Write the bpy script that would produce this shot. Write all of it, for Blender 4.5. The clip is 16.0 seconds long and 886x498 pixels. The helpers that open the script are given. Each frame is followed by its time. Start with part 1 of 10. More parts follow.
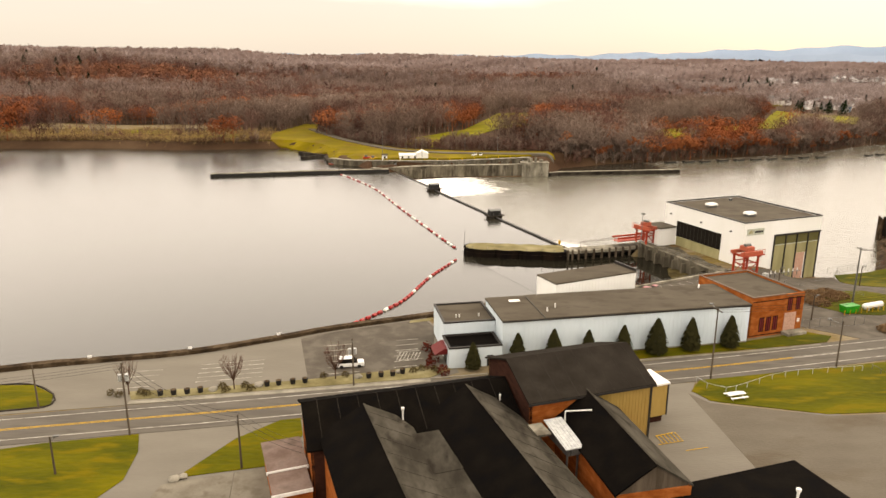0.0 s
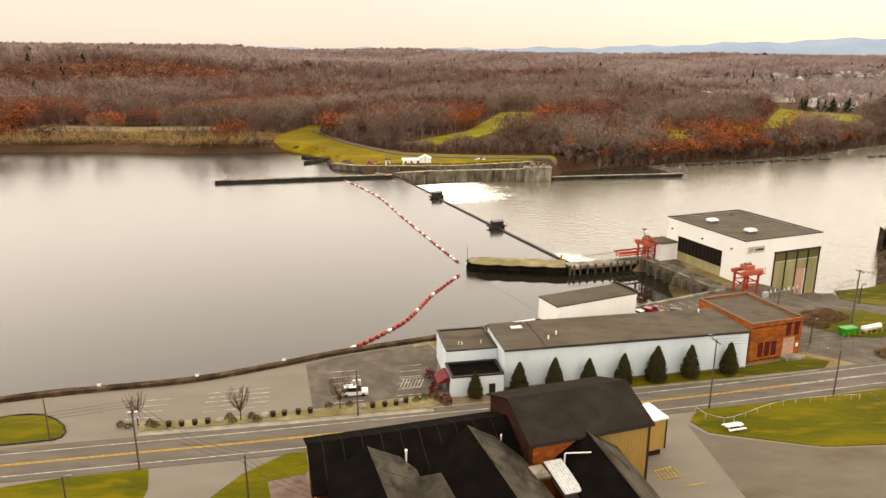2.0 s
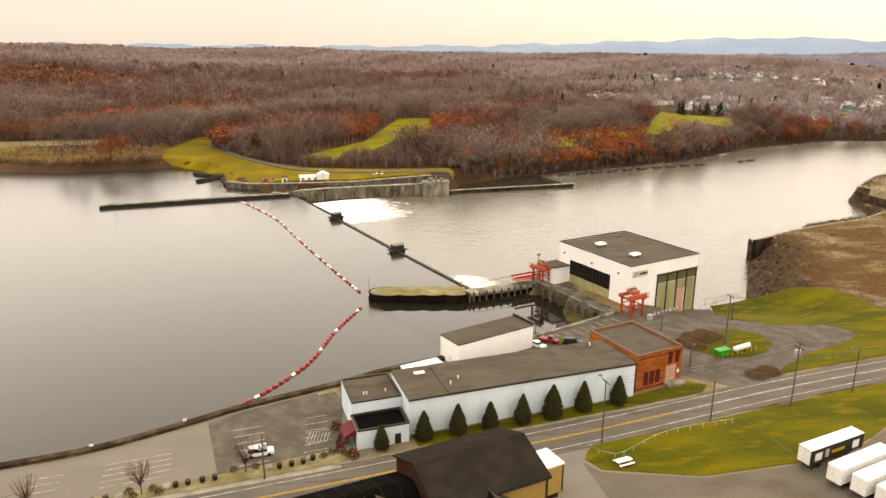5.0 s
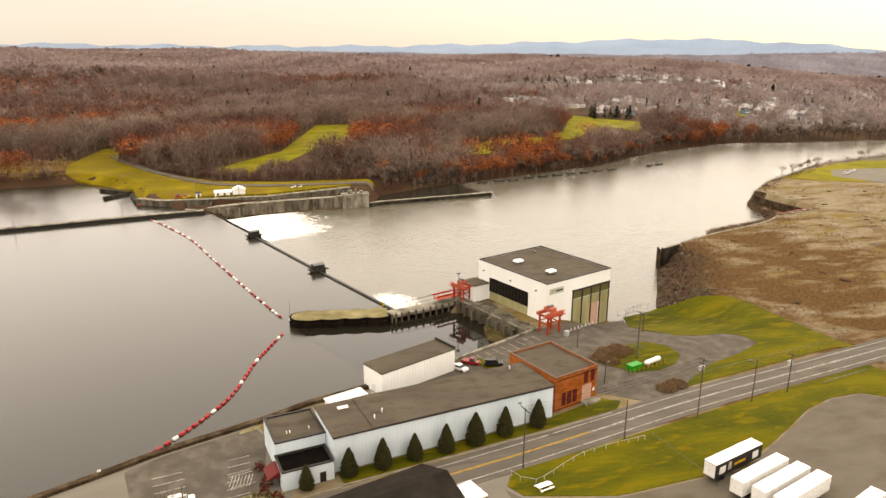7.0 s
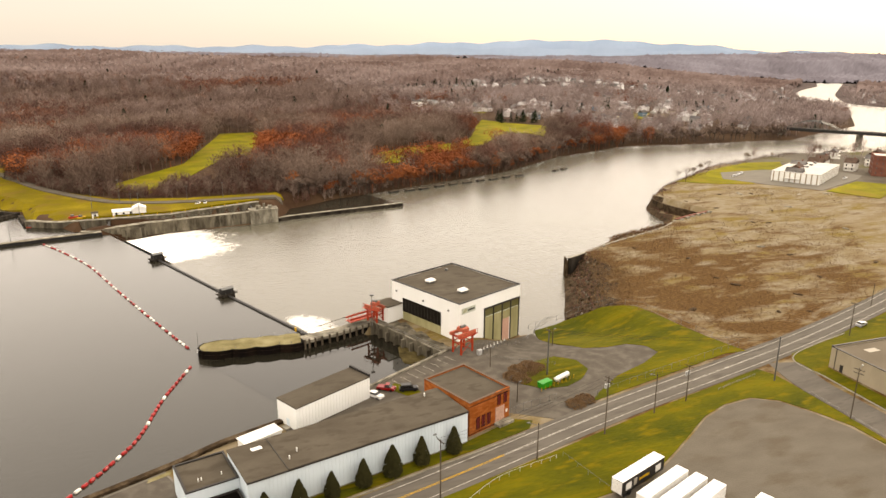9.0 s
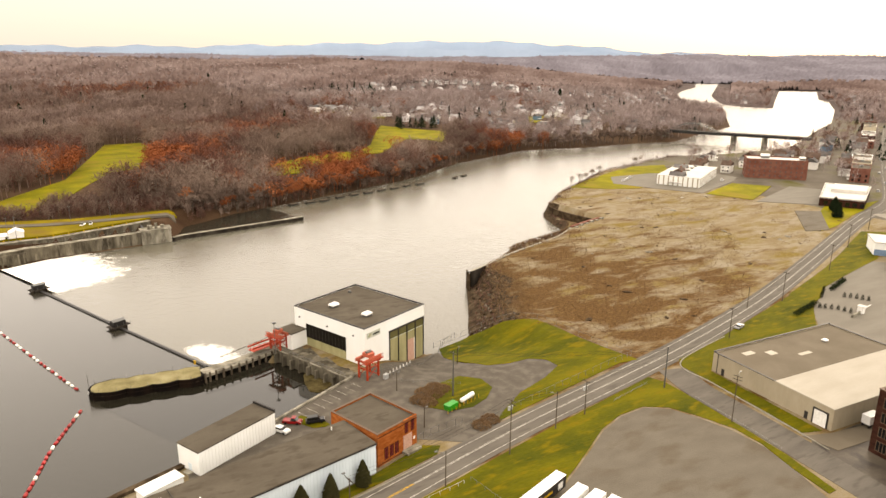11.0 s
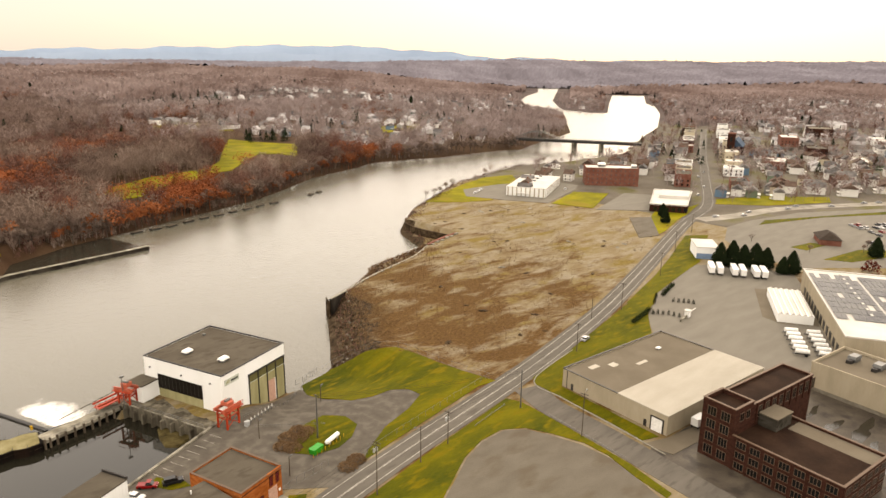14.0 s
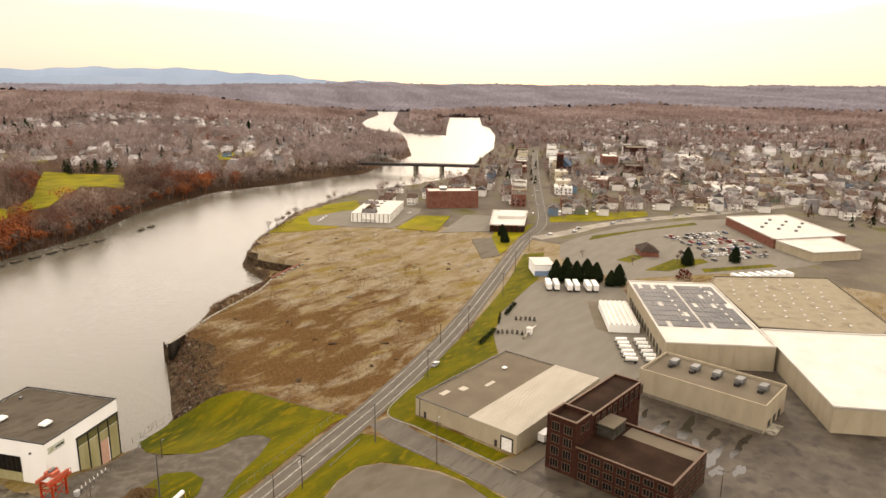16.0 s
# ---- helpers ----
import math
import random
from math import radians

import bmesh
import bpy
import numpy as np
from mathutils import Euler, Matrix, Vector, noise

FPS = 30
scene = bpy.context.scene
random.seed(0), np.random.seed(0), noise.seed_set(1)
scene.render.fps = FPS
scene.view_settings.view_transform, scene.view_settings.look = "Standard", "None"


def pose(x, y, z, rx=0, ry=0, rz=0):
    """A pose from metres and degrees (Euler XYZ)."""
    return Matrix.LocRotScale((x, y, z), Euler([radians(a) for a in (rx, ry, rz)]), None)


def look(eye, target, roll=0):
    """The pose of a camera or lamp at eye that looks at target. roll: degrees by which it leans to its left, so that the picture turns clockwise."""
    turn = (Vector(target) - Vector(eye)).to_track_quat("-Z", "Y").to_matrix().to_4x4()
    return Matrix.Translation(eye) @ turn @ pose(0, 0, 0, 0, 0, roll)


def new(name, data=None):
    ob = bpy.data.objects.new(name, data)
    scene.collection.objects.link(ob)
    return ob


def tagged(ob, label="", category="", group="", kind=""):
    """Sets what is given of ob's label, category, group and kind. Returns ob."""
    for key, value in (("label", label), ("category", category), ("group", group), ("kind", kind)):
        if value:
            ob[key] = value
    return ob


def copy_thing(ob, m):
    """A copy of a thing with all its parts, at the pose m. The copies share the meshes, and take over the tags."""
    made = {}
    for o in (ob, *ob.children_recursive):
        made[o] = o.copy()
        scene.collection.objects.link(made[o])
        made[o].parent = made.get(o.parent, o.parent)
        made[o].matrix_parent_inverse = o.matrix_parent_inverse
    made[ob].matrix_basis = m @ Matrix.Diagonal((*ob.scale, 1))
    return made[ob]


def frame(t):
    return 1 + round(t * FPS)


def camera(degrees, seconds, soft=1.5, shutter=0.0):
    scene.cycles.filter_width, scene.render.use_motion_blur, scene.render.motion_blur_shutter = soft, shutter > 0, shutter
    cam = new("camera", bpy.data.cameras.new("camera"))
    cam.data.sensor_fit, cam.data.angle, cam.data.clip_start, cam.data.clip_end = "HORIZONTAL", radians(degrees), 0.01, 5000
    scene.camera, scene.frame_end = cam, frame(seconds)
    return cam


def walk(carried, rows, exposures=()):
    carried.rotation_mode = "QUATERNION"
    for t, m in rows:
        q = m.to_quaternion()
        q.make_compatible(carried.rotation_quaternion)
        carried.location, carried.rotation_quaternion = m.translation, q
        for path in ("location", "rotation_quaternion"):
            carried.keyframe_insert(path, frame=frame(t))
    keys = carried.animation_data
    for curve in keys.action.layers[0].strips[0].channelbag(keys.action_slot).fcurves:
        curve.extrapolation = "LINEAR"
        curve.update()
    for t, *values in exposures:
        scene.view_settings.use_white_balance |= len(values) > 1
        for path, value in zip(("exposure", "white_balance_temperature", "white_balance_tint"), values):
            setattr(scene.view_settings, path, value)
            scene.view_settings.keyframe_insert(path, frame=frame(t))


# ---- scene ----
# the drone rises straight up beside the road and turns to the right
cam = camera(65.19, 16.0)
PATH = [
    (0.0, -2.23, -0.62, 52.78, 75.02, 0.16, -1.21),
    (0.5, -2.18, -0.61, 54.56, 74.59, 0.07, -1.13),
    (1.0, -2.14, -0.62, 56.35, 74.53, 0.00, -1.04),
    (1.5, -2.11, -0.58, 58.13, 74.50, -0.03, -0.97),
    (2.0, -2.05, -0.57, 59.90, 74.41, -0.02, -0.91),
    (2.5, -1.97, -0.56, 61.74, 74.38, -0.00, -2.73),
    (3.0, -1.91, -0.56, 63.54, 74.31, 0.01, -3.84),
    (3.5, -1.84, -0.50, 65.35, 74.29, 0.03, -5.13),
    (4.0, -1.78, -0.41, 67.11, 74.20, 0.07, -6.29),
    (6.5, -1.18, -0.17, 76.28, 74.08, 0.21, -14.43),
    (7.0, -0.87, -0.09, 77.88, 74.06, 0.23, -15.95),
    (7.5, -0.57, 0.03, 79.56, 74.10, 0.27, -17.93),
    (8.0, -0.35, 0.19, 81.25, 74.07, 0.28, -19.49),
    (8.5, -0.05, 0.37, 83.02, 74.09, 0.31, -21.52),
    (9.0, 0.21, 0.48, 84.77, 74.05, 0.30, -23.31),
    (11.5, 1.28, 0.86, 93.90, 74.11, 0.51, -33.45),
    (12.0, 1.41, 0.73, 95.72, 74.16, 0.54, -35.30),
    (12.5, 1.58, 0.66, 97.52, 74.24, 0.55, -37.46),
    (13.0, 1.77, 0.59, 99.20, 74.29, 0.60, -39.31),
    (13.5, 1.98, 0.51, 100.80, 74.37, 0.64, -41.47),
    (14.0, 2.19, 0.40, 102.19, 74.40, 0.66, -43.45),
    (14.5, 2.28, 0.25, 103.33, 74.50, 0.69, -45.90),
    (15.0, 2.41, 0.08, 104.21, 74.56, 0.74, -48.51),
    (15.5, 2.72, -0.04, 105.01, 74.55, 0.78, -51.84),
    (16.0, 3.22, -0.06, 105.95, 76.30, 0.78, -56.30),
]
walk(cam, [(t, pose(x, y, z, rx, 0, rz) @ pose(0, 0, 0, 0, 0, roll)) for t, x, y, z, rx, roll, rz in PATH],
     [(0.0, -0.07, 7650, 15), (9.0, -0.06, 7550, 15), (11.5, 0.10, 7450, 15), (12.5, 0.11, 7400, 15), (14.0, -0.06, 7450, 15), (14.5, -0.12, 7500, 16), (16.0, -0.20, 7550, 17)])

# ---- overcast late-autumn daylight ----
SUN_AZ, SUN_EL = radians(62), radians(24)      # the bright part of the sky stands ahead over the lower river
world = bpy.data.worlds.new("overcast_sky")
scene.world = world
world.use_nodes = True
wn, wl = world.node_tree.nodes, world.node_tree.links
wn.clear()
w_out = wn.new("ShaderNodeOutputWorld")
w_sky = wn.new("ShaderNodeTexSky")
w_sky.sky_type = "NISHITA"
w_sky.sun_disc = False
w_sky.sun_elevation, w_sky.sun_rotation = SUN_EL, SUN_AZ
w_sky.air_density, w_sky.dust_density, w_sky.ozone_density = 1.0, 1.2, 1.0
w_bg = wn.new("ShaderNodeBackground")
w_bg.inputs[1].default_value = 0.04
wl.new(w_sky.outputs[0], w_bg.inputs[0])
# the cloud deck: cream-white, thinner and brighter low down
w_co = wn.new("ShaderNodeTexCoord")
w_sep = wn.new("ShaderNodeSeparateXYZ")
w_ramp = wn.new("ShaderNodeValToRGB")
w_noise = wn.new("ShaderNodeTexNoise")
w_noise.inputs["Scale"].default_value = 3.0
w_noise.inputs["Detail"].default_value = 5.0
w_map = wn.new("ShaderNodeMapping")
w_map.inputs["Scale"].default_value = (1, 1, 5)
w_add = wn.new("ShaderNodeMath")
w_add.operation = "MULTIPLY_ADD"
w_add.inputs[1].default_value = 0.10
wl.new(w_co.outputs["Generated"], w_sep.inputs[0])
wl.new(w_co.outputs["Generated"], w_map.inputs[0])
wl.new(w_map.outputs[0], w_noise.inputs["Vector"])
wl.new(w_noise.outputs[0], w_add.inputs[0])
w_low = wn.new("ShaderNodeMath")
w_low.operation = "SUBTRACT"
w_low.inputs[1].default_value = 0.05
wl.new(w_sep.outputs[2], w_low.inputs[0])
wl.new(w_low.outputs[0], w_add.inputs[2])
ramp = w_ramp.color_ramp
# an overcast sky is brightest overhead
for k, (at, level, tone) in enumerate(((0.0, 0.29, (1.0, 0.955, 0.89)), (0.08, 0.31, (1.0, 0.955, 0.89)), (0.20, 1.20, (1.0, 0.96, 0.895)), (0.36, 1.25, (1.0, 0.965, 0.895)), (1.0, 0.9, (1.0, 0.97, 0.91)))):
    stop = ramp.elements[k] if k < 2 else ramp.elements.new(at)
    stop.position, stop.color = at, (*[level * c for c in tone], 1)
wl.new(w_add.outputs[0], w_ramp.inputs[0])
w_cloud = wn.new("ShaderNodeBackground")
w_cloud.inputs[1].default_value = 2.65
wl.new(w_ramp.outputs[0], w_cloud.inputs[0])
w_sum = wn.new("ShaderNodeAddShader")
wl.new(w_bg.outputs[0], w_sum.inputs[0])
wl.new(w_cloud.outputs[0], w_sum.inputs[1])
wl.new(w_sum.outputs[0], w_out.inputs[0])
sun = new("sun", bpy.data.lights.new("sun", "SUN"))
sun.data.energy, sun.data.angle, sun.data.color = 1.7, radians(11), (1.0, 0.91, 0.76)
sun.matrix_world = look((0, 0, 0), (-math.sin(SUN_AZ) * math.cos(SUN_EL), -math.cos(SUN_AZ) * math.cos(SUN_EL), -math.sin(SUN_EL)))


# ---- materials ----
def true_tone(c):
    """Base colours as they are under a bright overcast sky: dark surfaces far darker than white paint."""
    y = 0.3 * c[0] + 0.6 * c[1] + 0.1 * c[2]
    k = 0.36 + 0.38 * min(1, max(0, (y - 0.25) / 0.45))
    return tuple(max(0.002, k * (y + (v - y) * 1.3)) for v in c)


def material(name, stops, scale=1.0, rough=0.8, metal=0.0, bump=0.15, fine=0.0, stretch=(1, 1, 1), detail=6.0, by_object=0.0,
             spec=0.05, distort=0.0, island=0.0, wear=None, wear_scale=0.1):
    """A surface whose colour wanders between the stops at two scales, with relief. scale: patches per metre."""
    m = bpy.data.materials.new(name)
    m.use_nodes = True
    n, l = m.node_tree.nodes, m.node_tree.links
    b = n["Principled BSDF"]
    b.inputs["Roughness"].default_value, b.inputs["Metallic"].default_value = rough, metal
    b.inputs["Specular IOR Level"].default_value = spec
    co = n.new("ShaderNodeNewGeometry") if not by_object else n.new("ShaderNodeTexCoord")
    src = co.outputs["Position"] if not by_object else co.outputs["Object"]
    mp = n.new("ShaderNodeMapping")
    mp.inputs["Scale"].default_value = stretch
    l.new(src, mp.inputs[0])
    big = n.new("ShaderNodeTexNoise")
    big.inputs["Scale"].default_value, big.inputs["Detail"].default_value, big.inputs["Distortion"].default_value = scale, detail, distort
    l.new(mp.outputs[0], big.inputs["Vector"])
    small = n.new("ShaderNodeTexNoise")
    small.inputs["Scale"].default_value, small.inputs["Detail"].default_value = fine or scale * 9, 4.0
    l.new(mp.outputs[0], small.inputs["Vector"])
    mix = n.new("ShaderNodeMath")
    mix.operation = "MULTIPLY_ADD"
    mix.inputs[1].default_value = 0.35
    l.new(small.outputs[0], mix.inputs[0])
    sub = n.new("ShaderNodeMath")
    sub.operation = "MULTIPLY_ADD"
    sub.inputs[1].default_value, sub.inputs[2].default_value = 1.5, -0.43
    l.new(big.outputs[0], sub.inputs[0])
    l.new(sub.outputs[0], mix.inputs[2])
    last = mix.outputs[0]
    for amount, kind, socket in ((by_object, "ShaderNodeObjectInfo", "Random"), (island, "ShaderNodeNewGeometry", "Random Per Island")):
        if amount:
            info = n.new(kind)
            push = n.new("ShaderNodeMath")
            push.operation = "MULTIPLY_ADD"
            push.inputs[1].default_value = amount
            l.new(info.outputs[socket], push.inputs[0])
            l.new(last, push.inputs[2])
            back = n.new("ShaderNodeMath")
            back.operation = "SUBTRACT"
            back.inputs[1].default_value = amount / 2
            l.new(push.outputs[0], back.inputs[0])
            last = back.outputs[0]
    rp = n.new("ShaderNodeValToRGB")
    e = rp.color_ramp.elements
    while len(e) < len(stops):
        e.new(0.5)
    for k, c in enumerate(stops):
        c = true_tone(c)
        e[k].position = 0.22 + 0.56 * k / max(1, len(stops) - 1)
        e[k].color = (*c, 1)
    l.new(last, rp.inputs[0])
    colour = rp.outputs[0]
    if wear:
        spots = n.new("ShaderNodeTexNoise")
        spots.inputs["Scale"].default_value, spots.inputs["Detail"].default_value = wear_scale, 8.0
        l.new(mp.outputs[0], spots.inputs["Vector"])
        cut = n.new("ShaderNodeMapRange")
        cut.inputs["From Min"].default_value, cut.inputs["From Max"].default_value = 0.52, 0.66
        l.new(spots.outputs[0], cut.inputs[0])
        mx = n.new("ShaderNodeMix")
        mx.data_type = "RGBA"
        l.new(cut.outputs[0], mx.inputs[0])
        l.new(colour, mx.inputs[6])
        mx.inputs[7].default_value = (*true_tone(wear), 1)
        colour = mx.outputs[2]
    l.new(colour, b.inputs["Base Color"])
    if bump:
        bp = n.new("ShaderNodeBump")
        bp.inputs["Strength"].default_value, bp.inputs["Distance"].default_value = bump, 0.3
        l.new(small.outputs[0], bp.inputs["Height"])
        l.new(bp.outputs[0], b.inputs["Normal"])
    return m


def plain(name, c, rough=0.6, metal=0.0, var=0.12, scale=2.0, spec=0.3):
    """A nearly even coat of paint or metal, a little uneven."""
    lo, hi = [x * (1 - var) for x in c], [min(1, x * (1 + var)) for x in c]
    return material(name, (lo, hi), scale, rough, metal, 0.05, spec=spec, by_object=0.25)


M = {}
M["asphalt_road"] = material("asphalt_road", ((0.20, 0.182, 0.16), (0.235, 0.215, 0.188), (0.265, 0.243, 0.213)), 0.25, 0.9, fine=2.5, stretch=(0.25, 1.2, 1), wear=(0.185, 0.167, 0.145), wear_scale=0.6)
M["asphalt_lot"] = material("asphalt_lot", ((0.295, 0.272, 0.235), (0.312, 0.288, 0.249), (0.328, 0.304, 0.263)), 0.15, 0.9, fine=2.5, stretch=(0.4, 1.3, 1))
M["asphalt_dark"] = material("asphalt_dark", ((0.155, 0.138, 0.116), (0.19, 0.17, 0.145), (0.22, 0.199, 0.17)), 0.3, 0.9, fine=2.5, wear=(0.245, 0.222, 0.19), wear_scale=0.3)
M["asphalt_wet"] = material("asphalt_wet", ((0.075, 0.06, 0.045), (0.115, 0.095, 0.073), (0.16, 0.135, 0.105)), 0.16, 0.7, fine=2.0, spec=0.25, wear=(0.05, 0.04, 0.03), wear_scale=0.22)
M["puddle"] = plain("puddle", (0.03, 0.026, 0.02), 0.06, spec=0.5)
M["gravel"] = material("gravel", ((0.225, 0.20, 0.165), (0.25, 0.224, 0.186), (0.272, 0.246, 0.205)), 0.2, 0.95, fine=3.0, bump=0.3, stretch=(0.6, 1.2, 1), wear=(0.205, 0.175, 0.137), wear_scale=0.13)
M["gravel_pale"] = material("gravel_pale", ((0.36, 0.335, 0.29), (0.42, 0.39, 0.34), (0.47, 0.44, 0.385)), 0.08, 0.9, wear=(0.33, 0.305, 0.26), wear_scale=0.1)
M["grass"] = material("grass", ((0.085, 0.096, 0.011), (0.160, 0.155, 0.016), (0.245, 0.215, 0.027)), 0.08, 0.95, fine=1.3, bump=0.6, stretch=(0.45, 1.3, 1), wear=(0.25, 0.20, 0.045), wear_scale=0.34)
M["meadow"] = material("meadow", ((0.22, 0.21, 0.018), (0.31, 0.285, 0.026), (0.38, 0.335, 0.055)), 0.06, 0.95, fine=0.5, bump=0.4, wear=(0.34, 0.275, 0.08), wear_scale=0.05)
M["lawn_dry"] = material("lawn_dry", ((0.225, 0.186, 0.032), (0.300, 0.240, 0.046), (0.38, 0.30, 0.08)), 0.05, 0.95, fine=0.6, bump=0.4, wear=(0.28, 0.20, 0.07), wear_scale=0.06)


def field_material(name):
    """A cleared field: grey gravel and tan earth, olive-gold grass in drifts, brown weeds crowding round one corner."""
    m = bpy.data.materials.new(name)
    m.use_nodes = True
    n, l = m.node_tree.nodes, m.node_tree.links
    b = n["Principled BSDF"]
    b.inputs["Roughness"].default_value, b.inputs["Specular IOR Level"].default_value = 1.0, 0.03
    geo = n.new("ShaderNodeNewGeometry")
    mp = n.new("ShaderNodeMapping")
    mp.inputs["Rotation"].default_value = (0, 0, radians(-16))
    mp.inputs["Scale"].default_value = (0.55, 1.25, 1)
    l.new(geo.outputs["Position"], mp.inputs[0])

    def cloud(scale, detail, rough, distort=0.0):
        t = n.new("ShaderNodeTexNoise")
        t.inputs["Scale"].default_value, t.inputs["Detail"].default_value = scale, detail
        t.inputs["Roughness"].default_value, t.inputs["Distortion"].default_value = rough, distort
        l.new(mp.outputs[0], t.inputs["Vector"])
        return t.outputs[0]

    def ramp_of(value, stops):
        r = n.new("ShaderNodeValToRGB")
        e = r.color_ramp.elements
        while len(e) < len(stops):
            e.new(0.5)
        for k, (at, c) in enumerate(stops):
            e[k].position, e[k].color = at, (*true_tone(c), 1)
        l.new(value, r.inputs[0])
        return r.outputs[0]

    def mask(value, lo, hi):
        r = n.new("ShaderNodeMapRange")
        r.inputs["From Min"].default_value, r.inputs["From Max"].default_value = lo, hi
        l.new(value, r.inputs[0])
        return r.outputs[0]

    def maths(op, a, c):
        q = n.new("ShaderNodeMath")
        q.operation = op
        for k, v in enumerate((a, c)):
            if isinstance(v, float):
                q.inputs[k].default_value = v
            else:
                l.new(v, q.inputs[k])
        return q.outputs[0]

    def blend(fac, a, c):
        x = n.new("ShaderNodeMix")
        x.data_type = "RGBA"
        l.new(fac, x.inputs[0])
        l.new(a, x.inputs[6])
        l.new(c, x.inputs[7])
        return x.outputs[2]

    fine = cloud(1.1, 6.0, 0.7)
    earth = ramp_of(cloud(0.10, 9.0, 0.68, 0.4), ((0.32, (0.335, 0.265, 0.172)), (0.46, (0.362, 0.297, 0.205)), (0.56, (0.385, 0.33, 0.248)), (0.68, (0.405, 0.36, 0.29))))
    grass = ramp_of(fine, ((0.34, (0.25, 0.185, 0.08)), (0.52, (0.325, 0.25, 0.115)), (0.68, (0.385, 0.31, 0.16))))
    weed = ramp_of(fine, ((0.34, (0.115, 0.066, 0.036)), (0.50, (0.19, 0.118, 0.063)), (0.66, (0.28, 0.19, 0.10))))
    col = blend(mask(cloud(0.06, 13.0, 0.68, 0.3), 0.50, 0.62), earth, grass)
    far = n.new("ShaderNodeVectorMath")
    far.operation = "DISTANCE"
    far.inputs[1].default_value = (176, 192, 0)
    l.new(geo.outputs["Position"], far.inputs[0])
    crowd = maths("MULTIPLY", mask(far.outputs["Value"], 150.0, 25.0), 0.19)
    drift = maths("ADD", cloud(0.075, 14.0, 0.70, 0.3), crowd)
    col = blend(mask(drift, 0.545, 0.68), col, weed)
    l.new(col, b.inputs["Base Color"])
    bp = n.new("ShaderNodeBump")
    bp.inputs["Strength"].default_value, bp.inputs["Distance"].default_value = 0.8, 0.4
    l.new(fine, bp.inputs["Height"])
    l.new(bp.outputs[0], b.inputs["Normal"])
    return m


M["dirt_field"] = field_material("dirt_field")
M["woodland_floor"] = material("woodland_floor", ((0.075, 0.046, 0.031), (0.12, 0.077, 0.052), (0.17, 0.115, 0.077)), 0.03, 1.0, fine=0.4, bump=0.4)
M["concrete"] = material("concrete", ((0.24, 0.22, 0.18), (0.38, 0.355, 0.295), (0.50, 0.47, 0.40)), 0.25, 0.9, stretch=(1, 1, 0.45), wear=(0.20, 0.178, 0.145), wear_scale=0.35)
M["concrete_even"] = material("concrete_even", ((0.29, 0.262, 0.215), (0.33, 0.30, 0.25), (0.36, 0.33, 0.278)), 0.35, 0.9, fine=3.0, wear=(0.27, 0.24, 0.195), wear_scale=0.6)
M["reed_bank"] = material("reed_bank", ((0.13, 0.075, 0.04), (0.22, 0.14, 0.07), (0.33, 0.235, 0.11)), 0.06, 1.0, fine=0.5, bump=0.6, stretch=(0.4, 1.4, 1), wear=(0.20, 0.165, 0.045), wear_scale=0.03)
# far woodland floor, with the mauve of distance haze mixed into its colour
M["far_floor_hazed"] = material("far_floor_hazed", ((0.11, 0.083, 0.075), (0.15, 0.116, 0.107), (0.19, 0.152, 0.143)), 0.01, 1.0, fine=0.1, bump=0.3)
M["town_ground"] = material("town_ground", ((0.18, 0.155, 0.125), (0.25, 0.222, 0.185), (0.33, 0.30, 0.26)), 0.03, 1.0, fine=0.5, bump=0.3, wear=(0.20, 0.185, 0.09), wear_scale=0.03)
M["concrete_stained"] = material("concrete_stained", ((0.13, 0.115, 0.09), (0.24, 0.215, 0.17), (0.36, 0.33, 0.27)), 0.3, 0.9, stretch=(1, 1, 0.25), wear=(0.09, 0.078, 0.06), wear_scale=0.4)
M["concrete_dark"] = material("concrete_dark", ((0.03, 0.026, 0.022), (0.07, 0.06, 0.05), (0.13, 0.115, 0.095)), 0.3, 0.9, stretch=(1, 1, 0.3))
M["sheet_pile"] = material("sheet_pile", ((0.008, 0.005, 0.004), (0.014, 0.010, 0.008), (0.028, 0.018, 0.013)), 0.4, 0.9, stretch=(1, 1, 0.2))
M["roof_dark"] = material("roof_dark", ((0.006, 0.005, 0.0042), (0.009, 0.0075, 0.0062), (0.013, 0.011, 0.009)), 0.4, 0.95, fine=2.5, spec=0.02)
M["roof_worn"] = material("roof_worn", ((0.036, 0.031, 0.026), (0.046, 0.040, 0.034), (0.058, 0.051, 0.043)), 0.4, 0.95, fine=2.5, spec=0.02)
M["felt_seam"] = material("felt_seam", ((0.05, 0.043, 0.036), (0.085, 0.075, 0.063)), 0.5, 0.9, bump=0)
M["roof_faded"] = material("roof_faded", ((0.055, 0.049, 0.04), (0.10, 0.091, 0.075), (0.15, 0.138, 0.117)), 0.35, 0.95, fine=2.0, spec=0.03, stretch=(1.2, 0.5, 1), wear=(0.045, 0.039, 0.032), wear_scale=0.5)
M["roof_flat"] = material("roof_flat", ((0.145, 0.125, 0.10), (0.17, 0.149, 0.12), (0.195, 0.172, 0.14)), 0.2, 0.9, fine=2.2, stretch=(0.5, 1, 1), wear=(0.128, 0.11, 0.087), wear_scale=0.45)
M["roof_pale"] = material("roof_pale", ((0.51, 0.475, 0.41), (0.53, 0.495, 0.43), (0.55, 0.515, 0.45)), 0.2, 0.85, stretch=(0.4, 1.3, 1))
M["roof_tan"] = material("roof_tan", ((0.25, 0.215, 0.168), (0.275, 0.238, 0.188), (0.295, 0.258, 0.205)), 0.14, 0.9, fine=1.8)
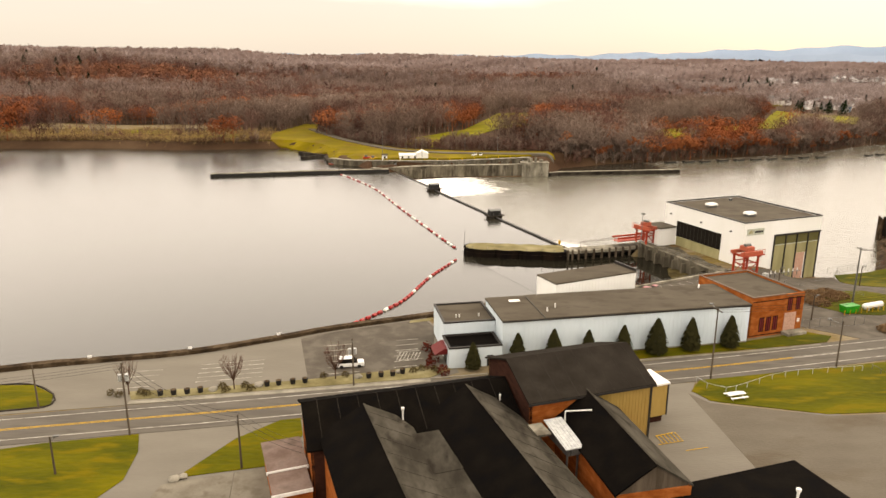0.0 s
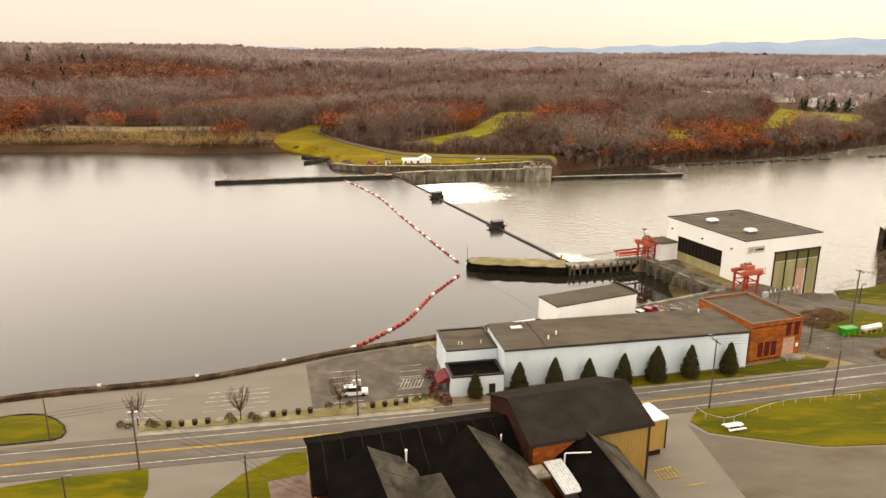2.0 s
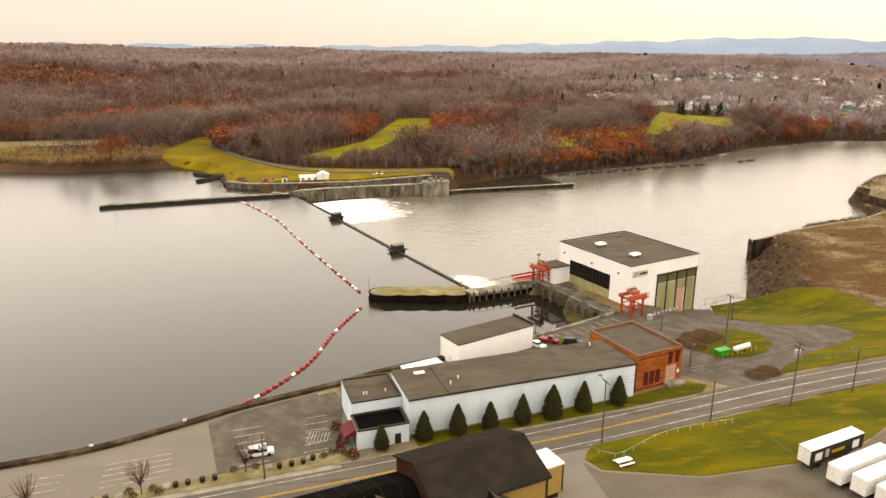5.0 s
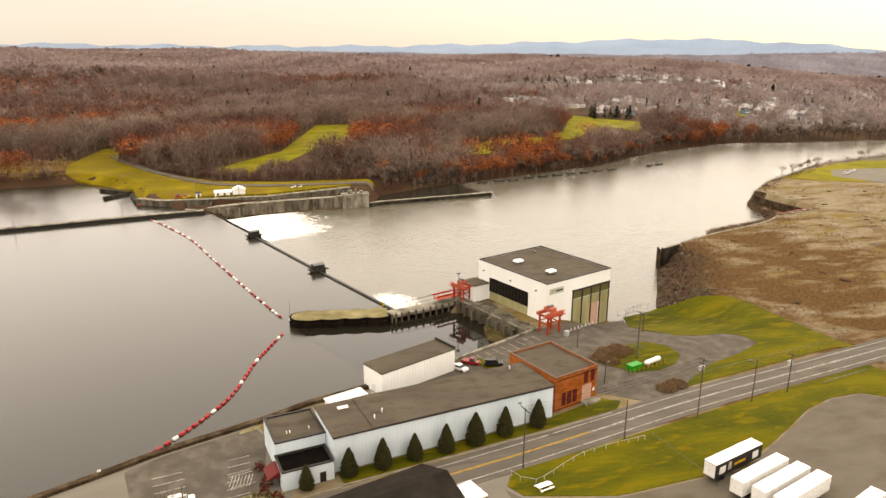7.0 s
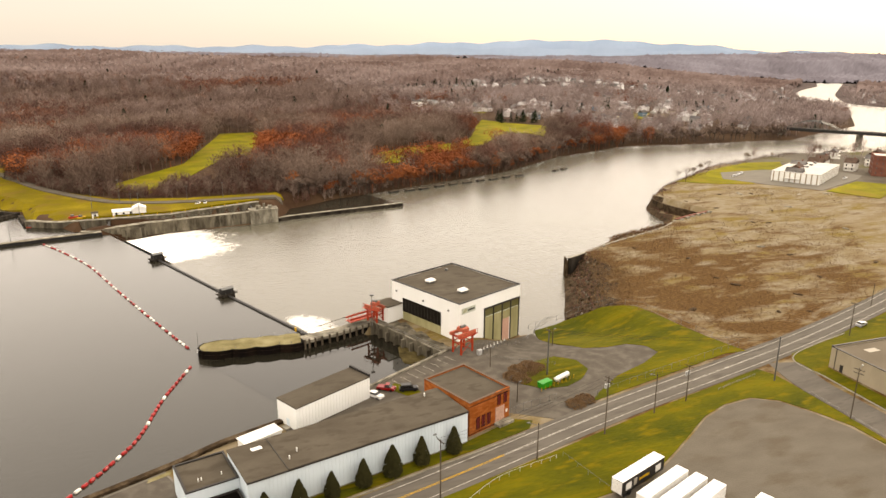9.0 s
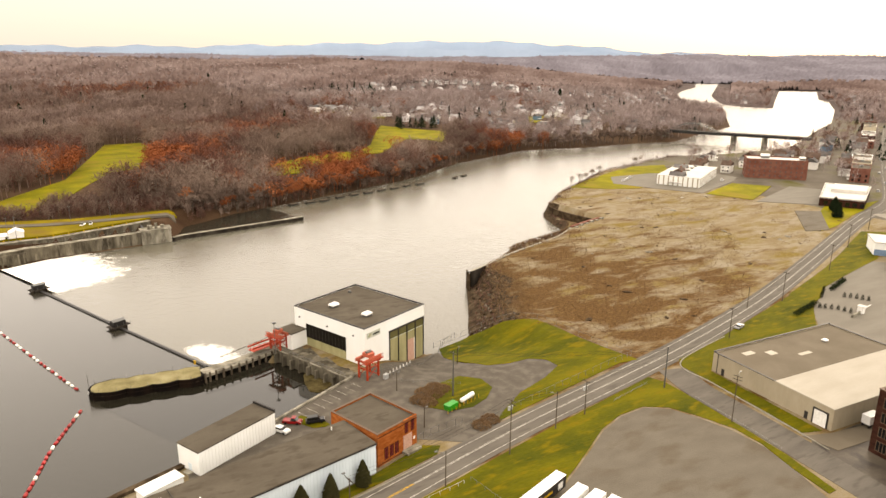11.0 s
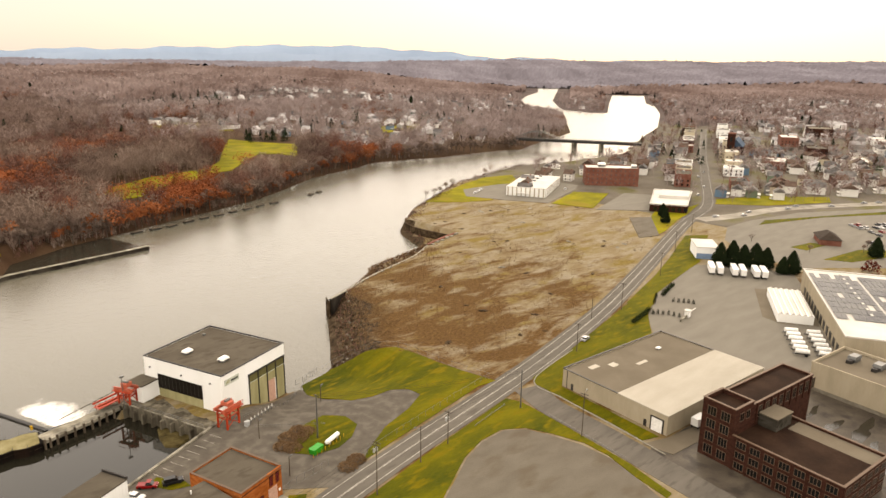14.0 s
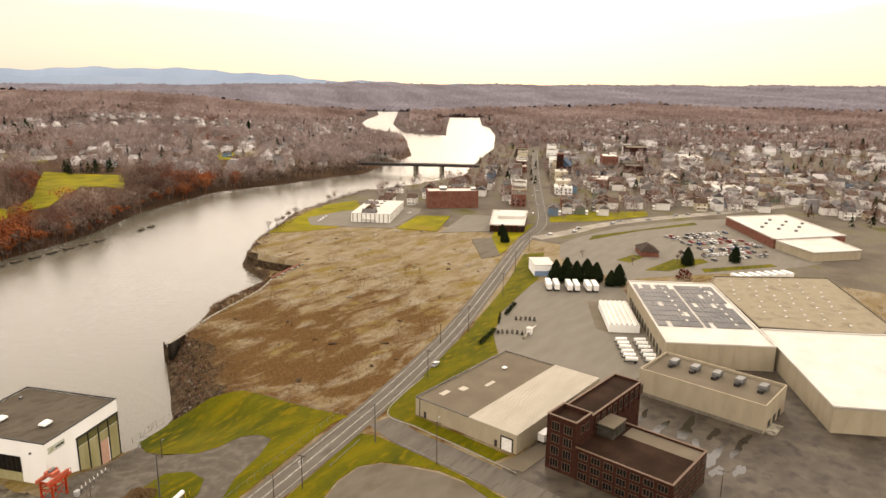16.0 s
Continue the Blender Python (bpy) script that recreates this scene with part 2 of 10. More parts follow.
M["wall_white"] = material("wall_white", ((0.82, 0.82, 0.79), (0.85, 0.85, 0.82), (0.88, 0.88, 0.86)), 0.2, 0.6, stretch=(1, 1, 0.3), bump=0.05)
M["wall_blue_white"] = material("wall_blue_white", ((0.62, 0.69, 0.73), (0.66, 0.73, 0.77), (0.70, 0.77, 0.81)), 0.2, 0.6, stretch=(1, 1, 0.3), bump=0.05)
M["wall_tan"] = material("wall_tan", ((0.45, 0.395, 0.305), (0.48, 0.422, 0.328), (0.50, 0.445, 0.35)), 0.3, 0.7, stretch=(1, 1, 0.3), bump=0.05)
M["wall_yellow"] = material("wall_yellow", ((0.42, 0.30, 0.13), (0.50, 0.365, 0.17), (0.55, 0.41, 0.20)), 0.2, 0.7, stretch=(1, 1, 0.3), bump=0.05)
M["olive_panel"] = material("olive_panel", ((0.40, 0.37, 0.225), (0.45, 0.42, 0.262), (0.49, 0.455, 0.295)), 0.3, 0.6, stretch=(1, 1, 0.3), bump=0.05)
M["brick_red"] = material("brick_red", ((0.41, 0.145, 0.068), (0.51, 0.19, 0.092), (0.59, 0.245, 0.125)), 0.6, 0.9, fine=6.0, bump=0.2, stretch=(1, 1, 2.5))
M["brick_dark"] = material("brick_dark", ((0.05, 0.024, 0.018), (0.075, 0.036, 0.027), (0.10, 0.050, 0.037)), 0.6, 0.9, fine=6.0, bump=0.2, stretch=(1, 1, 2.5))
M["brick_mill"] = material("brick_mill", ((0.26, 0.125, 0.095), (0.33, 0.165, 0.13), (0.38, 0.21, 0.165)), 0.3, 0.9, fine=4.0, bump=0.2)
M["dark_glass"] = plain("dark_glass", (0.012, 0.012, 0.012), 0.12, spec=0.5)
M["pane_dusty"] = plain("pane_dusty", (0.14, 0.09, 0.08), 0.4, spec=0.4)
M["dark_panel"] = material("dark_panel", ((0.018, 0.015, 0.012), (0.03, 0.026, 0.02)), 0.5, 0.4, bump=0.02)
M["trim_dark"] = plain("trim_dark", (0.035, 0.03, 0.026), 0.6)
M["white_paint"] = plain("white_paint", (0.78, 0.77, 0.74), 0.5)
M["yellow_paint"] = plain("yellow_paint", (0.62, 0.40, 0.03), 0.7)
M["line_white"] = material("line_white", ((0.34, 0.32, 0.28), (0.50, 0.48, 0.43), (0.62, 0.60, 0.55)), 0.8, 0.8, bump=0)
M["red_steel"] = plain("red_steel", (0.58, 0.10, 0.06), 0.5)
M["red_faded"] = plain("red_faded", (0.62, 0.20, 0.14), 0.6)
M["steel_grey"] = plain("steel_grey", (0.28, 0.28, 0.27), 0.45, 0.6)
M["wood_grey"] = material("wood_grey", ((0.10, 0.08, 0.06), (0.17, 0.14, 0.11), (0.24, 0.20, 0.16)), 1.0, 0.9, stretch=(1, 1, 0.1))
M["black_steel"] = plain("black_steel", (0.022, 0.020, 0.018), 0.6)
M["tan_fill"] = material("tan_fill", ((0.24, 0.21, 0.12), (0.34, 0.30, 0.18), (0.42, 0.38, 0.25)), 0.2, 1.0, fine=2.0, bump=0.4)
M["rubble"] = material("rubble", ((0.04, 0.029, 0.02), (0.10, 0.072, 0.048), (0.20, 0.155, 0.11)), 0.45, 1.0, fine=1.8, bump=0.8)
M["kerb"] = material("kerb", ((0.34, 0.32, 0.27), (0.45, 0.42, 0.36)), 0.5, 0.9)
M["green_paint"] = plain("green_paint", (0.02, 0.42, 0.07), 0.45)
M["rubber"] = plain("rubber", (0.02, 0.02, 0.02), 0.9)
# mountain colour with the blue of distance haze painted in
M["haze_blue"] = material("haze_blue", ((0.50, 0.60, 0.74), (0.56, 0.66, 0.79)), 0.003, 1.0, bump=0, spec=0.0)

M["steel_pale"] = plain("steel_pale", (0.55, 0.56, 0.55), 0.4, 0.3)
M["roof_pink"] = material("roof_pink", ((0.28, 0.21, 0.18), (0.36, 0.28, 0.245), (0.42, 0.34, 0.30)), 0.3, 0.9, wear=(0.24, 0.19, 0.165), wear_scale=0.3)
M["house_blue"] = plain("house_blue", (0.30, 0.40, 0.55), 0.7)


def water_material(name, body, ripple, gloss, waves):
    m = bpy.data.materials.new(name)
    m.use_nodes = True
    n, l = m.node_tree.nodes, m.node_tree.links
    b = n["Principled BSDF"]
    b.inputs["Base Color"].default_value = (*body, 1)
    b.inputs["Roughness"].default_value = gloss
    b.inputs["IOR"].default_value = 1.33
    geo = n.new("ShaderNodeNewGeometry")
    heights = None
    for scale, weight in waves:
        t = n.new("ShaderNodeTexNoise")
        t.inputs["Scale"].default_value, t.inputs["Detail"].default_value = scale, 3.0
        l.new(geo.outputs["Position"], t.inputs["Vector"])
        k = n.new("ShaderNodeMath")
        k.operation = "MULTIPLY_ADD"
        k.inputs[1].default_value = weight
        l.new(t.outputs[0], k.inputs[0])
        if heights:
            l.new(heights, k.inputs[2])
        heights = k.outputs[0]
    bp = n.new("ShaderNodeBump")
    bp.inputs["Strength"].default_value, bp.inputs["Distance"].default_value = ripple, 1.0
    l.new(heights, bp.inputs["Height"])
    l.new(bp.outputs[0], b.inputs["Normal"])
    return m


M["water_still"] = water_material("water_still", (0.018, 0.016, 0.011), 0.28, 0.17, ((0.02, 0.2), (0.9, 0.10), (2.6, 0.06)))
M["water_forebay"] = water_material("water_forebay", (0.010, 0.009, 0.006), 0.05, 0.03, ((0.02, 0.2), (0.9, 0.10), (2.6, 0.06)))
M["water_river"] = water_material("water_river", (0.085, 0.078, 0.058), 0.60, 0.19, ((0.015, 0.4), (0.32, 0.26), (1.1, 0.16)))

# ---- building blocks ----
class Geo:
    """A mesh in the making: vertices and faces."""

    def __init__(self):
        self.v, self.f = [], []

    def face(self, pts):
        k = len(self.v)
        self.v += [tuple(p) for p in pts]
        self.f.append(tuple(range(k, k + len(pts))))
        return self

    def prism(self, poly, z0, z1, top=None):
        """An upright block over a plan, listed anticlockwise; top: another plan at z1."""
        n, k, up = len(poly), len(self.v), top or poly
        self.v += [(p[0], p[1], z0) for p in poly] + [(p[0], p[1], z1) for p in up]
        self.f += [tuple(k + i for i in reversed(range(n))), tuple(k + n + i for i in range(n))]
        self.f += [(k + i, k + (i + 1) % n, k + n + (i + 1) % n, k + n + i) for i in range(n)]
        return self

    def box(self, x0, x1, y0, y1, z0, z1):
        return self.prism([(x0, y0), (x1, y0), (x1, y1), (x0, y1)], z0, z1)

    def tube(self, a, b, r, r2=None, n=6):
        """A round bar from a to b."""
        a, b = Vector(a), Vector(b)
        r2 = r if r2 is None else r2
        axis = (b - a).normalized()
        side = axis.orthogonal().normalized()
        other = axis.cross(side)
        k = len(self.v)
        for p, q in ((a, r), (b, r2)):
            self.v += [tuple(p + side * (math.cos(i * math.tau / n) * q) + other * (math.sin(i * math.tau / n) * q)) for i in range(n)]
        self.f += [(k + i, k + (i + 1) % n, k + n + (i + 1) % n, k + n + i) for i in range(n)]
        self.f += [tuple(k + i for i in reversed(range(n))), tuple(k + n + i for i in range(n))]
        return self

    def path(self, pts, w, n=4):
        """One unbroken bar through all the points."""
        pts = [Vector(p) for p in pts]
        k = len(self.v)
        for i, p in enumerate(pts):
            axis = (pts[min(i + 1, len(pts) - 1)] - pts[max(i - 1, 0)]).normalized()
            side = axis.cross(Vector((0, 0, 1))).normalized()
            up = side.cross(axis)
            self.v += [tuple(p + side * (math.cos((j + 0.5) * math.tau / n) * w * 0.7) + up * (math.sin((j + 0.5) * math.tau / n) * w * 0.7)) for j in range(n)]
        for i in range(len(pts) - 1):
            a = k + i * n
            self.f += [(a + j, a + (j + 1) % n, a + n + (j + 1) % n, a + n + j) for j in range(n)]
        a = k + (len(pts) - 1) * n
        self.f += [tuple(k + j for j in reversed(range(n))), tuple(a + j for j in range(n))]
        return self

    def bar(self, a, b, w, h):
        """A square bar from a to b, w wide and h high."""
        a, b = Vector(a), Vector(b)
        axis = (b - a).normalized()
        side = axis.cross(Vector((0, 0, 1)))
        side = side.normalized() if side.length > 0.01 else Vector((1, 0, 0))
        up = side.cross(axis)
        k = len(self.v)
        for p in (a, b):
            self.v += [tuple(p + side * (sx * w / 2) + up * (sy * h / 2)) for sx, sy in ((-1, -1), (1, -1), (1, 1), (-1, 1))]
        self.f += [(k, k + 1, k + 2, k + 3), (k + 7, k + 6, k + 5, k + 4)] + [(k + i, k + 4 + i, k + 4 + (i + 1) % 4, k + (i + 1) % 4) for i in range(4)]
        return self

    def gable(self, x0, x1, y0, y1, z0, z1, out=0.0):
        """A solid roof with its ridge along x."""
        ym = (y0 + y1) / 2
        k = len(self.v)
        self.v += [(x0 - out, y0 - out, z0), (x1 + out, y0 - out, z0), (x1 + out, y1 + out, z0), (x0 - out, y1 + out, z0), (x0 - out, ym, z1), (x1 + out, ym, z1)]
        self.f += [tuple(k + i for i in f) for f in ((3, 2, 1, 0), (0, 1, 5, 4), (2, 3, 4, 5), (1, 2, 5), (3, 0, 4))]
        return self

    def mesh(self, name, mat=None, smooth=False):
        me = bpy.data.meshes.new(name)
        me.from_pydata(self.v, [], self.f)
        if mat:
            me.materials.append(mat)
        if smooth:
            me.polygons.foreach_set("use_smooth", [True] * len(me.polygons))
        me.update()
        return me


def part(name, geo, mat, parent, label="", at=None):
    """One mesh object under a thing or under a part."""
    data = geo if isinstance(geo, bpy.types.Mesh) else geo.mesh(name, mat)
    if mat and not data.materials:
        data.materials.append(mat)
    ob = new(name, data)
    ob.parent = parent
    if at is not None:
        ob.matrix_basis = at
    return tagged(ob, label)


def thing(name, label, category, at, group=""):
    """An empty at the base of a thing, that carries its parts."""
    ob = new(name)
    ob.empty_display_size = 0.5
    ob.matrix_basis = at
    return tagged(ob, label, category, group)


def solid(name, geo, mat, label, category, at=None, group="", kind="", smooth=False):
    """A thing of one mesh."""
    ob = new(name, geo if isinstance(geo, bpy.types.Mesh) else geo.mesh(name, mat, smooth))
    if at is not None:
        ob.matrix_basis = at
    return tagged(ob, label, category, group, kind)


def offset_line(pts, d):
    """The polyline moved d to its left."""
    res = []
    for i, p in enumerate(pts):
        a, b = pts[max(0, i - 1)], pts[min(len(pts) - 1, i + 1)]
        dx, dy = b[0] - a[0], b[1] - a[1]
        s = math.hypot(dx, dy)
        res.append((p[0] - dy / s * d, p[1] + dx / s * d))
    return res


def curve_line(pts, step=4.0):
    """A smooth line through the points."""
    res = []
    for i in range(len(pts) - 1):
        p0, p1, p2, p3 = pts[max(0, i - 1)], pts[i], pts[i + 1], pts[min(len(pts) - 1, i + 2)]
        n = max(1, int(math.hypot(p2[0] - p1[0], p2[1] - p1[1]) / step))
        for k in range(n):
            u = k / n
            res.append(tuple(0.5 * (2 * b + (c - a) * u + (2 * a - 5 * b + 4 * c - d) * u * u + (3 * b - a - 3 * c + d) * u ** 3)
                             for a, b, c, d in zip(p0[:2], p1[:2], p2[:2], p3[:2])))
    res.append(tuple(pts[-1][:2]))
    return res


def ribbon(pts, left, right, lift, thick=0.3, level=None):
    """A flat strip along a line, on the lie of the land, or at a level of its own."""
    g = Geo()
    a, b = offset_line(pts, left), offset_line(pts, right)
    za, zb = [land(*p) if level is None else level for p in a], [land(*p) if level is None else level for p in b]
    for i in range(len(pts) - 1):
        q = [(*b[i], zb[i] + lift), (*b[i + 1], zb[i + 1] + lift), (*a[i + 1], za[i + 1] + lift), (*a[i], za[i] + lift)]
        g.face(q)
        for u, v in ((0, 1), (2, 3)):
            g.face([q[v], q[u], (q[u][0], q[u][1], q[u][2] - thick), (q[v][0], q[v][1], q[v][2] - thick)])
    return g


def patch(poly, lift, step=0.0, thick=0.25):
    """A flat sheet over a plan, laid on the land."""
    bm = bmesh.new()
    vs = [bm.verts.new((p[0], p[1], 0)) for p in poly]
    f = bm.faces.new(vs)
    if f.normal.z < 0 or sum(a[0] * b[1] - b[0] * a[1] for a, b in zip(poly, list(poly[1:]) + [poly[0]])) < 0:
        f.normal_flip()
    bm.normal_update()
    bmesh.ops.triangulate(bm, faces=bm.faces[:])
    if step:
        lo = [min(p[k] for p in poly) for k in (0, 1)]
        hi = [max(p[k] for p in poly) for k in (0, 1)]
        for k in (0, 1):
            q = lo[k] + step
            while q < hi[k]:
                co, no = [0, 0, 0], [0, 0, 0]
                co[k], no[k] = q, 1
                bmesh.ops.bisect_plane(bm, geom=bm.verts[:] + bm.edges[:] + bm.faces[:], plane_co=co, plane_no=no)
                q += step
    edge = [e for e in bm.edges if e.is_boundary]
    ext = bmesh.ops.extrude_edge_only(bm, edges=edge)
    low = {v for v in ext["geom"] if isinstance(v, bmesh.types.BMVert)}
    for v in bm.verts:
        v.co.z = land(v.co.x, v.co.y) + lift - (thick if v in low else 0)
    bmesh.ops.recalc_face_normals(bm, faces=bm.faces[:])
    me = bpy.data.meshes.new("patch")
    bm.to_mesh(me)
    bm.free()
    return me


def sheet(name, mesh, mat, label, category, parent=None, kind="structure"):
    mesh.name = name
    mesh.materials.append(mat)
    ob = new(name, mesh)
    if parent:
        ob.parent = parent
        return tagged(ob, label)
    return tagged(ob, label, category, kind=kind)


# ---- the lie of the land ----
POND_Z, RIVER_Z = -4.0, -9.0
POND = [(-900, -175), (-79.4, 114.4), (-47, 122.5), (-21, 134), (8.8, 147), (22, 151), (46, 160.5), (75.5, 172.5), (68, 204), (56, 201), (42, 210),
        (22.8, 258.2), (0.2, 317.1), (-21, 371), (-33, 374), (-44, 396), (-58, 405), (-65, 430), (-80, 462), (-106, 480), (-168, 470), (-223, 482), (-298, 478), (-900, 490)]
# the wide reach below the bridge and its two arms
ARMS = [(700, 425), (818, 497), (916, 542), (1062, 603), (1322, 748), (1551, 896), (1578, 934), (1930, 1152), (1857, 1217), (1473, 973), (1248, 826), (1233, 870), (1250, 941), (1368, 1052), (1488, 1156), (2187, 1671), (2427, 1933), (2349, 1989), (2154, 1751), (1800, 1458), (1614, 1348), (1426, 1215), (1272, 1055), (1266, 1007), (1185, 892), (875, 642), (760, 598)]
RIVER = [(42, 209), (56, 202), (69, 206), (97, 216), (110, 187), (122, 194), (133.6, 198), (144.3, 212.5), (165, 245), (175, 256), (204.5, 274), (219, 287),
         (265, 298), (279, 335), (313, 364), (344, 381), (398, 413), (458, 431), (522, 446), (584, 430), *ARMS, (672, 562), (585, 571), (515, 576), (460, 586), (352, 546), (294, 507), (263, 489),
         (205, 468), (145, 447), (111, 436), (78, 420), (67, 392), (51, 389), (-3, 383), (-19, 375), (0.2, 317.1), (22.8, 258.2)]


YARD = [(62, 146), (76, 132), (85, 127), (98, 130.5), (122, 137), (150, 141), (149, 160), (146, 178), (138, 184), (126, 188), (112, 185), (104, 183), (80, 172), (60, 162)]
LOCK = [(-36, 378), (-3, 386.5), (51, 392.5), (66, 397), (58, 409), (39, 402.5), (9, 393.5), (-34, 394.5)]


def signed_distance(poly, x, y):
    """How far points lie outside a plan; negative inside."""
    x, y = np.asarray(x, float), np.asarray(y, float)
    best, inside = np.full(x.shape, 1e9), np.zeros(x.shape, bool)
    for (x0, y0), (x1, y1) in zip(poly, poly[1:] + poly[:1]):
        dx, dy = x1 - x0, y1 - y0
        t = np.clip(((x - x0) * dx + (y - y0) * dy) / (dx * dx + dy * dy + 1e-9), 0, 1)
        best = np.minimum(best, np.hypot(x - x0 - t * dx, y - y0 - t * dy))
        if dy:
            inside ^= ((y0 > y) != (y1 > y)) & (x < (x1 - x0) * (y - y0) / dy + x0)
    return np.where(inside, -best, best)


def smooth(a, b, x):
    t = np.clip((x - a) / (b - a), 0, 1)
    return t * t * (3 - 2 * t)


def far_side(x, y):
    """1 on the far bank, 0 on the town's bank."""
    line_y = np.interp(x, [-900, -300, -60, -14, 75, 205, 294, 460, 585, 760, 1225, 2300, 4000], [300, 330, 345, 352, 390, 440, 480, 530, 500, 540, 880, 1760, 3000])
    return smooth(0, 10, y - line_y)


def land_height(x, y):
    x, y = np.asarray(x, float), np.asarray(y, float)
    r, az = np.hypot(x, y), np.degrees(np.arctan2(x, y))
    far = far_side(x, y)
    # hills on the far bank, the valley of the lower river, the rim of the horizon
    reach = np.interp(az, [-60, -24, -3, 17, 35, 50, 180], [1500, 1700, 2300, 1900, 3000, 4300, 4300])
    rise = np.interp(az, [-60, -24, -3, 17, 35, 50, 72, 90, 180], [64, 69, 59, 45, 42, 66, 74, 96, 96])
    start = np.interp(az, [-60, -24, 10, 36, 44, 56, 70, 180], [560, 560, 620, 1000, 2200, 2200, 1500, 1500])
    start = np.minimum(start, reach - 400)
    h = rise * smooth(0, 1, np.clip((r - start) / (reach - start), 0, 1)) ** 1.15
    roll = np.sin(x / 170 + np.sin(y / 230) * 1.3) * np.cos(y / 150 + np.sin(x / 310))
    # the earth lies lower under the paved yard and its lawns
    h = h - 0.6 * smooth(1.5, 4.5, -signed_distance(YARD, x, y))
    d = signed_distance(RIVER, x, y)
    fold = np.sin(r / 58 + 2.2 * np.sin(az / 9) + 1.4 * np.sin(x / 130)) * (0.6 + 0.4 * np.sin(az / 3.7 + y / 260))
    h = h + (roll * 7 + fold * 4.5 * (1 - smooth(2600, 3600, r))) * smooth(600, 1300, r) * smooth(150, 500, d)
    h = h + far * (-1.0 + 2.5 * smooth(380, 560, y))
    # the apron beside the power station falls away to the tailrace; a bowl of grass beside it
    fall = smooth(152, 184, y) * smooth(84, 104, x) * (1 - smooth(124, 146, x)) * (1 - smooth(190, 230, y))
    h = h - 5.6 * fall * (1 - far)
    h = h + 1.6 * np.exp(-((x - 148) / 9) ** 2 - ((y - 172) / 22) ** 2)
    # the far bank below the lock slopes gently down to the river
    low = far * (1 - smooth(2, 62, d)) * smooth(78, 115, x) * (1 - smooth(900, 1300, r))
    h = h + (RIVER_Z + 1.8 - h) * low
    # flood plain of the lower river
    plain_ = (1 - smooth(70, 330, d)) * smooth(740, 860, x)
    h = h + (RIVER_Z - 0.4 - h) * plain_
    h = np.where(signed_distance(LOCK, x, y) < 0, -8.5, h)
    # below the quay wall a low shelf of rubble and brambles reaches out to the water
    quay_y = np.interp(x, [162, 177, 196, 234, 253, 284], [240, 246, 254.5, 267, 278, 287])
    shelf = smooth(0, 1.5, y - quay_y) * (x > 163) * (x < 286) * (far < 0.5) * (d < 60)
    h = h + (-6.6 - h) * shelf
    bank = np.where(far > 0.5, 7.0, 6.0 + 11 * (1 - smooth(160, 178, x)) * smooth(118, 136, x))
    wide = np.where((x < 112) & (y < 230), 0.6, bank)
    h = np.where(d < wide, RIVER_Z - 1.5 + (h - RIVER_Z + 1.5) * smooth(-0.4, 1, d / wide), h)
    p = signed_distance(POND, x, y)
    wide = np.where(far > 0.5, 6.0, 0.8)
    h = np.where(p < wide, POND_Z - 1.5 + (h - POND_Z + 1.5) * smooth(-0.4, 1, p / wide), h)
    return h


def land(x, y):
    """The height of the dry land; the water's edges of the near bank are left out."""
    if float(far_side(x, y)) > 0.5:
        return float(land_height(x, y))
    fall = float(smooth(152, 184, y) * smooth(84, 104, x) * (1 - smooth(124, 146, x)) * (1 - smooth(190, 230, y)))
    return -5.6 * fall + 1.6 * math.exp(-((x - 148) / 9) ** 2 - ((y - 172) / 22) ** 2)


def grid_lines(lo, hi, dense_lo, dense_hi, step, grow=1.06):
    mid = list(np.arange(dense_lo, dense_hi + 0.01, step))
    up, s = [mid[-1]], step
    while up[-1] < hi:
        s *= grow
        up.append(up[-1] + s)
    down, s = [mid[0]], step
    while down[-1] > lo:
        s *= grow
        down.append(down[-1] - s)
    return np.array(down[:0:-1] + mid + up[1:])


gx, gy = grid_lines(-4200, 4700, -110, 330, 2.2), grid_lines(-400, 4800, 40, 420, 2.2)
X, Y = np.meshgrid(gx, gy)
Z = land_height(X, Y)
nx, ny = len(gx), len(gy)
me = bpy.data.meshes.new("ground")
me.vertices.add(nx * ny)
me.vertices.foreach_set("co", np.stack([X, Y, Z], -1).astype(np.float32).ravel())
idx = np.arange(nx * ny).reshape(ny, nx)
quads = np.stack([idx[:-1, :-1], idx[:-1, 1:], idx[1:, 1:], idx[1:, :-1]], -1).reshape(-1, 4)
me.loops.add(quads.size)
me.loops.foreach_set("vertex_index", quads.ravel().astype(np.int32))
me.polygons.add(len(quads))
me.polygons.foreach_set("loop_start", np.arange(0, quads.size, 4, dtype=np.int32))
me.polygons.foreach_set("use_smooth", np.ones(len(quads), bool))
me.update(calc_edges=True)
cxy = np.stack([X[:-1, :-1] + X[1:, 1:], Y[:-1, :-1] + Y[1:, 1:]], -1).reshape(-1, 2) / 2
# bare field on the near bank, leaf litter on the far one
me.materials.append(M["dirt_field"])
me.materials.append(M["woodland_floor"])
me.materials.append(M["town_ground"])
town = cxy[:, 0] > 425
me.materials.append(M["far_floor_hazed"])
me.materials.append(M["rubble"])
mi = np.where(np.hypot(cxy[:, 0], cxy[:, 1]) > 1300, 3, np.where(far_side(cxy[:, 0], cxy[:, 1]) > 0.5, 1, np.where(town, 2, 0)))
shore = signed_distance(RIVER, cxy[:, 0], cxy[:, 1])
mi = np.where((mi == 0) & (shore < np.where(cxy[:, 0] < 172, 16.0, 6.5) + 2 * np.sin(cxy[:, 1] * 0.35)) & (cxy[:, 0] > 112), 4, mi)
me.polygons.foreach_set("material_index", mi.astype(np.int32))
me.validate()
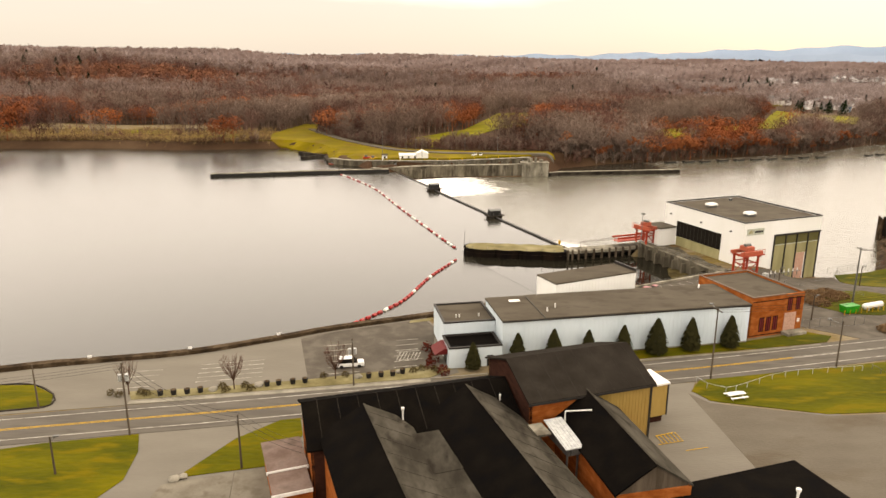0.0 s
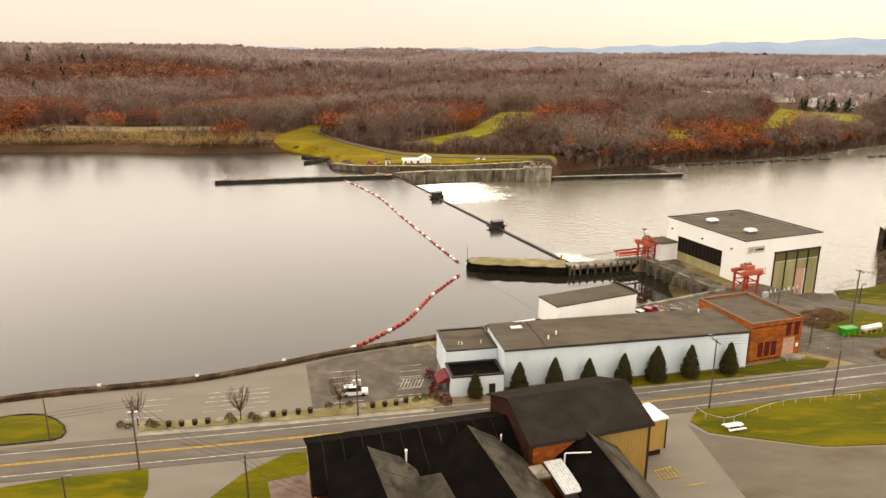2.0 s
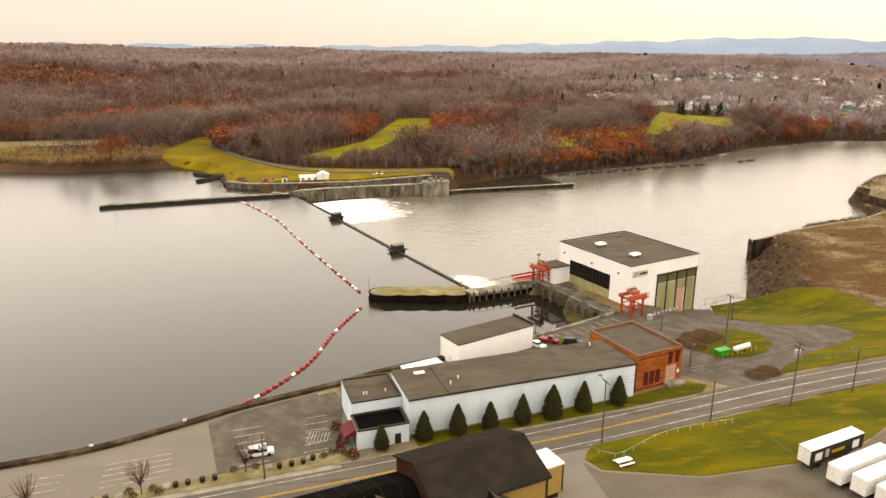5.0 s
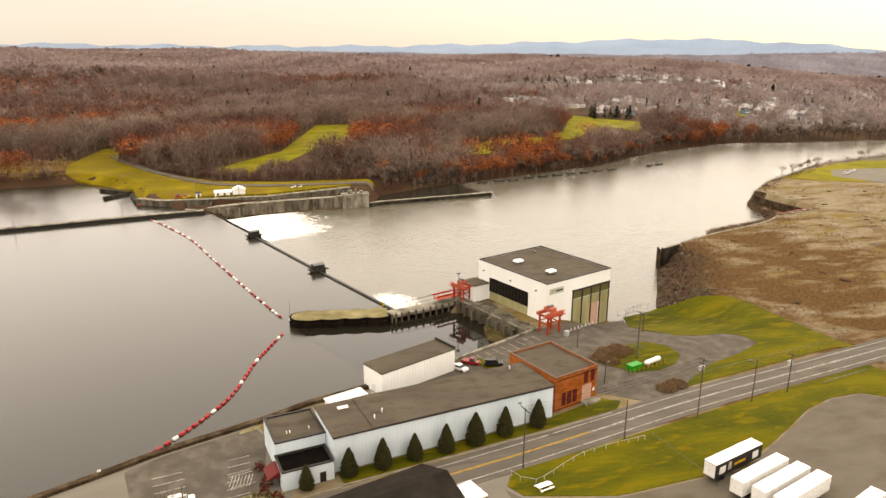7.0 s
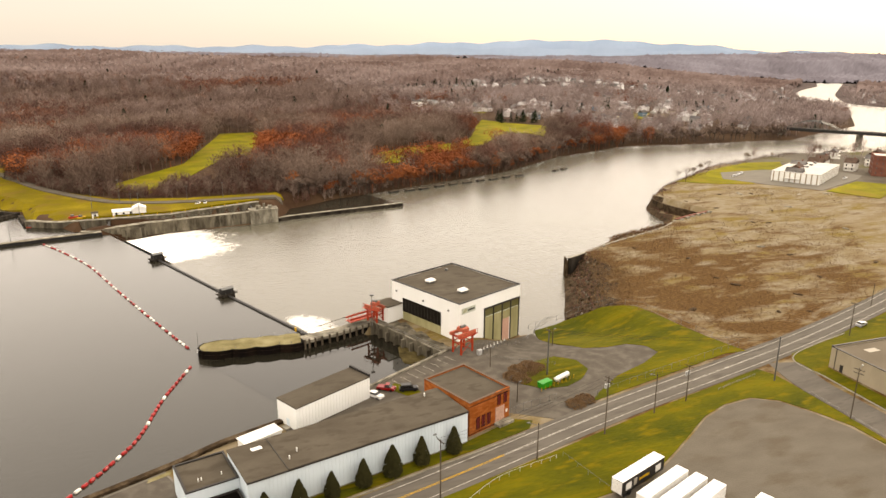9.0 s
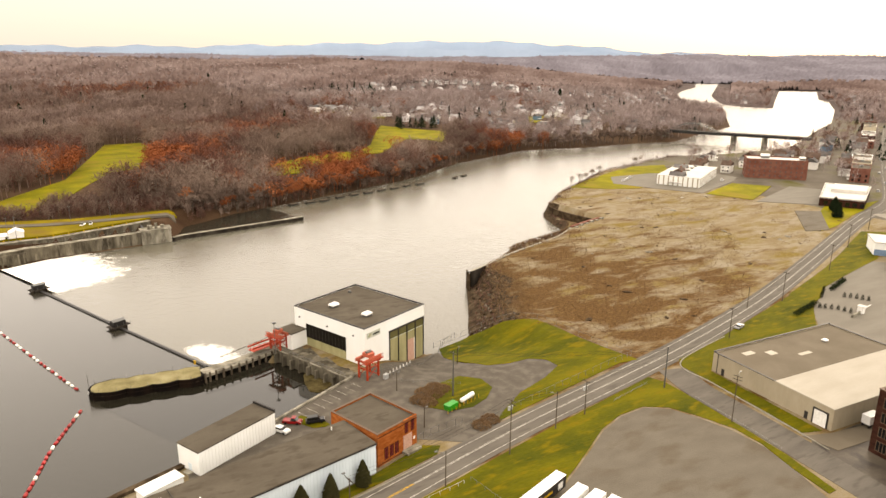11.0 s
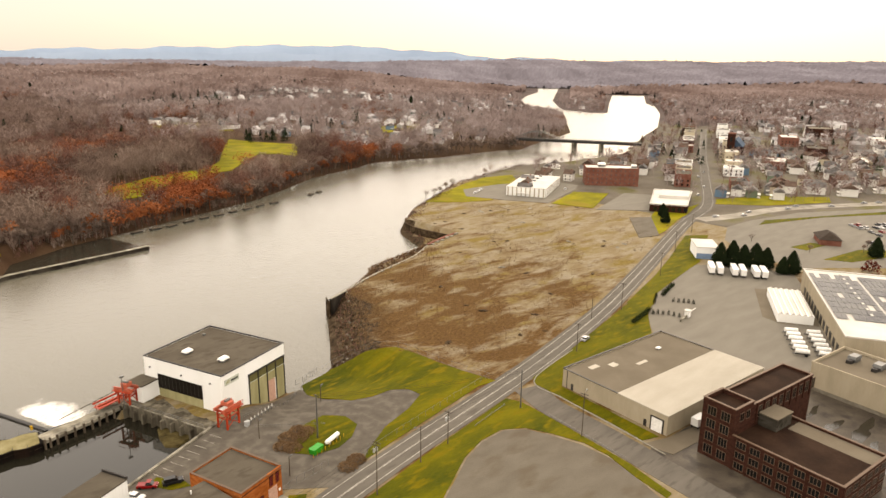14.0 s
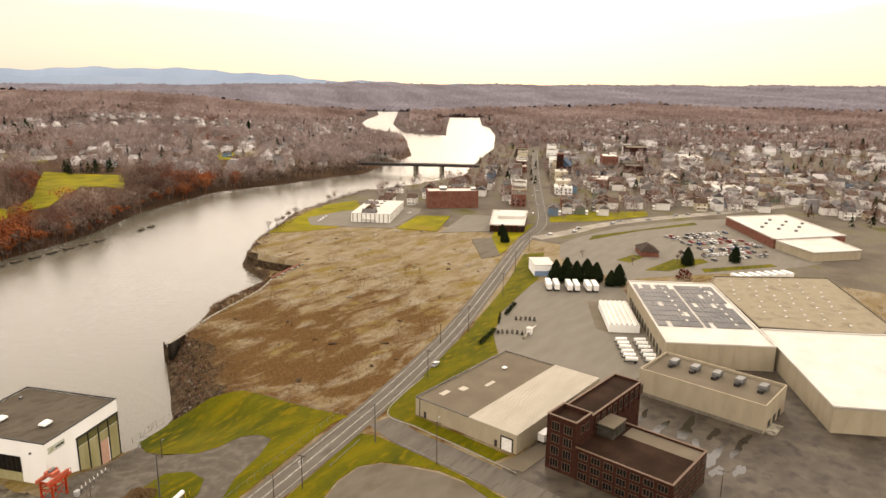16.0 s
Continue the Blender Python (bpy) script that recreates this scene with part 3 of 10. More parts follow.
ground = tagged(new("ground", me), "brown bare earth, scrub and leaf litter reaching to the hills", "ground", kind="structure")


def water_sheet(name, poly, z, mat, label):
    bm = bmesh.new()
    bm.faces.new([bm.verts.new((p[0], p[1], z)) for p in poly])
    bm.normal_update()
    bmesh.ops.triangulate(bm, faces=bm.faces[:])
    bmesh.ops.recalc_face_normals(bm, faces=bm.faces[:])
    if sum(f.normal.z for f in bm.faces) < 0:
        bmesh.ops.reverse_faces(bm, faces=bm.faces[:])
    me = bpy.data.meshes.new(name)
    bm.to_mesh(me)
    bm.free()
    return sheet(name, me, mat, label, "water")


def grown(poly, d):
    cx = Vector((0, 0))
    area = sum(a[0] * b[1] - b[0] * a[1] for a, b in zip(poly, poly[1:] + poly[:1]))
    s = 1 if area > 0 else -1
    res = []
    for i, p in enumerate(poly):
        a, b = Vector(poly[i - 1]), Vector(poly[(i + 1) % len(poly)])
        t = (b - a).normalized()
        res.append((p[0] + t.y * d * s, p[1] - t.x * d * s))
    return res


water_sheet("water_pond", [(-950, -220), (-79, 100), (90, 150), (90, 174), (69, 210), (42.5, 210.2), (23.2, 258.4), (0.6, 317.3), (-20.6, 371.9), (-31, 377), (-40, 392), (-44, 410), (-60, 500), (-950, 520)], POND_Z, M["water_still"], "still grey-brown headwater above the dam")
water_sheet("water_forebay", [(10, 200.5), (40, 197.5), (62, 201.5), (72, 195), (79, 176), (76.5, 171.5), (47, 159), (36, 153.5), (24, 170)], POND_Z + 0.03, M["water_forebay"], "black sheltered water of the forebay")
water_sheet("water_river", [(41.5, 209.8), (22.3, 258), (-0.3, 316.9), (-21.6, 371.3), (-14, 440), (200, 500), (330, 570), (450, 620), (690, 600), *ARMS[::-1], (690, 390), (520, 415), (400, 390), (320, 340), (290, 280), (215, 262), (170, 225), (140, 185), (100, 180), (60, 190)], RIVER_Z, M["water_river"], "rippled pale river below the dam")
# ranges beyond the horizon, blue from the haze painted into their colour
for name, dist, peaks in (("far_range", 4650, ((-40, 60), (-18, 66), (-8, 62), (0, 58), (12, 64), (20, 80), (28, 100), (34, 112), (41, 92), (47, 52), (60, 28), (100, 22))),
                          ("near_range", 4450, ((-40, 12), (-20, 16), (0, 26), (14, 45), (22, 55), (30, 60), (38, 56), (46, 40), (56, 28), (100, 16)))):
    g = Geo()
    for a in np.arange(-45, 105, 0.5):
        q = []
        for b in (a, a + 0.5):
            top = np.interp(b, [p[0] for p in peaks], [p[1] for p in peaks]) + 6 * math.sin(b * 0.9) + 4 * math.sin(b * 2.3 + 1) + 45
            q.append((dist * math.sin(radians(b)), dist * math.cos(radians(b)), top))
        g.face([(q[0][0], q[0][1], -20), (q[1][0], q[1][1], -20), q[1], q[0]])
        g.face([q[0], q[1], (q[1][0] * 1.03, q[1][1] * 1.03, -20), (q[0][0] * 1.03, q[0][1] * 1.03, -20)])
    solid("backdrop_" + name, g, M["haze_blue"], "mountain range far beyond the valley, tinted haze-blue", "backdrop", kind="structure")

# ---- roads, lots and lawns ----
ROAD = curve_line([(-330, 48), (-200, 70.5), (-66, 93), (-46.5, 96.3), (-28, 99.4), (38, 111.5), (65.4, 117.3), (86.7, 122), (110.5, 126.5), (150, 132.8), (188, 140), (242, 153.3), (305, 173),
                   (383, 199), (425, 212), (483, 228), (589, 283), (733, 358), (866, 425), (1000, 492)], 6)
BRANCH = curve_line([(430, 207), (460, 197), (511, 184), (573, 150), (627, 117), (706, 75), (778, 44), (900, 0)], 6)
SIDE = curve_line([(161, 128), (157, 116), (155.6, 104), (154.3, 92), (152.6, 80), (150.5, 65), (144, 20)], 4)
road = sheet("road", ribbon(ROAD, 4.7, -4.7, 0.10).mesh("road"), M["asphalt_road"], "worn grey two-lane asphalt road beside the river", "road")
road_branch = sheet("road_branch", ribbon(BRANCH, 5.5, -5.5, 0.12).mesh("road"), M["gravel_pale"], "pale worn asphalt road turning towards the shops", "road")
road_side = sheet("road_side", ribbon(SIDE, 4.8, -4.8, 0.08).mesh("road"), M["asphalt_road"], "grey asphalt side street by the tan warehouse", "road")


def stripe(parent, line, off, width, mat, lift=0.13, name="line_marking"):
    return part(name, ribbon(line, off + width / 2, off - width / 2, lift, 0.02), M[mat], parent)


part("edge_line", ribbon(ROAD, 3.32, 3.15, 0.13, 0.02), M["line_white"], road, "white edge line")
part("edge_line", ribbon(ROAD, -3.15, -3.32, 0.13, 0.02), M["line_white"], road, "white edge line")
YEL = [p for p in ROAD if p[0] < 66]
stripe(road, YEL, 0.16, 0.13, "yellow_paint")
stripe(road, YEL, -0.16, 0.13, "yellow_paint")
CEN = [p for p in ROAD if 62 < p[0] < 420]
stripe(road, CEN, 0.16, 0.14, "line_white")
stripe(road, CEN, -0.16, 0.14, "line_white")

LOT = [(-140, 84), (-66.5, 98.2), (-46, 101.4), (-28, 104.4), (-1.5, 109.2), (3, 112), (-0.5, 133), (-3, 139.6), (-21.4, 132.6), (-32, 127.2), (-47.2, 120.4), (-64, 116.6), (-79.4, 112.6), (-140, 92)]
car_park = sheet("pavement_car_park", patch(LOT, 0.06), M["asphalt_lot"], "pale worn asphalt car park along the water", "car park")
part("asphalt_bay", patch([(-27.6, 127.8), (-23.2, 109.6), (-2.2, 113), (-0.8, 133), (-3.2, 138.4), (-21.2, 131.6)], 0.075, thick=0.05), M["asphalt_dark"], car_park, "newer dark asphalt")
for k in range(5):
    y = 116.6 - k * 1.75
    stripe(car_park, [(-43.4 + k * 0.3, y - 0.9), (-32.5 + k * 0.3, y + 1.2)], 0, 0.14, "line_white", 0.1, "bay_line")
for k in range(4):
    y = 115 - k * 2.2
    stripe(car_park, [(-54.5, y - 2), (-49.5, y - 1.2)], 0, 0.14, "line_white", 0.1, "bay_line")
for k in range(6):
    y = 124.5 - k * 2.5
    stripe(car_park, [(-22.4 + k * 0.5, y - 0.4), (-17 + k * 0.5, y + 0.6)], 0, 0.12, "line_white", 0.1, "bay_line")
    stripe(car_park, [(-8.6, y + 2.2), (-4.4, y + 3.0)], 0, 0.12, "line_white", 0.1, "bay_line")
for k in range(7):
    stripe(car_park, [(-8.2 + k * 0.62, 117.6), (-7.6 + k * 0.62, 120.9)], 0, 0.14, "line_white", 0.1, "hatch_line")
for a, b in (((-8.4, 120.9), (-4.0, 121.8)), ((-7.9, 117.3), (-3.4, 118.1))):
    stripe(car_park, [a, b], 0, 0.14, "line_white", 0.1, "hatch_line")
part("sand_pad", patch([(-6.4, 136.2), (-2.0, 137.6), (-1.6, 139.0), (-6.2, 137.6)], 0.1, thick=0.05), M["tan_fill"], car_park, "square of pale sand")
# planted strip between the car park and the road
verge = sheet("pavement_verge", patch([(-50.5, 102.4), (-28, 105.6), (-2, 109.9), (2, 113.4), (-3, 114.5), (-23, 109.4), (-40, 106.4), (-52, 105.2)], 0.16), M["tan_fill"], "mulched strip between car park and road", "verge")
kerb_line = [(-50.5, 101.9), (-28, 105.1), (-2, 109.4), (12, 112)]
sheet("kerb", ribbon(kerb_line, 0.12, -0.12, 0.22).mesh("kerb"), M["kerb"], "pale concrete kerb along the road", "kerb")
sheet("pavement_walk", ribbon([(-50.5, 101.3), (-28, 104.5), (-2, 108.8)], 0.5, -0.5, 0.15).mesh("walk"), M["kerb"], "narrow pale concrete walk beside the road", "pavement")
isle = sheet("grass_island", patch([(-75, 107.8), (-69, 107.9), (-63.9, 104.3), (-62.5, 100.8), (-66, 99.4), (-82, 96.6), (-84, 103)], 0.18), M["grass"], "rough dry grass island with a kerb", "grass")
sheet("kerb_island", ribbon(curve_line([(-84, 103), (-75, 107.8), (-69, 107.9), (-63.9, 104.3), (-62.5, 100.8), (-66, 99.4), (-82, 96.6)], 1.5), 0.12, -0.12, 0.26).mesh("kerb"), M["concrete_dark"], "dark weathered kerb round the grass island", "kerb")
wharf = [(-140, 91.5), (-79.4, 113.4), (-64.1, 117.2), (-47.2, 121.0), (-32.0, 127.7), (-21.4, 133.0), (-1.5, 140.6), (8.8, 145.4), (22, 149.6), (24, 150.4)]
sheet("wall_wharf", ribbon(curve_line(wharf, 2.0), 0.7, -0.7, 0.75, 6.5).mesh("wall"), M["rubble"], "dark low wall of stone and weeds along the wharf", "wall")

# south of the road
sheet("pavement_yard_south", patch([(-140, 40), (55, 40), (62, 62), (62, 96), (46, 98), (41.5, 104), (43.5, 107.6), (-22, 96.6), (-66, 88.6), (-140, 76)], 0.03), M["asphalt_lot"], "stained pale asphalt yard round the old factory", "yard")
yard = sheet("pavement_yard_east", patch([(40.8, 103.4), (43, 100), (60, 95.5), (88, 97), (101.4, 103.6), (117.9, 112.6), (127, 115.4), (135.6, 115.6), (141, 111.6), (143.6, 105), (146, 96), (146.2, 87), (143, 76), (140, 68), (132, 30), (56, 30), (50, 60), (42, 80)], 0.05), M["gravel"], "grey-brown gravel lot with tyre tracks", "yard")
sheet("grass_west", patch([(-68, 86), (-57.7, 89.2), (-44.9, 91.6), (-43.1, 86.8), (-42.3, 80), (-44.8, 74), (-60, 62), (-90, 66), (-90, 82)], 0.12), M["grass"], "olive autumn grass beside the drive", "grass")
sheet("grass_drive", patch([(-36.0, 79.4), (-30.4, 90), (-25, 95.4), (-22.0, 96.0), (-20.8, 91), (-23.6, 83), (-34.3, 80.6)], 0.12), M["grass"], "olive autumn grass beside the factory", "grass")
slab_ = sheet("pavement_slab", patch([(-36.9, 78.7), (-28.2, 81.3), (-23.4, 82.4), (-21.4, 74), (-30, 68), (-38, 70)], 0.16), M["concrete_even"], "pale concrete slab beside the factory", "pavement")
part("joint", ribbon([(-28.2, 81.3), (-26.4, 70.4)], 0.05, -0.05, 0.175, 0.02), M["asphalt_dark"], slab_)
sheet("grass_roadside", patch([(41.6, 104.2), (44.5, 108.2), (66, 112.2), (88, 116.6), (110, 121), (150.4, 127.8), (152.2, 123), (151.2, 110), (149.6, 96), (147.6, 82), (144, 68), (141.5, 68), (143.6, 78), (146.8, 88), (147.2, 96),
                               (144.2, 106), (141.4, 112.2), (135.6, 116.2), (127, 116), (117.9, 113.2), (101.4, 104.2), (88, 97.6), (60, 96), (43.4, 100.6)], 0.12), M["grass"], "strip of olive grass between the road and the gravel lot", "grass")
part("hatch_line", patch([(31.0, 89.9), (33.9, 90.9), (33.9, 90.7), (31.0, 89.7)], 0.1, thick=0.02), M["yellow_paint"], yard)
for k in range(6):
    x = 31 + k * 0.62
    stripe(yard, [(x, 89.9 + k * 0.17), (x + 0.4, 87.5 + k * 0.17)], 0, 0.12, "yellow_paint", 0.12, "hatch_line")
stripe(yard, [(30.6, 87.4), (34.6, 88.4)], 0, 0.12, "yellow_paint", 0.12, "hatch_line")
stripe(yard, [(34, 85.8), (37.5, 86.6)], 0, 0.12, "yellow_paint", 0.12, "hatch_line")

# round the power station
plant = sheet("pavement_plant", patch([(22, 138), (58, 145), (76, 132.5), (84, 126.2), (97, 128.8), (101, 131.5), (112.5, 138.6), (124.5, 142.4), (133.6, 147), (133, 153.4), (128.6, 157.4), (121.5, 158), (115.6, 161), (112, 170), (112, 178), (112.5, 185), (104, 184), (81, 174), (76, 172), (52, 161), (46, 158), (24, 148)], 0.05, 3), M["asphalt_dark"], "patched dark asphalt yard of the power station", "yard")
for k in range(8):
    a = Vector((54.5 + k * 2.7, 160.6 + k * 1.18))
    stripe(plant, [tuple(a), (a.x + 1.6, a.y - 4.0)], 0, 0.10, "line_white", 0.1, "bay_line")
sheet("grass_verge_north", patch([(12.5, 113.2), (60.5, 121.6), (76, 124.8), (78.5, 127.6), (75, 130), (61, 125.6), (11.6, 117)], 0.12), M["grass"], "dark grass strip before the long white building", "grass")
sheet("kerb_north", ribbon([(12, 112.4), (60.5, 120.6), (74, 123.4)], 0.12, -0.12, 0.22).mesh("kerb"), M["kerb"], "pale kerb along the road", "kerb")
sheet("grass_bowl", patch([(97, 129.8), (110, 132.2), (150, 139), (157, 138), (151, 160), (148, 178), (140, 186), (128, 190), (114, 187), (111.5, 180), (112, 174), (115, 160), (121, 157), (128, 156.5), (132, 152.5), (132.5, 147.5), (124, 143.2), (112, 139.5), (100.5, 132.7)], 0.14, 3), M["grass"], "sloping olive lawn beside the power station", "grass")
sheet("grass_islet", patch([(85.4, 145.4), (89, 150), (95, 156), (103, 157.6), (107.2, 152), (107, 146), (102, 141.6), (96, 139.4), (89.3, 140.6)], 0.14, 3), M["grass"], "oval of grass in the turning loop", "grass")
sheet("grass_patch", patch([(51.6, 157), (55, 151), (59.5, 149.4), (59, 153), (54.6, 158.6)], 0.12), M["grass"], "small patch of weeds beside the brick building", "grass")

# east of the side street
sheet("grass_warehouse", patch([(164.8, 127.5), (163.4, 110), (161.8, 96), (160.2, 86), (165.5, 84), (169.8, 121), (173.2, 123.2), (222, 118.5), (239, 130.5), (251, 138.4), (262, 147.5), (256, 150.5), (196, 136.8), (168, 131.6)], 0.12), M["grass"], "mown olive grass round the tan warehouse", "grass")
sheet("kerb_corner", ribbon(curve_line([(158.4, 78), (160.6, 92), (162.6, 108), (163.8, 118), (163.8, 126), (168, 130.6), (180, 133.6), (196, 136.2)], 2), 0.16, -0.16, 0.24).mesh("kerb"), M["kerb"], "broad pale kerb curving into the side street", "kerb")
sheet("pavement_trucks", patch([(222.8, 118), (247, 136), (262, 142.5), (276, 149), (300, 153), (330, 160), (338, 152), (350, 134), (352, 118), (330, 104), (262, 66), (223, 76)], 0.06), M["asphalt_lot"], "wide grey asphalt truck yard", "yard")
alley = sheet("pavement_alley", patch([(146, 40), (152, 78), (158.6, 82.5), (223, 78), (262, 66), (320, 40), (300, -60), (150, -60)], 0.035), M["asphalt_wet"], "dark wet asphalt yard with puddles behind the factory", "yard")
rp_ = random.Random(44)
for cx, cy, rx_, ry_ in ((207, 53, 5.5, 1.6), (212, 46, 7, 2.2), (203, 41, 4, 1.4), (214, 38, 4.5, 1.2), (199, 35, 6, 2.0), (208, 30, 5, 1.3), (192, 32, 3.5, 1.5), (213, 60, 4, 1.0), (196, 27, 4, 1.2), (216, 29, 3, 1.2)):
    ph = [rp_.uniform(0, math.tau) for k in range(3)]
    rim = [(k * math.tau / 30, 1 + 0.28 * math.sin(2 * k * math.tau / 30 + ph[0]) + 0.20 * math.sin(3 * k * math.tau / 30 + ph[1]) + 0.12 * math.sin(7 * k * math.tau / 30 + ph[2])) for k in range(30)]
    part("puddle", patch([(cx + rx_ * w * math.cos(a), cy + ry_ * w * math.sin(a)) for a, w in rim], 0.045, thick=0.02), M["puddle"], alley, "shallow dark puddle")
sheet("pavement_apron", patch([(158.6, 85), (167, 82), (185, 78.6), (186, 72), (172, 75.2), (160, 76.6)], 0.14), M["roof_tan"], "tan dirt apron before the loading door", "yard")
sheet("grass_roadside_east", patch([(255, 151.0), (300, 163.5), (332, 174), (362, 185), (384, 192.5), (396, 184), (366, 172), (338, 160), (300, 153.5), (276, 148.6), (262, 142), (246, 138.5)], 0.14), M["grass"], "strip of grass between road and truck yard", "grass")

# the street that climbs through the town and the highway past the shops
sheet("road_climb", ribbon(curve_line([(622, 119), (650, 124), (677, 114), (777, 106), (869, 116), (984, 156), (1100, 210)], 8), 5.0, -5.0, 0.28).mesh("road"), M["gravel_pale"], "pale street climbing through the town", "road")
# beyond the field
sheet("grass_point", patch([(330, 366), (352, 378), (398, 398), (440, 412), (470, 405), (440, 372), (405, 352), (372, 340), (352, 348)], 0.2), M["meadow"], "bright lawn round the river warehouse", "grass")
sheet("pavement_river", patch([(368, 362), (386, 383), (424, 380), (470, 360), (472, 335), (455, 325), (396, 306), (380, 334)], 0.26), M["asphalt_lot"], "grey car park round the river warehouse", "car park")
sheet("grass_square", patch([(396, 303), (446, 320), (461, 298), (406, 274)], 0.34), M["meadow"], "bright square lawn with a path", "grass")
sheet("pavement_square", patch([(404, 270), (472, 291), (482, 272), (429, 244)], 0.30), M["asphalt_lot"], "grey car park with white bays", "car park")
sheet("grass_corner", patch([(366, 204), (392, 224), (430, 240), (440, 232), (452, 232), (478, 232), (440, 221), (420, 217), (384, 206)], 0.2), M["meadow"], "bright lawn in the bend of the road", "grass")
sheet("pavement_gravel_square", patch([(358, 208), (400, 241), (412, 232), (372, 203)], 0.28), M["gravel"], "grey gravel square at the edge of the field", "yard")
sheet("grass_junction", patch([(487, 224), (505, 232), (545, 214), (580, 178), (560, 170), (512, 196)], 0.2), M["meadow"], "bright lawn at the road junction", "grass")
sheet("pavement_shops", patch([(372, 150), (392, 172), (425, 186), (455, 184), (505, 172), (560, 140), (590, 112), (560, 60), (500, 30), (470, 36), (430, 60), (390, 100), (366, 120)], 0.05), M["asphalt_lot"], "broad grey asphalt car park before the shops", "car park")
for k, poly in enumerate(([(392, 118), (428, 112), (440, 98), (434, 92), (398, 106)], [(405, 140), (424, 136), (425, 128), (404, 131)], [(446, 175), (462, 178), (556, 132), (548, 128), (500, 156)], [(415, 92), (452, 60), (448, 56), (408, 88)])):
    sheet("grass_shops", patch(poly, 0.12), M["grass"], "green verge in the car park", "grass")
# far bank: lock park, meadows and a farm track
def far_patch(name, poly, mat, label, category, lift=0.5):
    """A sheet that follows the slopes of the far bank."""
    bm = bmesh.new()
    bm.faces.new([bm.verts.new((p[0], p[1], 0)) for p in poly])
    bm.normal_update()
    bmesh.ops.triangulate(bm, faces=bm.faces[:])
    for k in (0, 1):
        q = min(p[k] for p in poly) + 12
        while q < max(p[k] for p in poly):
            co, no = [0, 0, 0], [0, 0, 0]
            co[k], no[k] = q, 1
            bmesh.ops.bisect_plane(bm, geom=bm.verts[:] + bm.edges[:] + bm.faces[:], plane_co=co, plane_no=no)
            q += 12
    zs = land_height([v.co.x for v in bm.verts], [v.co.y for v in bm.verts])
    for v, z in zip(bm.verts, zs):
        v.co.z = max(z, RIVER_Z + 2) + lift
    ext = bmesh.ops.extrude_edge_only(bm, edges=[e for e in bm.edges if e.is_boundary])
    for v in ext["geom"]:
        if isinstance(v, bmesh.types.BMVert):
            v.co.z -= 1.5
    bmesh.ops.recalc_face_normals(bm, faces=bm.faces[:])
    me = bpy.data.meshes.new(name)
    bm.to_mesh(me)
    bm.free()
    return sheet(name, me, mat, label, category)


MEADOWS = {
    "lock": [(-112, 486), (-118, 520), (-108, 600), (-96, 600), (-88, 530), (-62, 486), (-20, 442), (20, 430), (72, 428), (75, 421), (58, 413), (39, 407), (9, 398), (-34, 399), (-45, 400), (-60, 409), (-66, 438), (-84, 464)],
    "one": [(-22, 470), (-19, 490), (26, 556), (54, 670), (72, 742), (104, 742), (108, 690), (88, 590), (58, 577), (26, 500), (0, 452)],
    "two": [(272, 572), (276, 598), (302, 631), (350, 719), (392, 790), (404, 746), (432, 695), (376, 614), (374, 640), (357, 655), (320, 616), (286, 574)],
    "strip": [(160, 508), (158, 530), (180, 557), (215, 582), (246, 590), (272, 597), (271, 571), (248, 552), (215, 540), (184, 513)],
    "farm": [(-330, 560), (-240, 556), (-170, 570), (-180, 600), (-260, 590), (-330, 600)],
    "bright": [(333, 930), (387, 978), (444, 972), (470, 948), (436, 866), (400, 890), (365, 880)],
    "green": [(-250, 530), (-200, 525), (-190, 548), (-245, 556)],
    "scrub": [(-420, 500), (-290, 488), (-220, 492), (-166, 482), (-112, 486), (-118, 545), (-200, 548), (-420, 560)],
    "village": [(560, 760), (640, 800), (700, 790), (660, 740), (600, 730)],
}
far_patch("grass_lock", MEADOWS["lock"], M["lawn_dry"], "yellow-green lawn of the lock park", "grass", 1.0)
for key in ("one", "two", "strip", "bright", "green", "village"):
    far_patch("grass_meadow", MEADOWS[key], M["meadow"], "bright yellow-green meadow among bare woods", "meadow")
far_patch("grass_farm", MEADOWS["farm"], M["dirt_field"], "dry brown farm field", "field")
far_patch("grass_scrub", MEADOWS["scrub"], M["reed_bank"], "dry brown reed bank along the headwater", "field")
sheet("road_lock", ribbon(curve_line([(-94, 552), (-65, 492), (-46, 463), (-22, 434), (2, 422.5), (30, 417.5), (73, 416)], 6), 2.6, -2.6, 1.5, 1.2).mesh("road"), M["gravel"], "grey gravel drive through the lock park", "road")

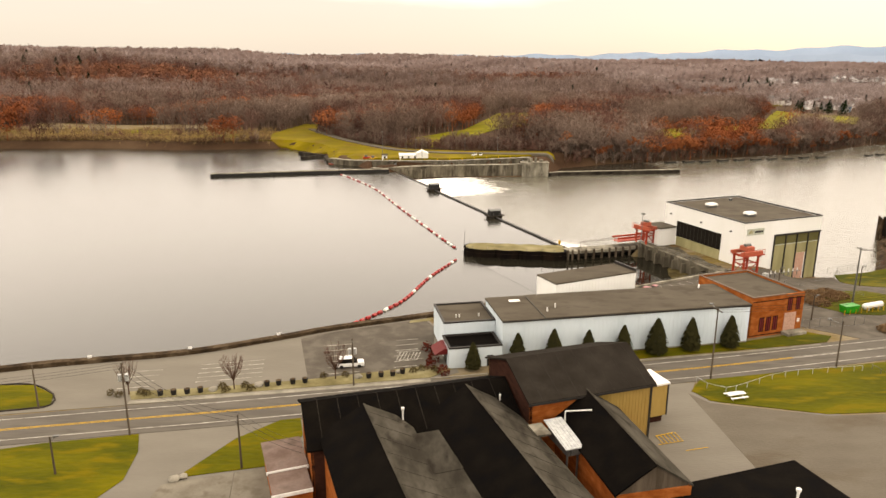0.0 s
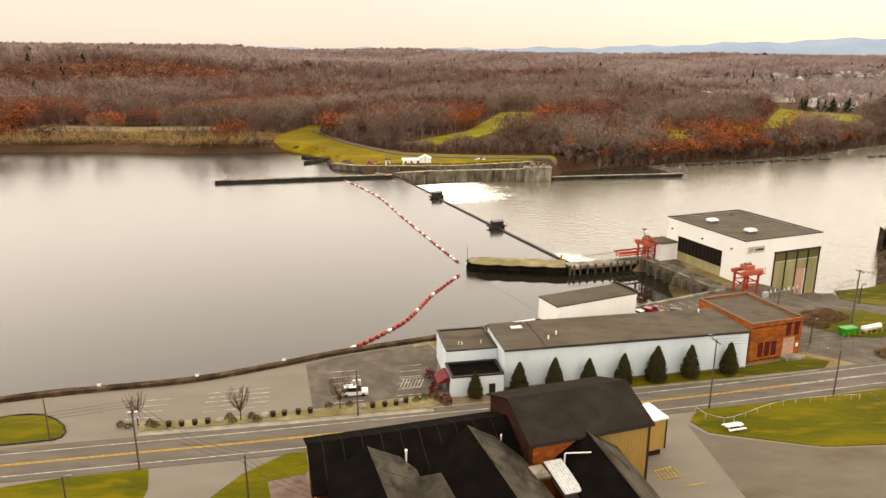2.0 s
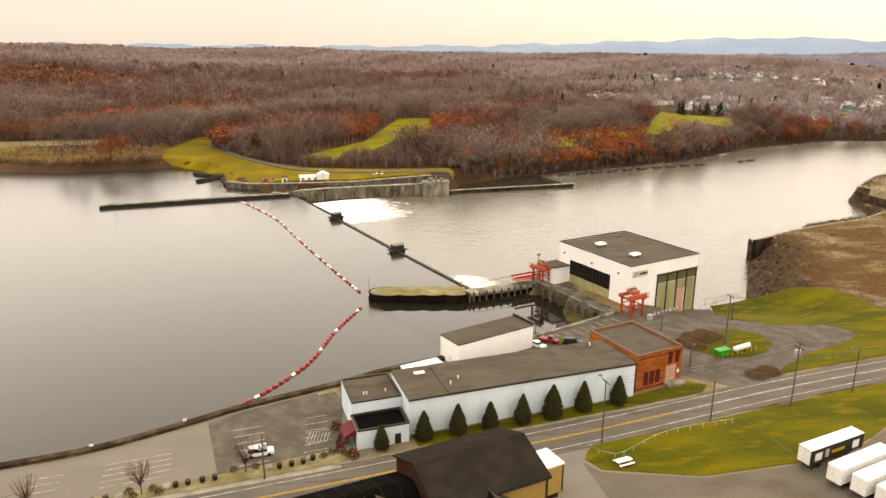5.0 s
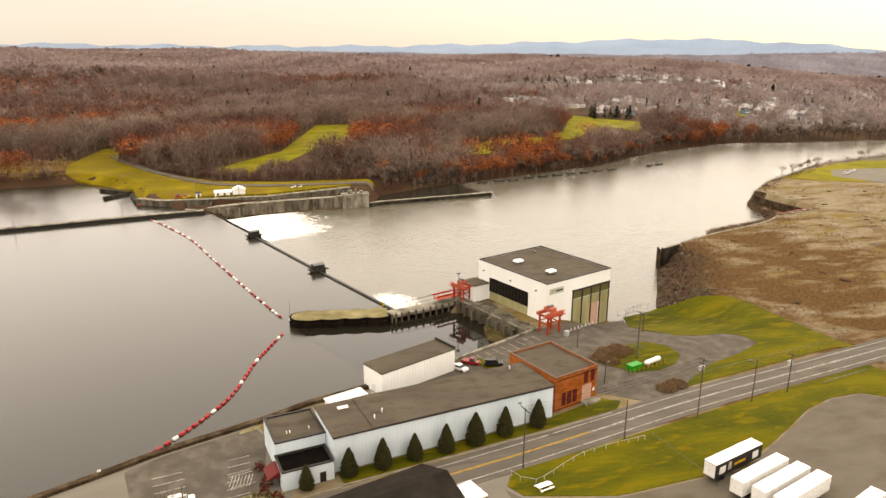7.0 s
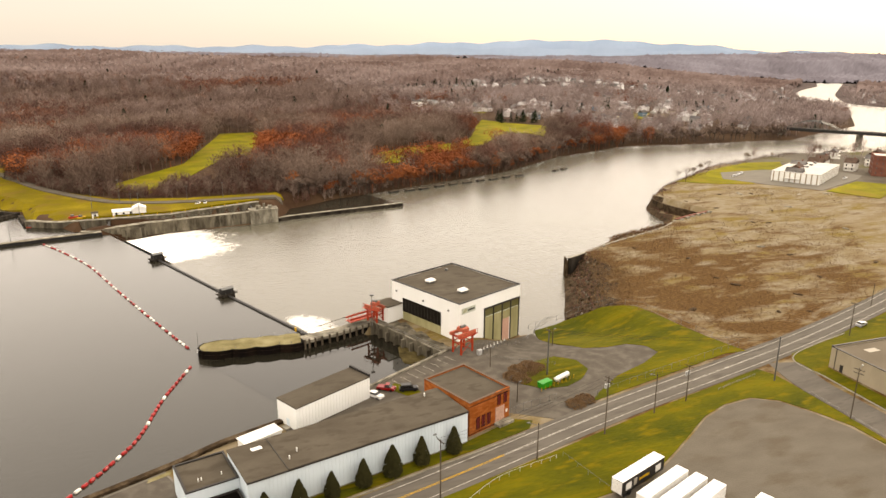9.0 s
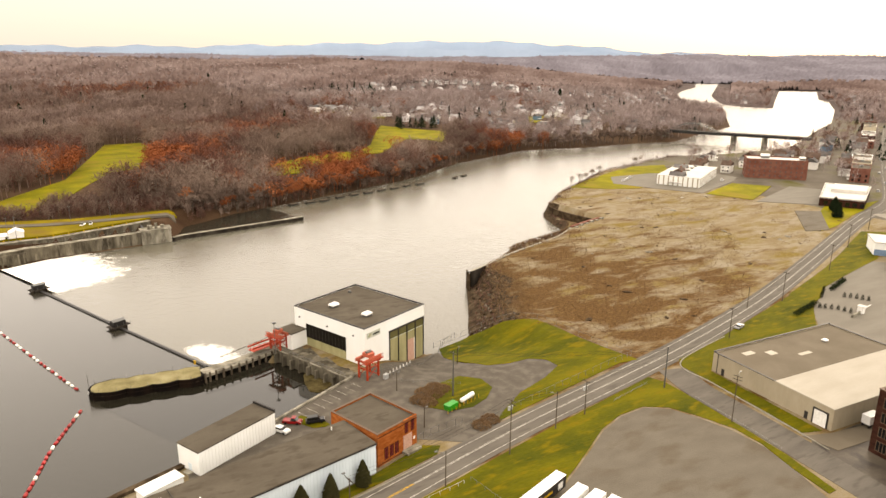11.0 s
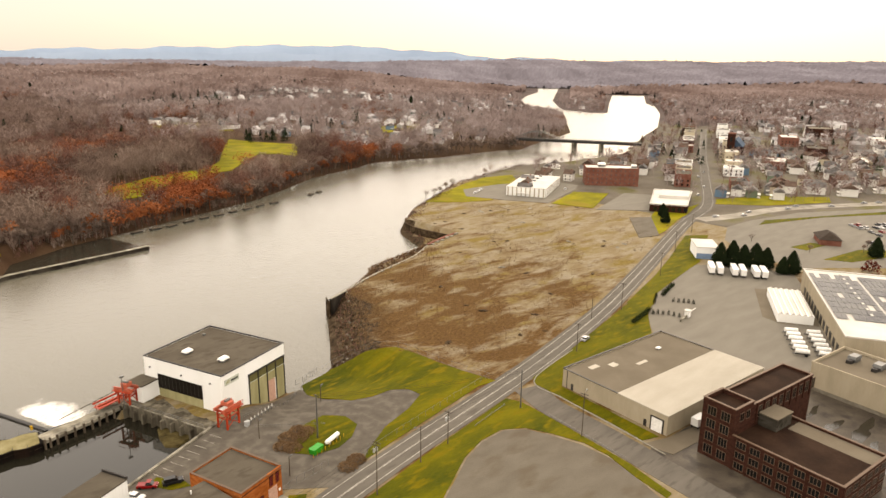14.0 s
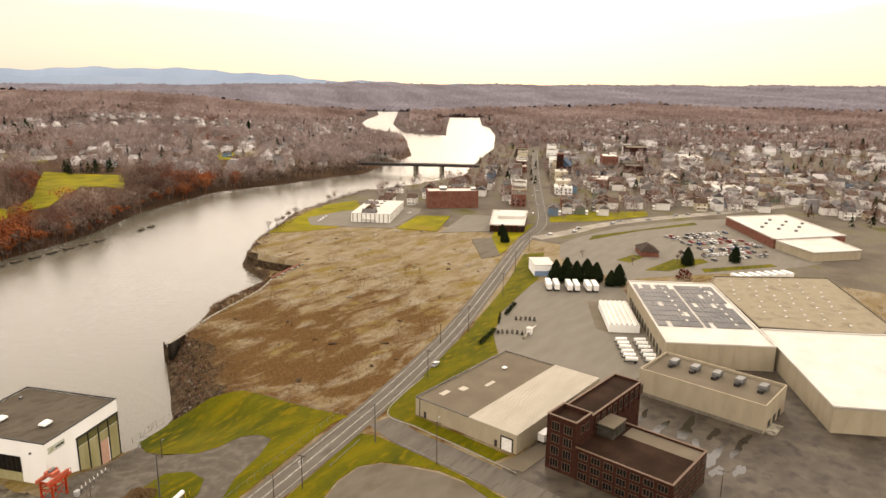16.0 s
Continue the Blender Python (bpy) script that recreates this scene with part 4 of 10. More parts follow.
# ---- buildings: common pieces ----
def window(parent, x0, x1, z0, z1, y=0.0, frame_mat="white_paint", pane_mat="dark_glass", bars=1, side="y", name="window"):
    """A framed window on the plane y (or x, for side 'x') of its parent, standing 6 cm proud, its panes set back."""
    f, p = Geo(), Geo()
    t = min(0.12, (x1 - x0) * 0.12)
    def put(g, a, b, c, d, q0, q1):
        if side == "y":
            g.box(a, b, q0, q1, c, d)
        else:
            g.box(q0, q1, a, b, c, d)
    # the frame and its bars are one piece
    xs = [x0 - t, x0]
    for k in range(bars):
        xm = x0 + (x1 - x0) * (k + 1) / (bars + 1)
        xs += [xm - 0.05, xm + 0.05]
    xs += [x1, x1 + t]
    zs = [z0 - t, z0, z1, z1 + t]
    def at(i, j, q):
        return (xs[i], q, zs[j]) if side == "y" else (q, xs[i], zs[j])
    solid_cell = {(i, j) for i in range(len(xs) - 1) for j in range(3) if j != 1 or i % 2 == 0}
    index = {}
    def vert(i, j, q):
        if (i, j, q) not in index:
            index[i, j, q] = len(f.v)
            f.v.append(at(i, j, q))
        return index[i, j, q]
    o0, o1 = y - 0.08, y + 0.10
    for i, j in sorted(solid_cell):
        ring = ((i, j), (i + 1, j), (i + 1, j + 1), (i, j + 1))
        f.f.append(tuple(vert(*c, o0) for c in ring))
        f.f.append(tuple(vert(*c, o1) for c in reversed(ring)))
        for m, step_ in enumerate(((0, -1), (1, 0), (0, 1), (-1, 0))):
            if (i + step_[0], j + step_[1]) not in solid_cell:
                c, d = ring[m], ring[(m + 1) % 4]
                f.f.append((vert(*d, o0), vert(*c, o0), vert(*c, o1), vert(*d, o1)))
    put(p, x0, x1, z0, z1, y - 0.03, y + 0.03)
    w = part(name, f, M[frame_mat], parent)
    part("pane", p, M[pane_mat], w)
    return w


def walls(parent, w, d, z0, z1, mats, thick=0.35):
    """Four walls round a plan w by d; mats: south, east, north, west."""
    for mat, box in zip(mats, ((0, w, 0, thick), (w - thick, w, thick, d - thick), (0, w, d - thick, d), (0, thick, thick, d - thick))):
        part("wall", Geo().box(*box, z0, z1), M[mat], parent)


def flat_roof(parent, w, d, z, mat, rim="trim_dark", up=0.35, edge=0.35):
    """A deck behind a low parapet."""
    part("roof", Geo().box(edge, w - edge, edge, d - edge, z - 0.3, z), M[mat], parent)
    g = Geo()
    for box in ((-0.05, w + 0.05, -0.05, edge + 0.02), (-0.05, w + 0.05, d - edge - 0.02, d + 0.05), (-0.05, edge + 0.02, edge, d - edge), (w - edge - 0.02, w + 0.05, edge, d - edge)):
        g.box(*box, z + 0.004, z + up)
    part("parapet", g, M[rim], parent)


def ribs(parent, w, z0, z1, mat, step=0.9, y=0.0, side="y", x0=0.0):
    """The raised ribs of a profiled steel wall."""
    g = Geo()
    x = x0 + step / 2
    while x < x0 + w:
        if side == "y":
            g.box(x - 0.06, x + 0.06, y - 0.06, y + 0.02, z0, z1)
        else:
            g.box(y - 0.06, y + 0.06, x - 0.06, x + 0.06, z0, z1)
        x += step
    return part("cladding_rib", g, M[mat], parent)


def roof_unit(parent, x, y, z, w=2.2, d=1.6, h=0.9, mat="white_paint", name="roof_vent"):
    u = part(name, Geo().box(x - w / 2, x + w / 2, y - d / 2, y + d / 2, z, z + h * 0.55), M["steel_grey"], parent)
    part("hood", Geo().prism([(x - w / 2 - 0.25, y - d / 2 - 0.25), (x + w / 2 + 0.25, y - d / 2 - 0.25), (x + w / 2 + 0.25, y + d / 2 + 0.25), (x - w / 2 - 0.25, y + d / 2 + 0.25)], z + h * 0.55, z + h,
                              [(x - w / 2, y - d / 2), (x + w / 2, y - d / 2), (x + w / 2, y + d / 2), (x - w / 2, y + d / 2)]), M[mat], u)
    return u


# ---- the power station ----
def power_station():
    w, d, top = 27.9, 31.7, 12.0
    t = thing("power_station", "white boxy power station with a flat grey roof beside the river", "power station", pose(81.6, 176.7, 0, 0, 0, 20.4))
    walls(t, w, d, -9.5, top, ("wall_white", "wall_white", "wall_white", "wall_white"))
    part("roof", Geo().box(0.4, w - 0.4, 0.4, d - 0.4, top - 0.5, top - 0.12), M["roof_flat"], t)
    g = Geo()
    for box in ((-0.06, w + 0.06, -0.06, 0.42), (-0.06, w + 0.06, d - 0.42, d + 0.06), (-0.06, 0.42, 0.42, d - 0.42), (w - 0.42, w + 0.06, 0.42, d - 0.42)):
        g.box(*box, top + 0.004, top + 0.3)
    part("parapet", g, M["trim_dark"], t)
    for x, y in ((8.0, 21.5), (9.0, 7.6)):
        roof_unit(t, x, y, top - 0.12, 2.6, 1.8, 1.2)
    part("roof_hatch", Geo().box(20.5, 21.3, 27, 27.8, top - 0.12, top + 0.5), M["steel_grey"], t)
    # long dark window band on the pond side, olive panels below
    band = part("window_band", Geo().box(-0.10, 0.06, 8.0, 26.0, 2.8, 7.4), M["dark_panel"], t, "dark tinted glass band")
    for k in range(13):
        y = 8.0 + 18.0 * k / 12
        part("mullion", Geo().box(-0.17, -0.10, y - 0.06, y + 0.06, 2.8, 7.4), M["trim_dark"], band)
    for k in range(6):
        y = 8.0 + 3.0 * k
        part("olive_panel", Geo().box(-0.09, 0.05, y + 0.03, y + 2.97, -0.3, 2.75), M["olive_panel"], t)
    # tall bays on the yard side
    x = 11.0
    for k in range(4):
        x1 = x + 3.95
        part("post", Geo().box(x - 0.15, x + 0.12, -0.3, 0.1, -9.0, 7.7), M["trim_dark"], t)
        part("transom_panel", Geo().box(x + 0.1, x1 - 0.1, -0.10, 0.08, 5.2, 7.6), M["olive_dark"], t, "darker olive transom panel")
        part("rail", Geo().box(x + 0.12, x1 - 0.1, -0.16, 0.08, 5.02, 5.2), M["sign_pale"], t)
        if k == 2:
            part("panel", Geo().box(x + 0.12, x1 - 0.1, -0.10, 0.08, 2.2, 5.0), M["olive_panel"], t)
            part("roller_door", Geo().box(x + 0.4, x1 - 0.4, -0.07, 0.08, -6.5, 2.15), M["pink_door"], t, "faded pink roller door")
        else:
            part("panel", Geo().box(x + 0.12, x1 - 0.1, -0.10, 0.08, -6.5, 5.0), M["olive_panel"], t)
        x = x1 + 0.15
    part("post", Geo().box(x - 0.15, x + 0.12, -0.3, 0.1, -9.0, 7.7), M["trim_dark"], t)
    part("bay_head", Geo().box(10.7, x + 0.3, -0.42, 0.1, 7.7, 8.1), M["trim_dark"], t)
    sign = part("sign", Geo().box(1.0, 6.8, -0.14, 0.02, 8.6, 10.4), M["sign_pale"], t, "pale company sign with an olive mark")
    g = Geo()
    g.face([(1.3, -0.16, 9.1), (2.0, -0.16, 9.1), (2.8, -0.16, 10.1), (2.2, -0.16, 10.1)])
    g.face([(2.2, -0.16, 9.1), (2.7, -0.16, 9.1), (3.2, -0.16, 9.8), (2.8, -0.16, 9.8)])
    part("sign_mark", g, M["olive_panel"], sign)
    part("sign_bar", Geo().box(3.5, 6.4, -0.17, -0.14, 9.2, 9.75), M["trim_dark"], sign)
    for y in (4.5, 16, 29):
        part("wall_lamp", Geo().box(-0.5, 0, y - 0.2, y + 0.2, 8.8, 9.2), M["steel_grey"], t)
    # low annexe behind
    part("annexe", Geo().box(-6.0, 0, 26.5, 33, -9, 5.2), M["wall_white"], t)
    part("annexe_roof", Geo().box(-6.2, 0.0, 26.3, 33.2, 5.2, 5.6), M["roof_flat"], t)
    return t


M["olive_dark"] = material("olive_dark", ((0.20, 0.185, 0.095), (0.26, 0.24, 0.13)), 0.3, 0.6, bump=0.03)
M["pink_door"] = plain("pink_door", (0.60, 0.40, 0.32), 0.7)
M["sign_pale"] = plain("sign_pale", (0.55, 0.58, 0.50), 0.6)
station = power_station()


def gantry(name, label, at, w, d, h, mat):
    """A steel portal on four legs with cross braces and a trolley."""
    t = thing(name, label, "crane", at)
    for x in (0, w):
        for y in (0, d):
            part("leg", Geo().box(x - 0.22, x + 0.22, y - 0.22, y + 0.22, 0, h), M[mat], t)
    for y in (0, d):
        part("girder", Geo().box(-1.2, w + 1.2, y - 0.3, y + 0.3, h, h + 0.9), M["red_faded"], t, "bleached salmon-red girder")
        part("brace", Geo().bar((0, y, 0.4), (w, y, h * 0.62), 0.16, 0.16), M[mat], t)
        part("brace", Geo().bar((w, y, 0.4), (0, y, h * 0.62), 0.16, 0.16), M[mat], t)
        part("tie", Geo().box(0, w, y - 0.12, y + 0.12, h * 0.62, h * 0.62 + 0.24), M[mat], t)
    for x in (0, w):
        part("cross_beam", Geo().box(x - 0.2, x + 0.2, -0.8, d + 0.8, h - 0.5, h), M[mat], t)
        part("tie", Geo().box(x - 0.12, x + 0.12, 0, d, h * 0.55, h * 0.55 + 0.24), M[mat], t)
    trolley = part("trolley", Geo().box(w * 0.25, w * 0.75, 0.3, d - 0.3, h + 0.9, h + 2.0), M["red_faded"], t, "bleached salmon-red trolley")
    part("hoist", Geo().tube((w * 0.3, d / 2, h + 2.2), (w * 0.7, d / 2, h + 2.2), 0.45, n=10), M["steel_grey"], trolley)
    part("railing", Geo().box(-1.2, w + 1.2, -0.9, -0.82, h + 1.4, h + 1.5).box(-1.2, -1.12, -0.9, -0.82, h, h + 1.5).box(w + 1.12, w + 1.2, -0.9, -0.82, h, h + 1.5), M[mat], t)
    part("platform", Geo().box(-1.4, w + 1.4, -1.0, 0, h - 0.08, h), M[mat], t)
    return t


gantry("gantry_crane", "bright red steel gantry crane beside the power station", pose(78.2, 167.8, 0.05, 0, 0, 20.4), 4.6, 3.4, 5.6, "red_steel")
gantry("rack_rake", "red steel rake crane at the intake", pose(61.2, 203.6, 0.3, 0, 0, -60), 4.0, 3.0, 4.4, "red_steel")


# ---- intake, pier and dam ----
def intake():
    t = tagged(new("wall_intake"), "weathered concrete intake wall with piers along the forebay", "wall", kind="structure")
    t.matrix_basis = pose(77.4, 173.4, 0, 0, 0, 20.4 + 90)
    part("deck", Geo().box(0, 33.5, -0.6, 4.0, -0.7, 0.0), M["concrete_stained"], t)
    part("wall_face", Geo().box(0, 33.5, 3.2, 3.9, -9, -0.7), M["concrete_stained"], t)
    part("apron", Geo().box(-1.5, 34, -5.4, -0.6, -0.9, -0.06), M["concrete_stained"], t)
    for k in range(9):
        x = 1.2 + k * 3.8
        part("pier", Geo().prism([(x - 0.42, 3.9), (x + 0.42, 3.9), (x + 0.3, 5.3), (x - 0.3, 5.3)], -9, -0.9), M["concrete_stained"], t)
    part("kerb_edge", Geo().box(0, 33.5, 3.7, 4.0, 0.0, 0.35), M["concrete"], t)
    g = Geo()
    for k in range(18):
        g.box(1 + k * 1.9, 1.07 + k * 1.9, 3.8, 3.87, 0.35, 1.4)
    g.box(0.8, 33.4, 3.8, 3.87, 1.36, 1.44).box(0.8, 33.4, 3.8, 3.87, 0.85, 0.91)
    part("railing", g, M["steel_grey"], t)
    return t


intake()
sheet("wall_forebay", ribbon([(46, 158.2), (52, 161), (76, 172.3), (79, 173.8)], 0.35, -0.35, 0.55, 9).mesh("wall"), M["concrete"], "pale concrete forebay wall along the yard", "wall")
g = Geo()
g.prism([(62.6, 182.2), (61.8, 175.6), (66, 172.5), (74.5, 176.5), (74.2, 186.5), (70.4, 194), (64.8, 190.2)], -6, POND_Z + 0.45, [(65, 183), (64.4, 177.6), (67, 175.2), (74, 178.6), (73.2, 186), (70, 192), (66.4, 188)])
M["silt"] = material("silt", ((0.07, 0.055, 0.03), (0.13, 0.105, 0.055), (0.20, 0.165, 0.09)), 0.5, 0.95, fine=2.5, bump=0.6)
solid("silt_bank", g, M["silt"], "brown heap of silt and drift in the forebay corner", "silt bank")


def cell_outline(x0, y0, ang, n, r, sag=0.9):
    """A row of joined round cells."""
    pts_lo, pts_hi = [], []
    for k in range(n):
        for j in range(7):
            u = j / 6
            bulge = sag * math.sin(math.pi * u)
            pts_lo.append(((k + u) * r, -r * 0.52 - bulge))
            pts_hi.append(((k + u) * r, r * 0.52 + bulge))
    cap = [(-r * 0.42 * math.sin(a), -r * 0.52 * math.cos(a)) for a in np.linspace(math.pi, 0, 7)[1:-1]]
    loop = pts_lo + pts_hi[::-1] + cap
    c, s = math.cos(ang), math.sin(ang)
    return [(x0 + p[0] * c - p[1] * s, y0 + p[0] * s + p[1] * c) for p in loop]


def shrink(loop, k):
    cx, cy = sum(p[0] for p in loop) / len(loop), sum(p[1] for p in loop) / len(loop)
    return [(cx + (p[0] - cx) * k, cy + (p[1] - cy) * (1 - (1 - k) * 2.6)) for p in loop]


def sheet_pile_pier():
    t = thing("sheet_pile_pier", "dark rusty sheet-pile pier filled with tan gravel", "pier", pose(0, 0, 0))
    loop = cell_outline(11.5, 205.6, radians(-8.5), 4, 7.0)
    body = part("pile_wall", Geo().prism(loop, -9, -1.5), M["sheet_pile"], t)
    g = Geo()
    for p in loop[:: 1]:
        g.box(p[0] - 0.09, p[0] + 0.09, p[1] - 0.09, p[1] + 0.09, -6, -1.46)
    part("pile_joint", g, M["sheet_pile"], body)
    part("gravel_fill", Geo().prism(shrink(loop, 0.965), -2, -1.38), M["tan_fill"], t, "tan gravel fill")
    part("cap_strip", Geo().prism(loop, -2.62, -2.5, None), M["wood_grey"], t)
    for i, p in enumerate(loop):
        if i % 4 == 0:
            part("post", Geo().box(p[0] - 0.05, p[0] + 0.05, p[1] - 0.05, p[1] + 0.05, -1.5, -0.4), M["steel_grey"], t)
    part("navigation_mast", Geo().tube((8.8, 206.6, -4), (8.8, 206.6, 3.0), 0.10, 0.06), M["steel_grey"], t)
    part("sign_board", Geo().box(8.4, 9.3, 205.0, 205.1, -2.6, -1.7), M["white_paint"], t)
    part("buoy_marker", Geo().box(38.1, 38.7, 207.2, 207.8, -1.4, -0.2), M["yellow_paint"], t)
    return t


sheet_pile_pier()


def ice_pier():
    t = thing("walkway_pier", "concrete walkway on piles from the pier to the intake", "pier", pose(0, 0, 0))
    a, b = Vector((39.0, 200.2, 0)), Vector((64.5, 207.0, 0))
    line = [(39, 200.4), (52, 203.2), (66, 208)]
    part("deck", ribbon(line, 2.6, -2.2, -1.4, 0.8, level=0.0), M["concrete"], t)
    part("core_wall", ribbon(line, 2.2, 1.0, -2.1, 6.5, level=0.0), M["concrete_dark"], t)
    pts = curve_line(line, 2.0)
    for i, p in enumerate(offset_line(pts, -2.0)):
        part("support_post", Geo().box(p[0] - 0.28, p[0] + 0.28, p[1] - 0.28, p[1] + 0.28, -9, -1.0), M["wood_grey"], t)
    for off in (-2.1, 2.4):
        q = offset_line(pts, off)
        part("top_rail", Geo().path([(*u, -0.3) for u in q], 0.06), M["steel_grey"], t)
        part("mid_rail", Geo().path([(*u, -0.8) for u in q], 0.045), M["steel_grey"], t)
        for u in q:
            part("rail_post", Geo().box(u[0] - 0.04, u[0] + 0.04, u[1] - 0.04, u[1] + 0.04, -1.4, -0.3), M["steel_grey"], t)
    red = [(55, 205), (62, 207.4), (66, 208.4)]
    for off in (-1.4, 1.4):
        part("red_girder", ribbon(red, off + 0.15, off - 0.15, 1.5, 0.5, level=0.0), M["red_steel"], t)
    part("red_floor", ribbon(red, 1.4, -1.4, 0.3, 0.2, level=0.0), M["red_steel"], t)
    for p in curve_line(red, 1.6):
        part("red_post", Geo().box(p[0] - 0.08, p[0] + 0.08, p[1] - 0.08, p[1] + 0.08, 0.1, 1.5), M["red_steel"], t)
    for i in range(9):
        p = (44 + i * 2.1, 207.0 + i * 0.9)
        part("debris_boom", Geo().bar((p[0], p[1], -1.2), (p[0] + 2.4, p[1] - 1.0, 0.2), 0.12, 0.12), M["wood_grey"], t)
    part("lamp_mast", Geo().tube((62, 201.5, -4), (62, 201.5, 9.5), 0.16, 0.10).box(61.4, 62.6, 201.2, 201.8, 9.3, 9.7), M["steel_grey"], t)
    return t


ice_pier()
CREST = [(42.2, 209.0), (22.8, 258.2), (0.2, 317.1), (-21.0, 371.5)]


def dam():
    t = tagged(new("wall_dam"), "long low concrete spillway with a dark crest", "dam", kind="structure")
    # crest beam as far as the second gate house, the rest overflows
    g = ribbon(CREST[:3], 0.5, -0.5, -3.6, 1.6, level=0.0)
    part("crest_gate", g, M["black_steel"], t, "dark steel crest gate")
    g = Geo()
    base = curve_line(CREST, 6.0)
    right = offset_line(base, -7.0)
    for i in range(len(base) - 1):
        g.face([(*base[i], -4.1), (*right[i], -9.4), (*right[i + 1], -9.4), (*base[i + 1], -4.1)])
        g.face([(*base[i + 1], -4.1), (*base[i + 1], -10), (*base[i], -10), (*base[i], -4.1)])
    part("apron", g, M["concrete_dark"], t)
    part("sill", ribbon(CREST[2:], 0.35, -0.35, -4.05, 1.5, level=0.0), M["concrete_dark"], t)
    return t


dam()


def gate_house(at):
    t = thing("gate_house", "dark steel gate pier with a machinery cabin on the dam", "gate house", at, "gate piers on the dam")
    part("pier", Geo().prism([(-2.6, -1.4), (2.6, -1.4), (3.4, 0), (2.6, 1.4), (-2.6, 1.4), (-3.4, 0)], -5, 0.4), M["concrete_dark"], t)
    part("cabin", Geo().box(-2.2, 2.2, -1.3, 1.3, 0.4, 2.4), M["black_steel"], t)
    part("roof", Geo().gable(-2.4, 2.4, -1.5, 1.5, 2.4, 2.9), M["steel_grey"], t)
    part("platform", Geo().box(-3.6, 3.6, -1.9, 1.9, 0.3, 0.5), M["concrete_dark"], t)
    for x in (-3.5, -1.2, 1.2, 3.5):
        part("post", Geo().box(x - 0.05, x + 0.05, -1.85, -1.75, 0.5, 1.6), M["steel_grey"], t)
    part("hanging_gauge", Geo().box(-2.2, -1.9, -2.0, -1.8, -3.2, 0.3), M["black_steel"], t)
    return t


first = gate_house(pose(22.8, 258.2, -3.6, 0, 0, 22))
copy_thing(first, pose(0.2, 317.1, -3.6, 0, 0, 22))


def foam_material():
    m = bpy.data.materials.new("foam")
    m.use_nodes = True
    n, l = m.node_tree.nodes, m.node_tree.links
    b = n["Principled BSDF"]
    b.inputs["Base Color"].default_value = (0.82, 0.80, 0.74, 1)
    b.inputs["Roughness"].default_value = 0.9
    geo = n.new("ShaderNodeNewGeometry")
    uv = n.new("ShaderNodeAttribute")
    uv.attribute_name = "froth"
    t = n.new("ShaderNodeTexNoise")
    t.inputs["Scale"].default_value, t.inputs["Detail"].default_value = 0.16, 9.0
    t.inputs["Roughness"].default_value = 0.7
    l.new(geo.outputs["Position"], t.inputs["Vector"])
    a = n.new("ShaderNodeMath")
    a.operation = "ADD"
    l.new(t.outputs[0], a.inputs[0])
    l.new(uv.outputs["Fac"], a.inputs[1])
    r = n.new("ShaderNodeMapRange")
    r.inputs["From Min"].default_value, r.inputs["From Max"].default_value = 0.62, 1.05
    l.new(a.outputs[0], r.inputs[0])
    l.new(r.outputs[0], b.inputs["Alpha"])
    return m


M["foam"] = foam_material()


def foam(name, crest, start, reach, label, thick=0.75):
    """White water that falls over the crest, spreads and thins out downstream."""
    (x0, y0), (x1, y1) = crest
    nx_, ny_ = 30, 24
    ux, uy = x1 - x0, y1 - y0
    s = math.hypot(ux, uy)
    px, py = -uy / s, ux / s
    vs, fs, dens = [], [], []
    for j in range(ny_ + 1):
        for i in range(nx_ + 1):
            a, b = i / nx_, j / ny_
            q = start + reach * b * (1.15 - 0.35 * a)
            vs.append((x0 + ux * a + px * q + 3 * b * a, y0 + uy * a + py * q, -4.0 - 4.92 * smooth(0.0, 7.2, q)))
            dens.append(float(thick * (1 - smooth(0.15, 1.0, b)) * smooth(0, 0.3, 1 - a) * (1 if start < 1 else smooth(0, 0.35, a) * smooth(0, 0.1, b))))
    for j in range(ny_):
        for i in range(nx_):
            k = j * (nx_ + 1) + i
            fs.append((k, k + 1, k + nx_ + 2, k + nx_ + 1))
    me = bpy.data.meshes.new(name)
    me.from_pydata(vs, [], fs)
    me.materials.append(M["foam"])
    att = me.attributes.new("froth", "FLOAT", "POINT")
    att.data.foreach_set("value", dens)
    return tagged(new(name, me), label, "white water", kind="stuff")


foam("foam_spill", ((-20, 373), (3, 316)), 0.6, 62, "white water below the open end of the dam")
foam("foam_gate", ((31, 240), (43, 207)), 6.5, 19, "white water below the crest gate", 0.5)


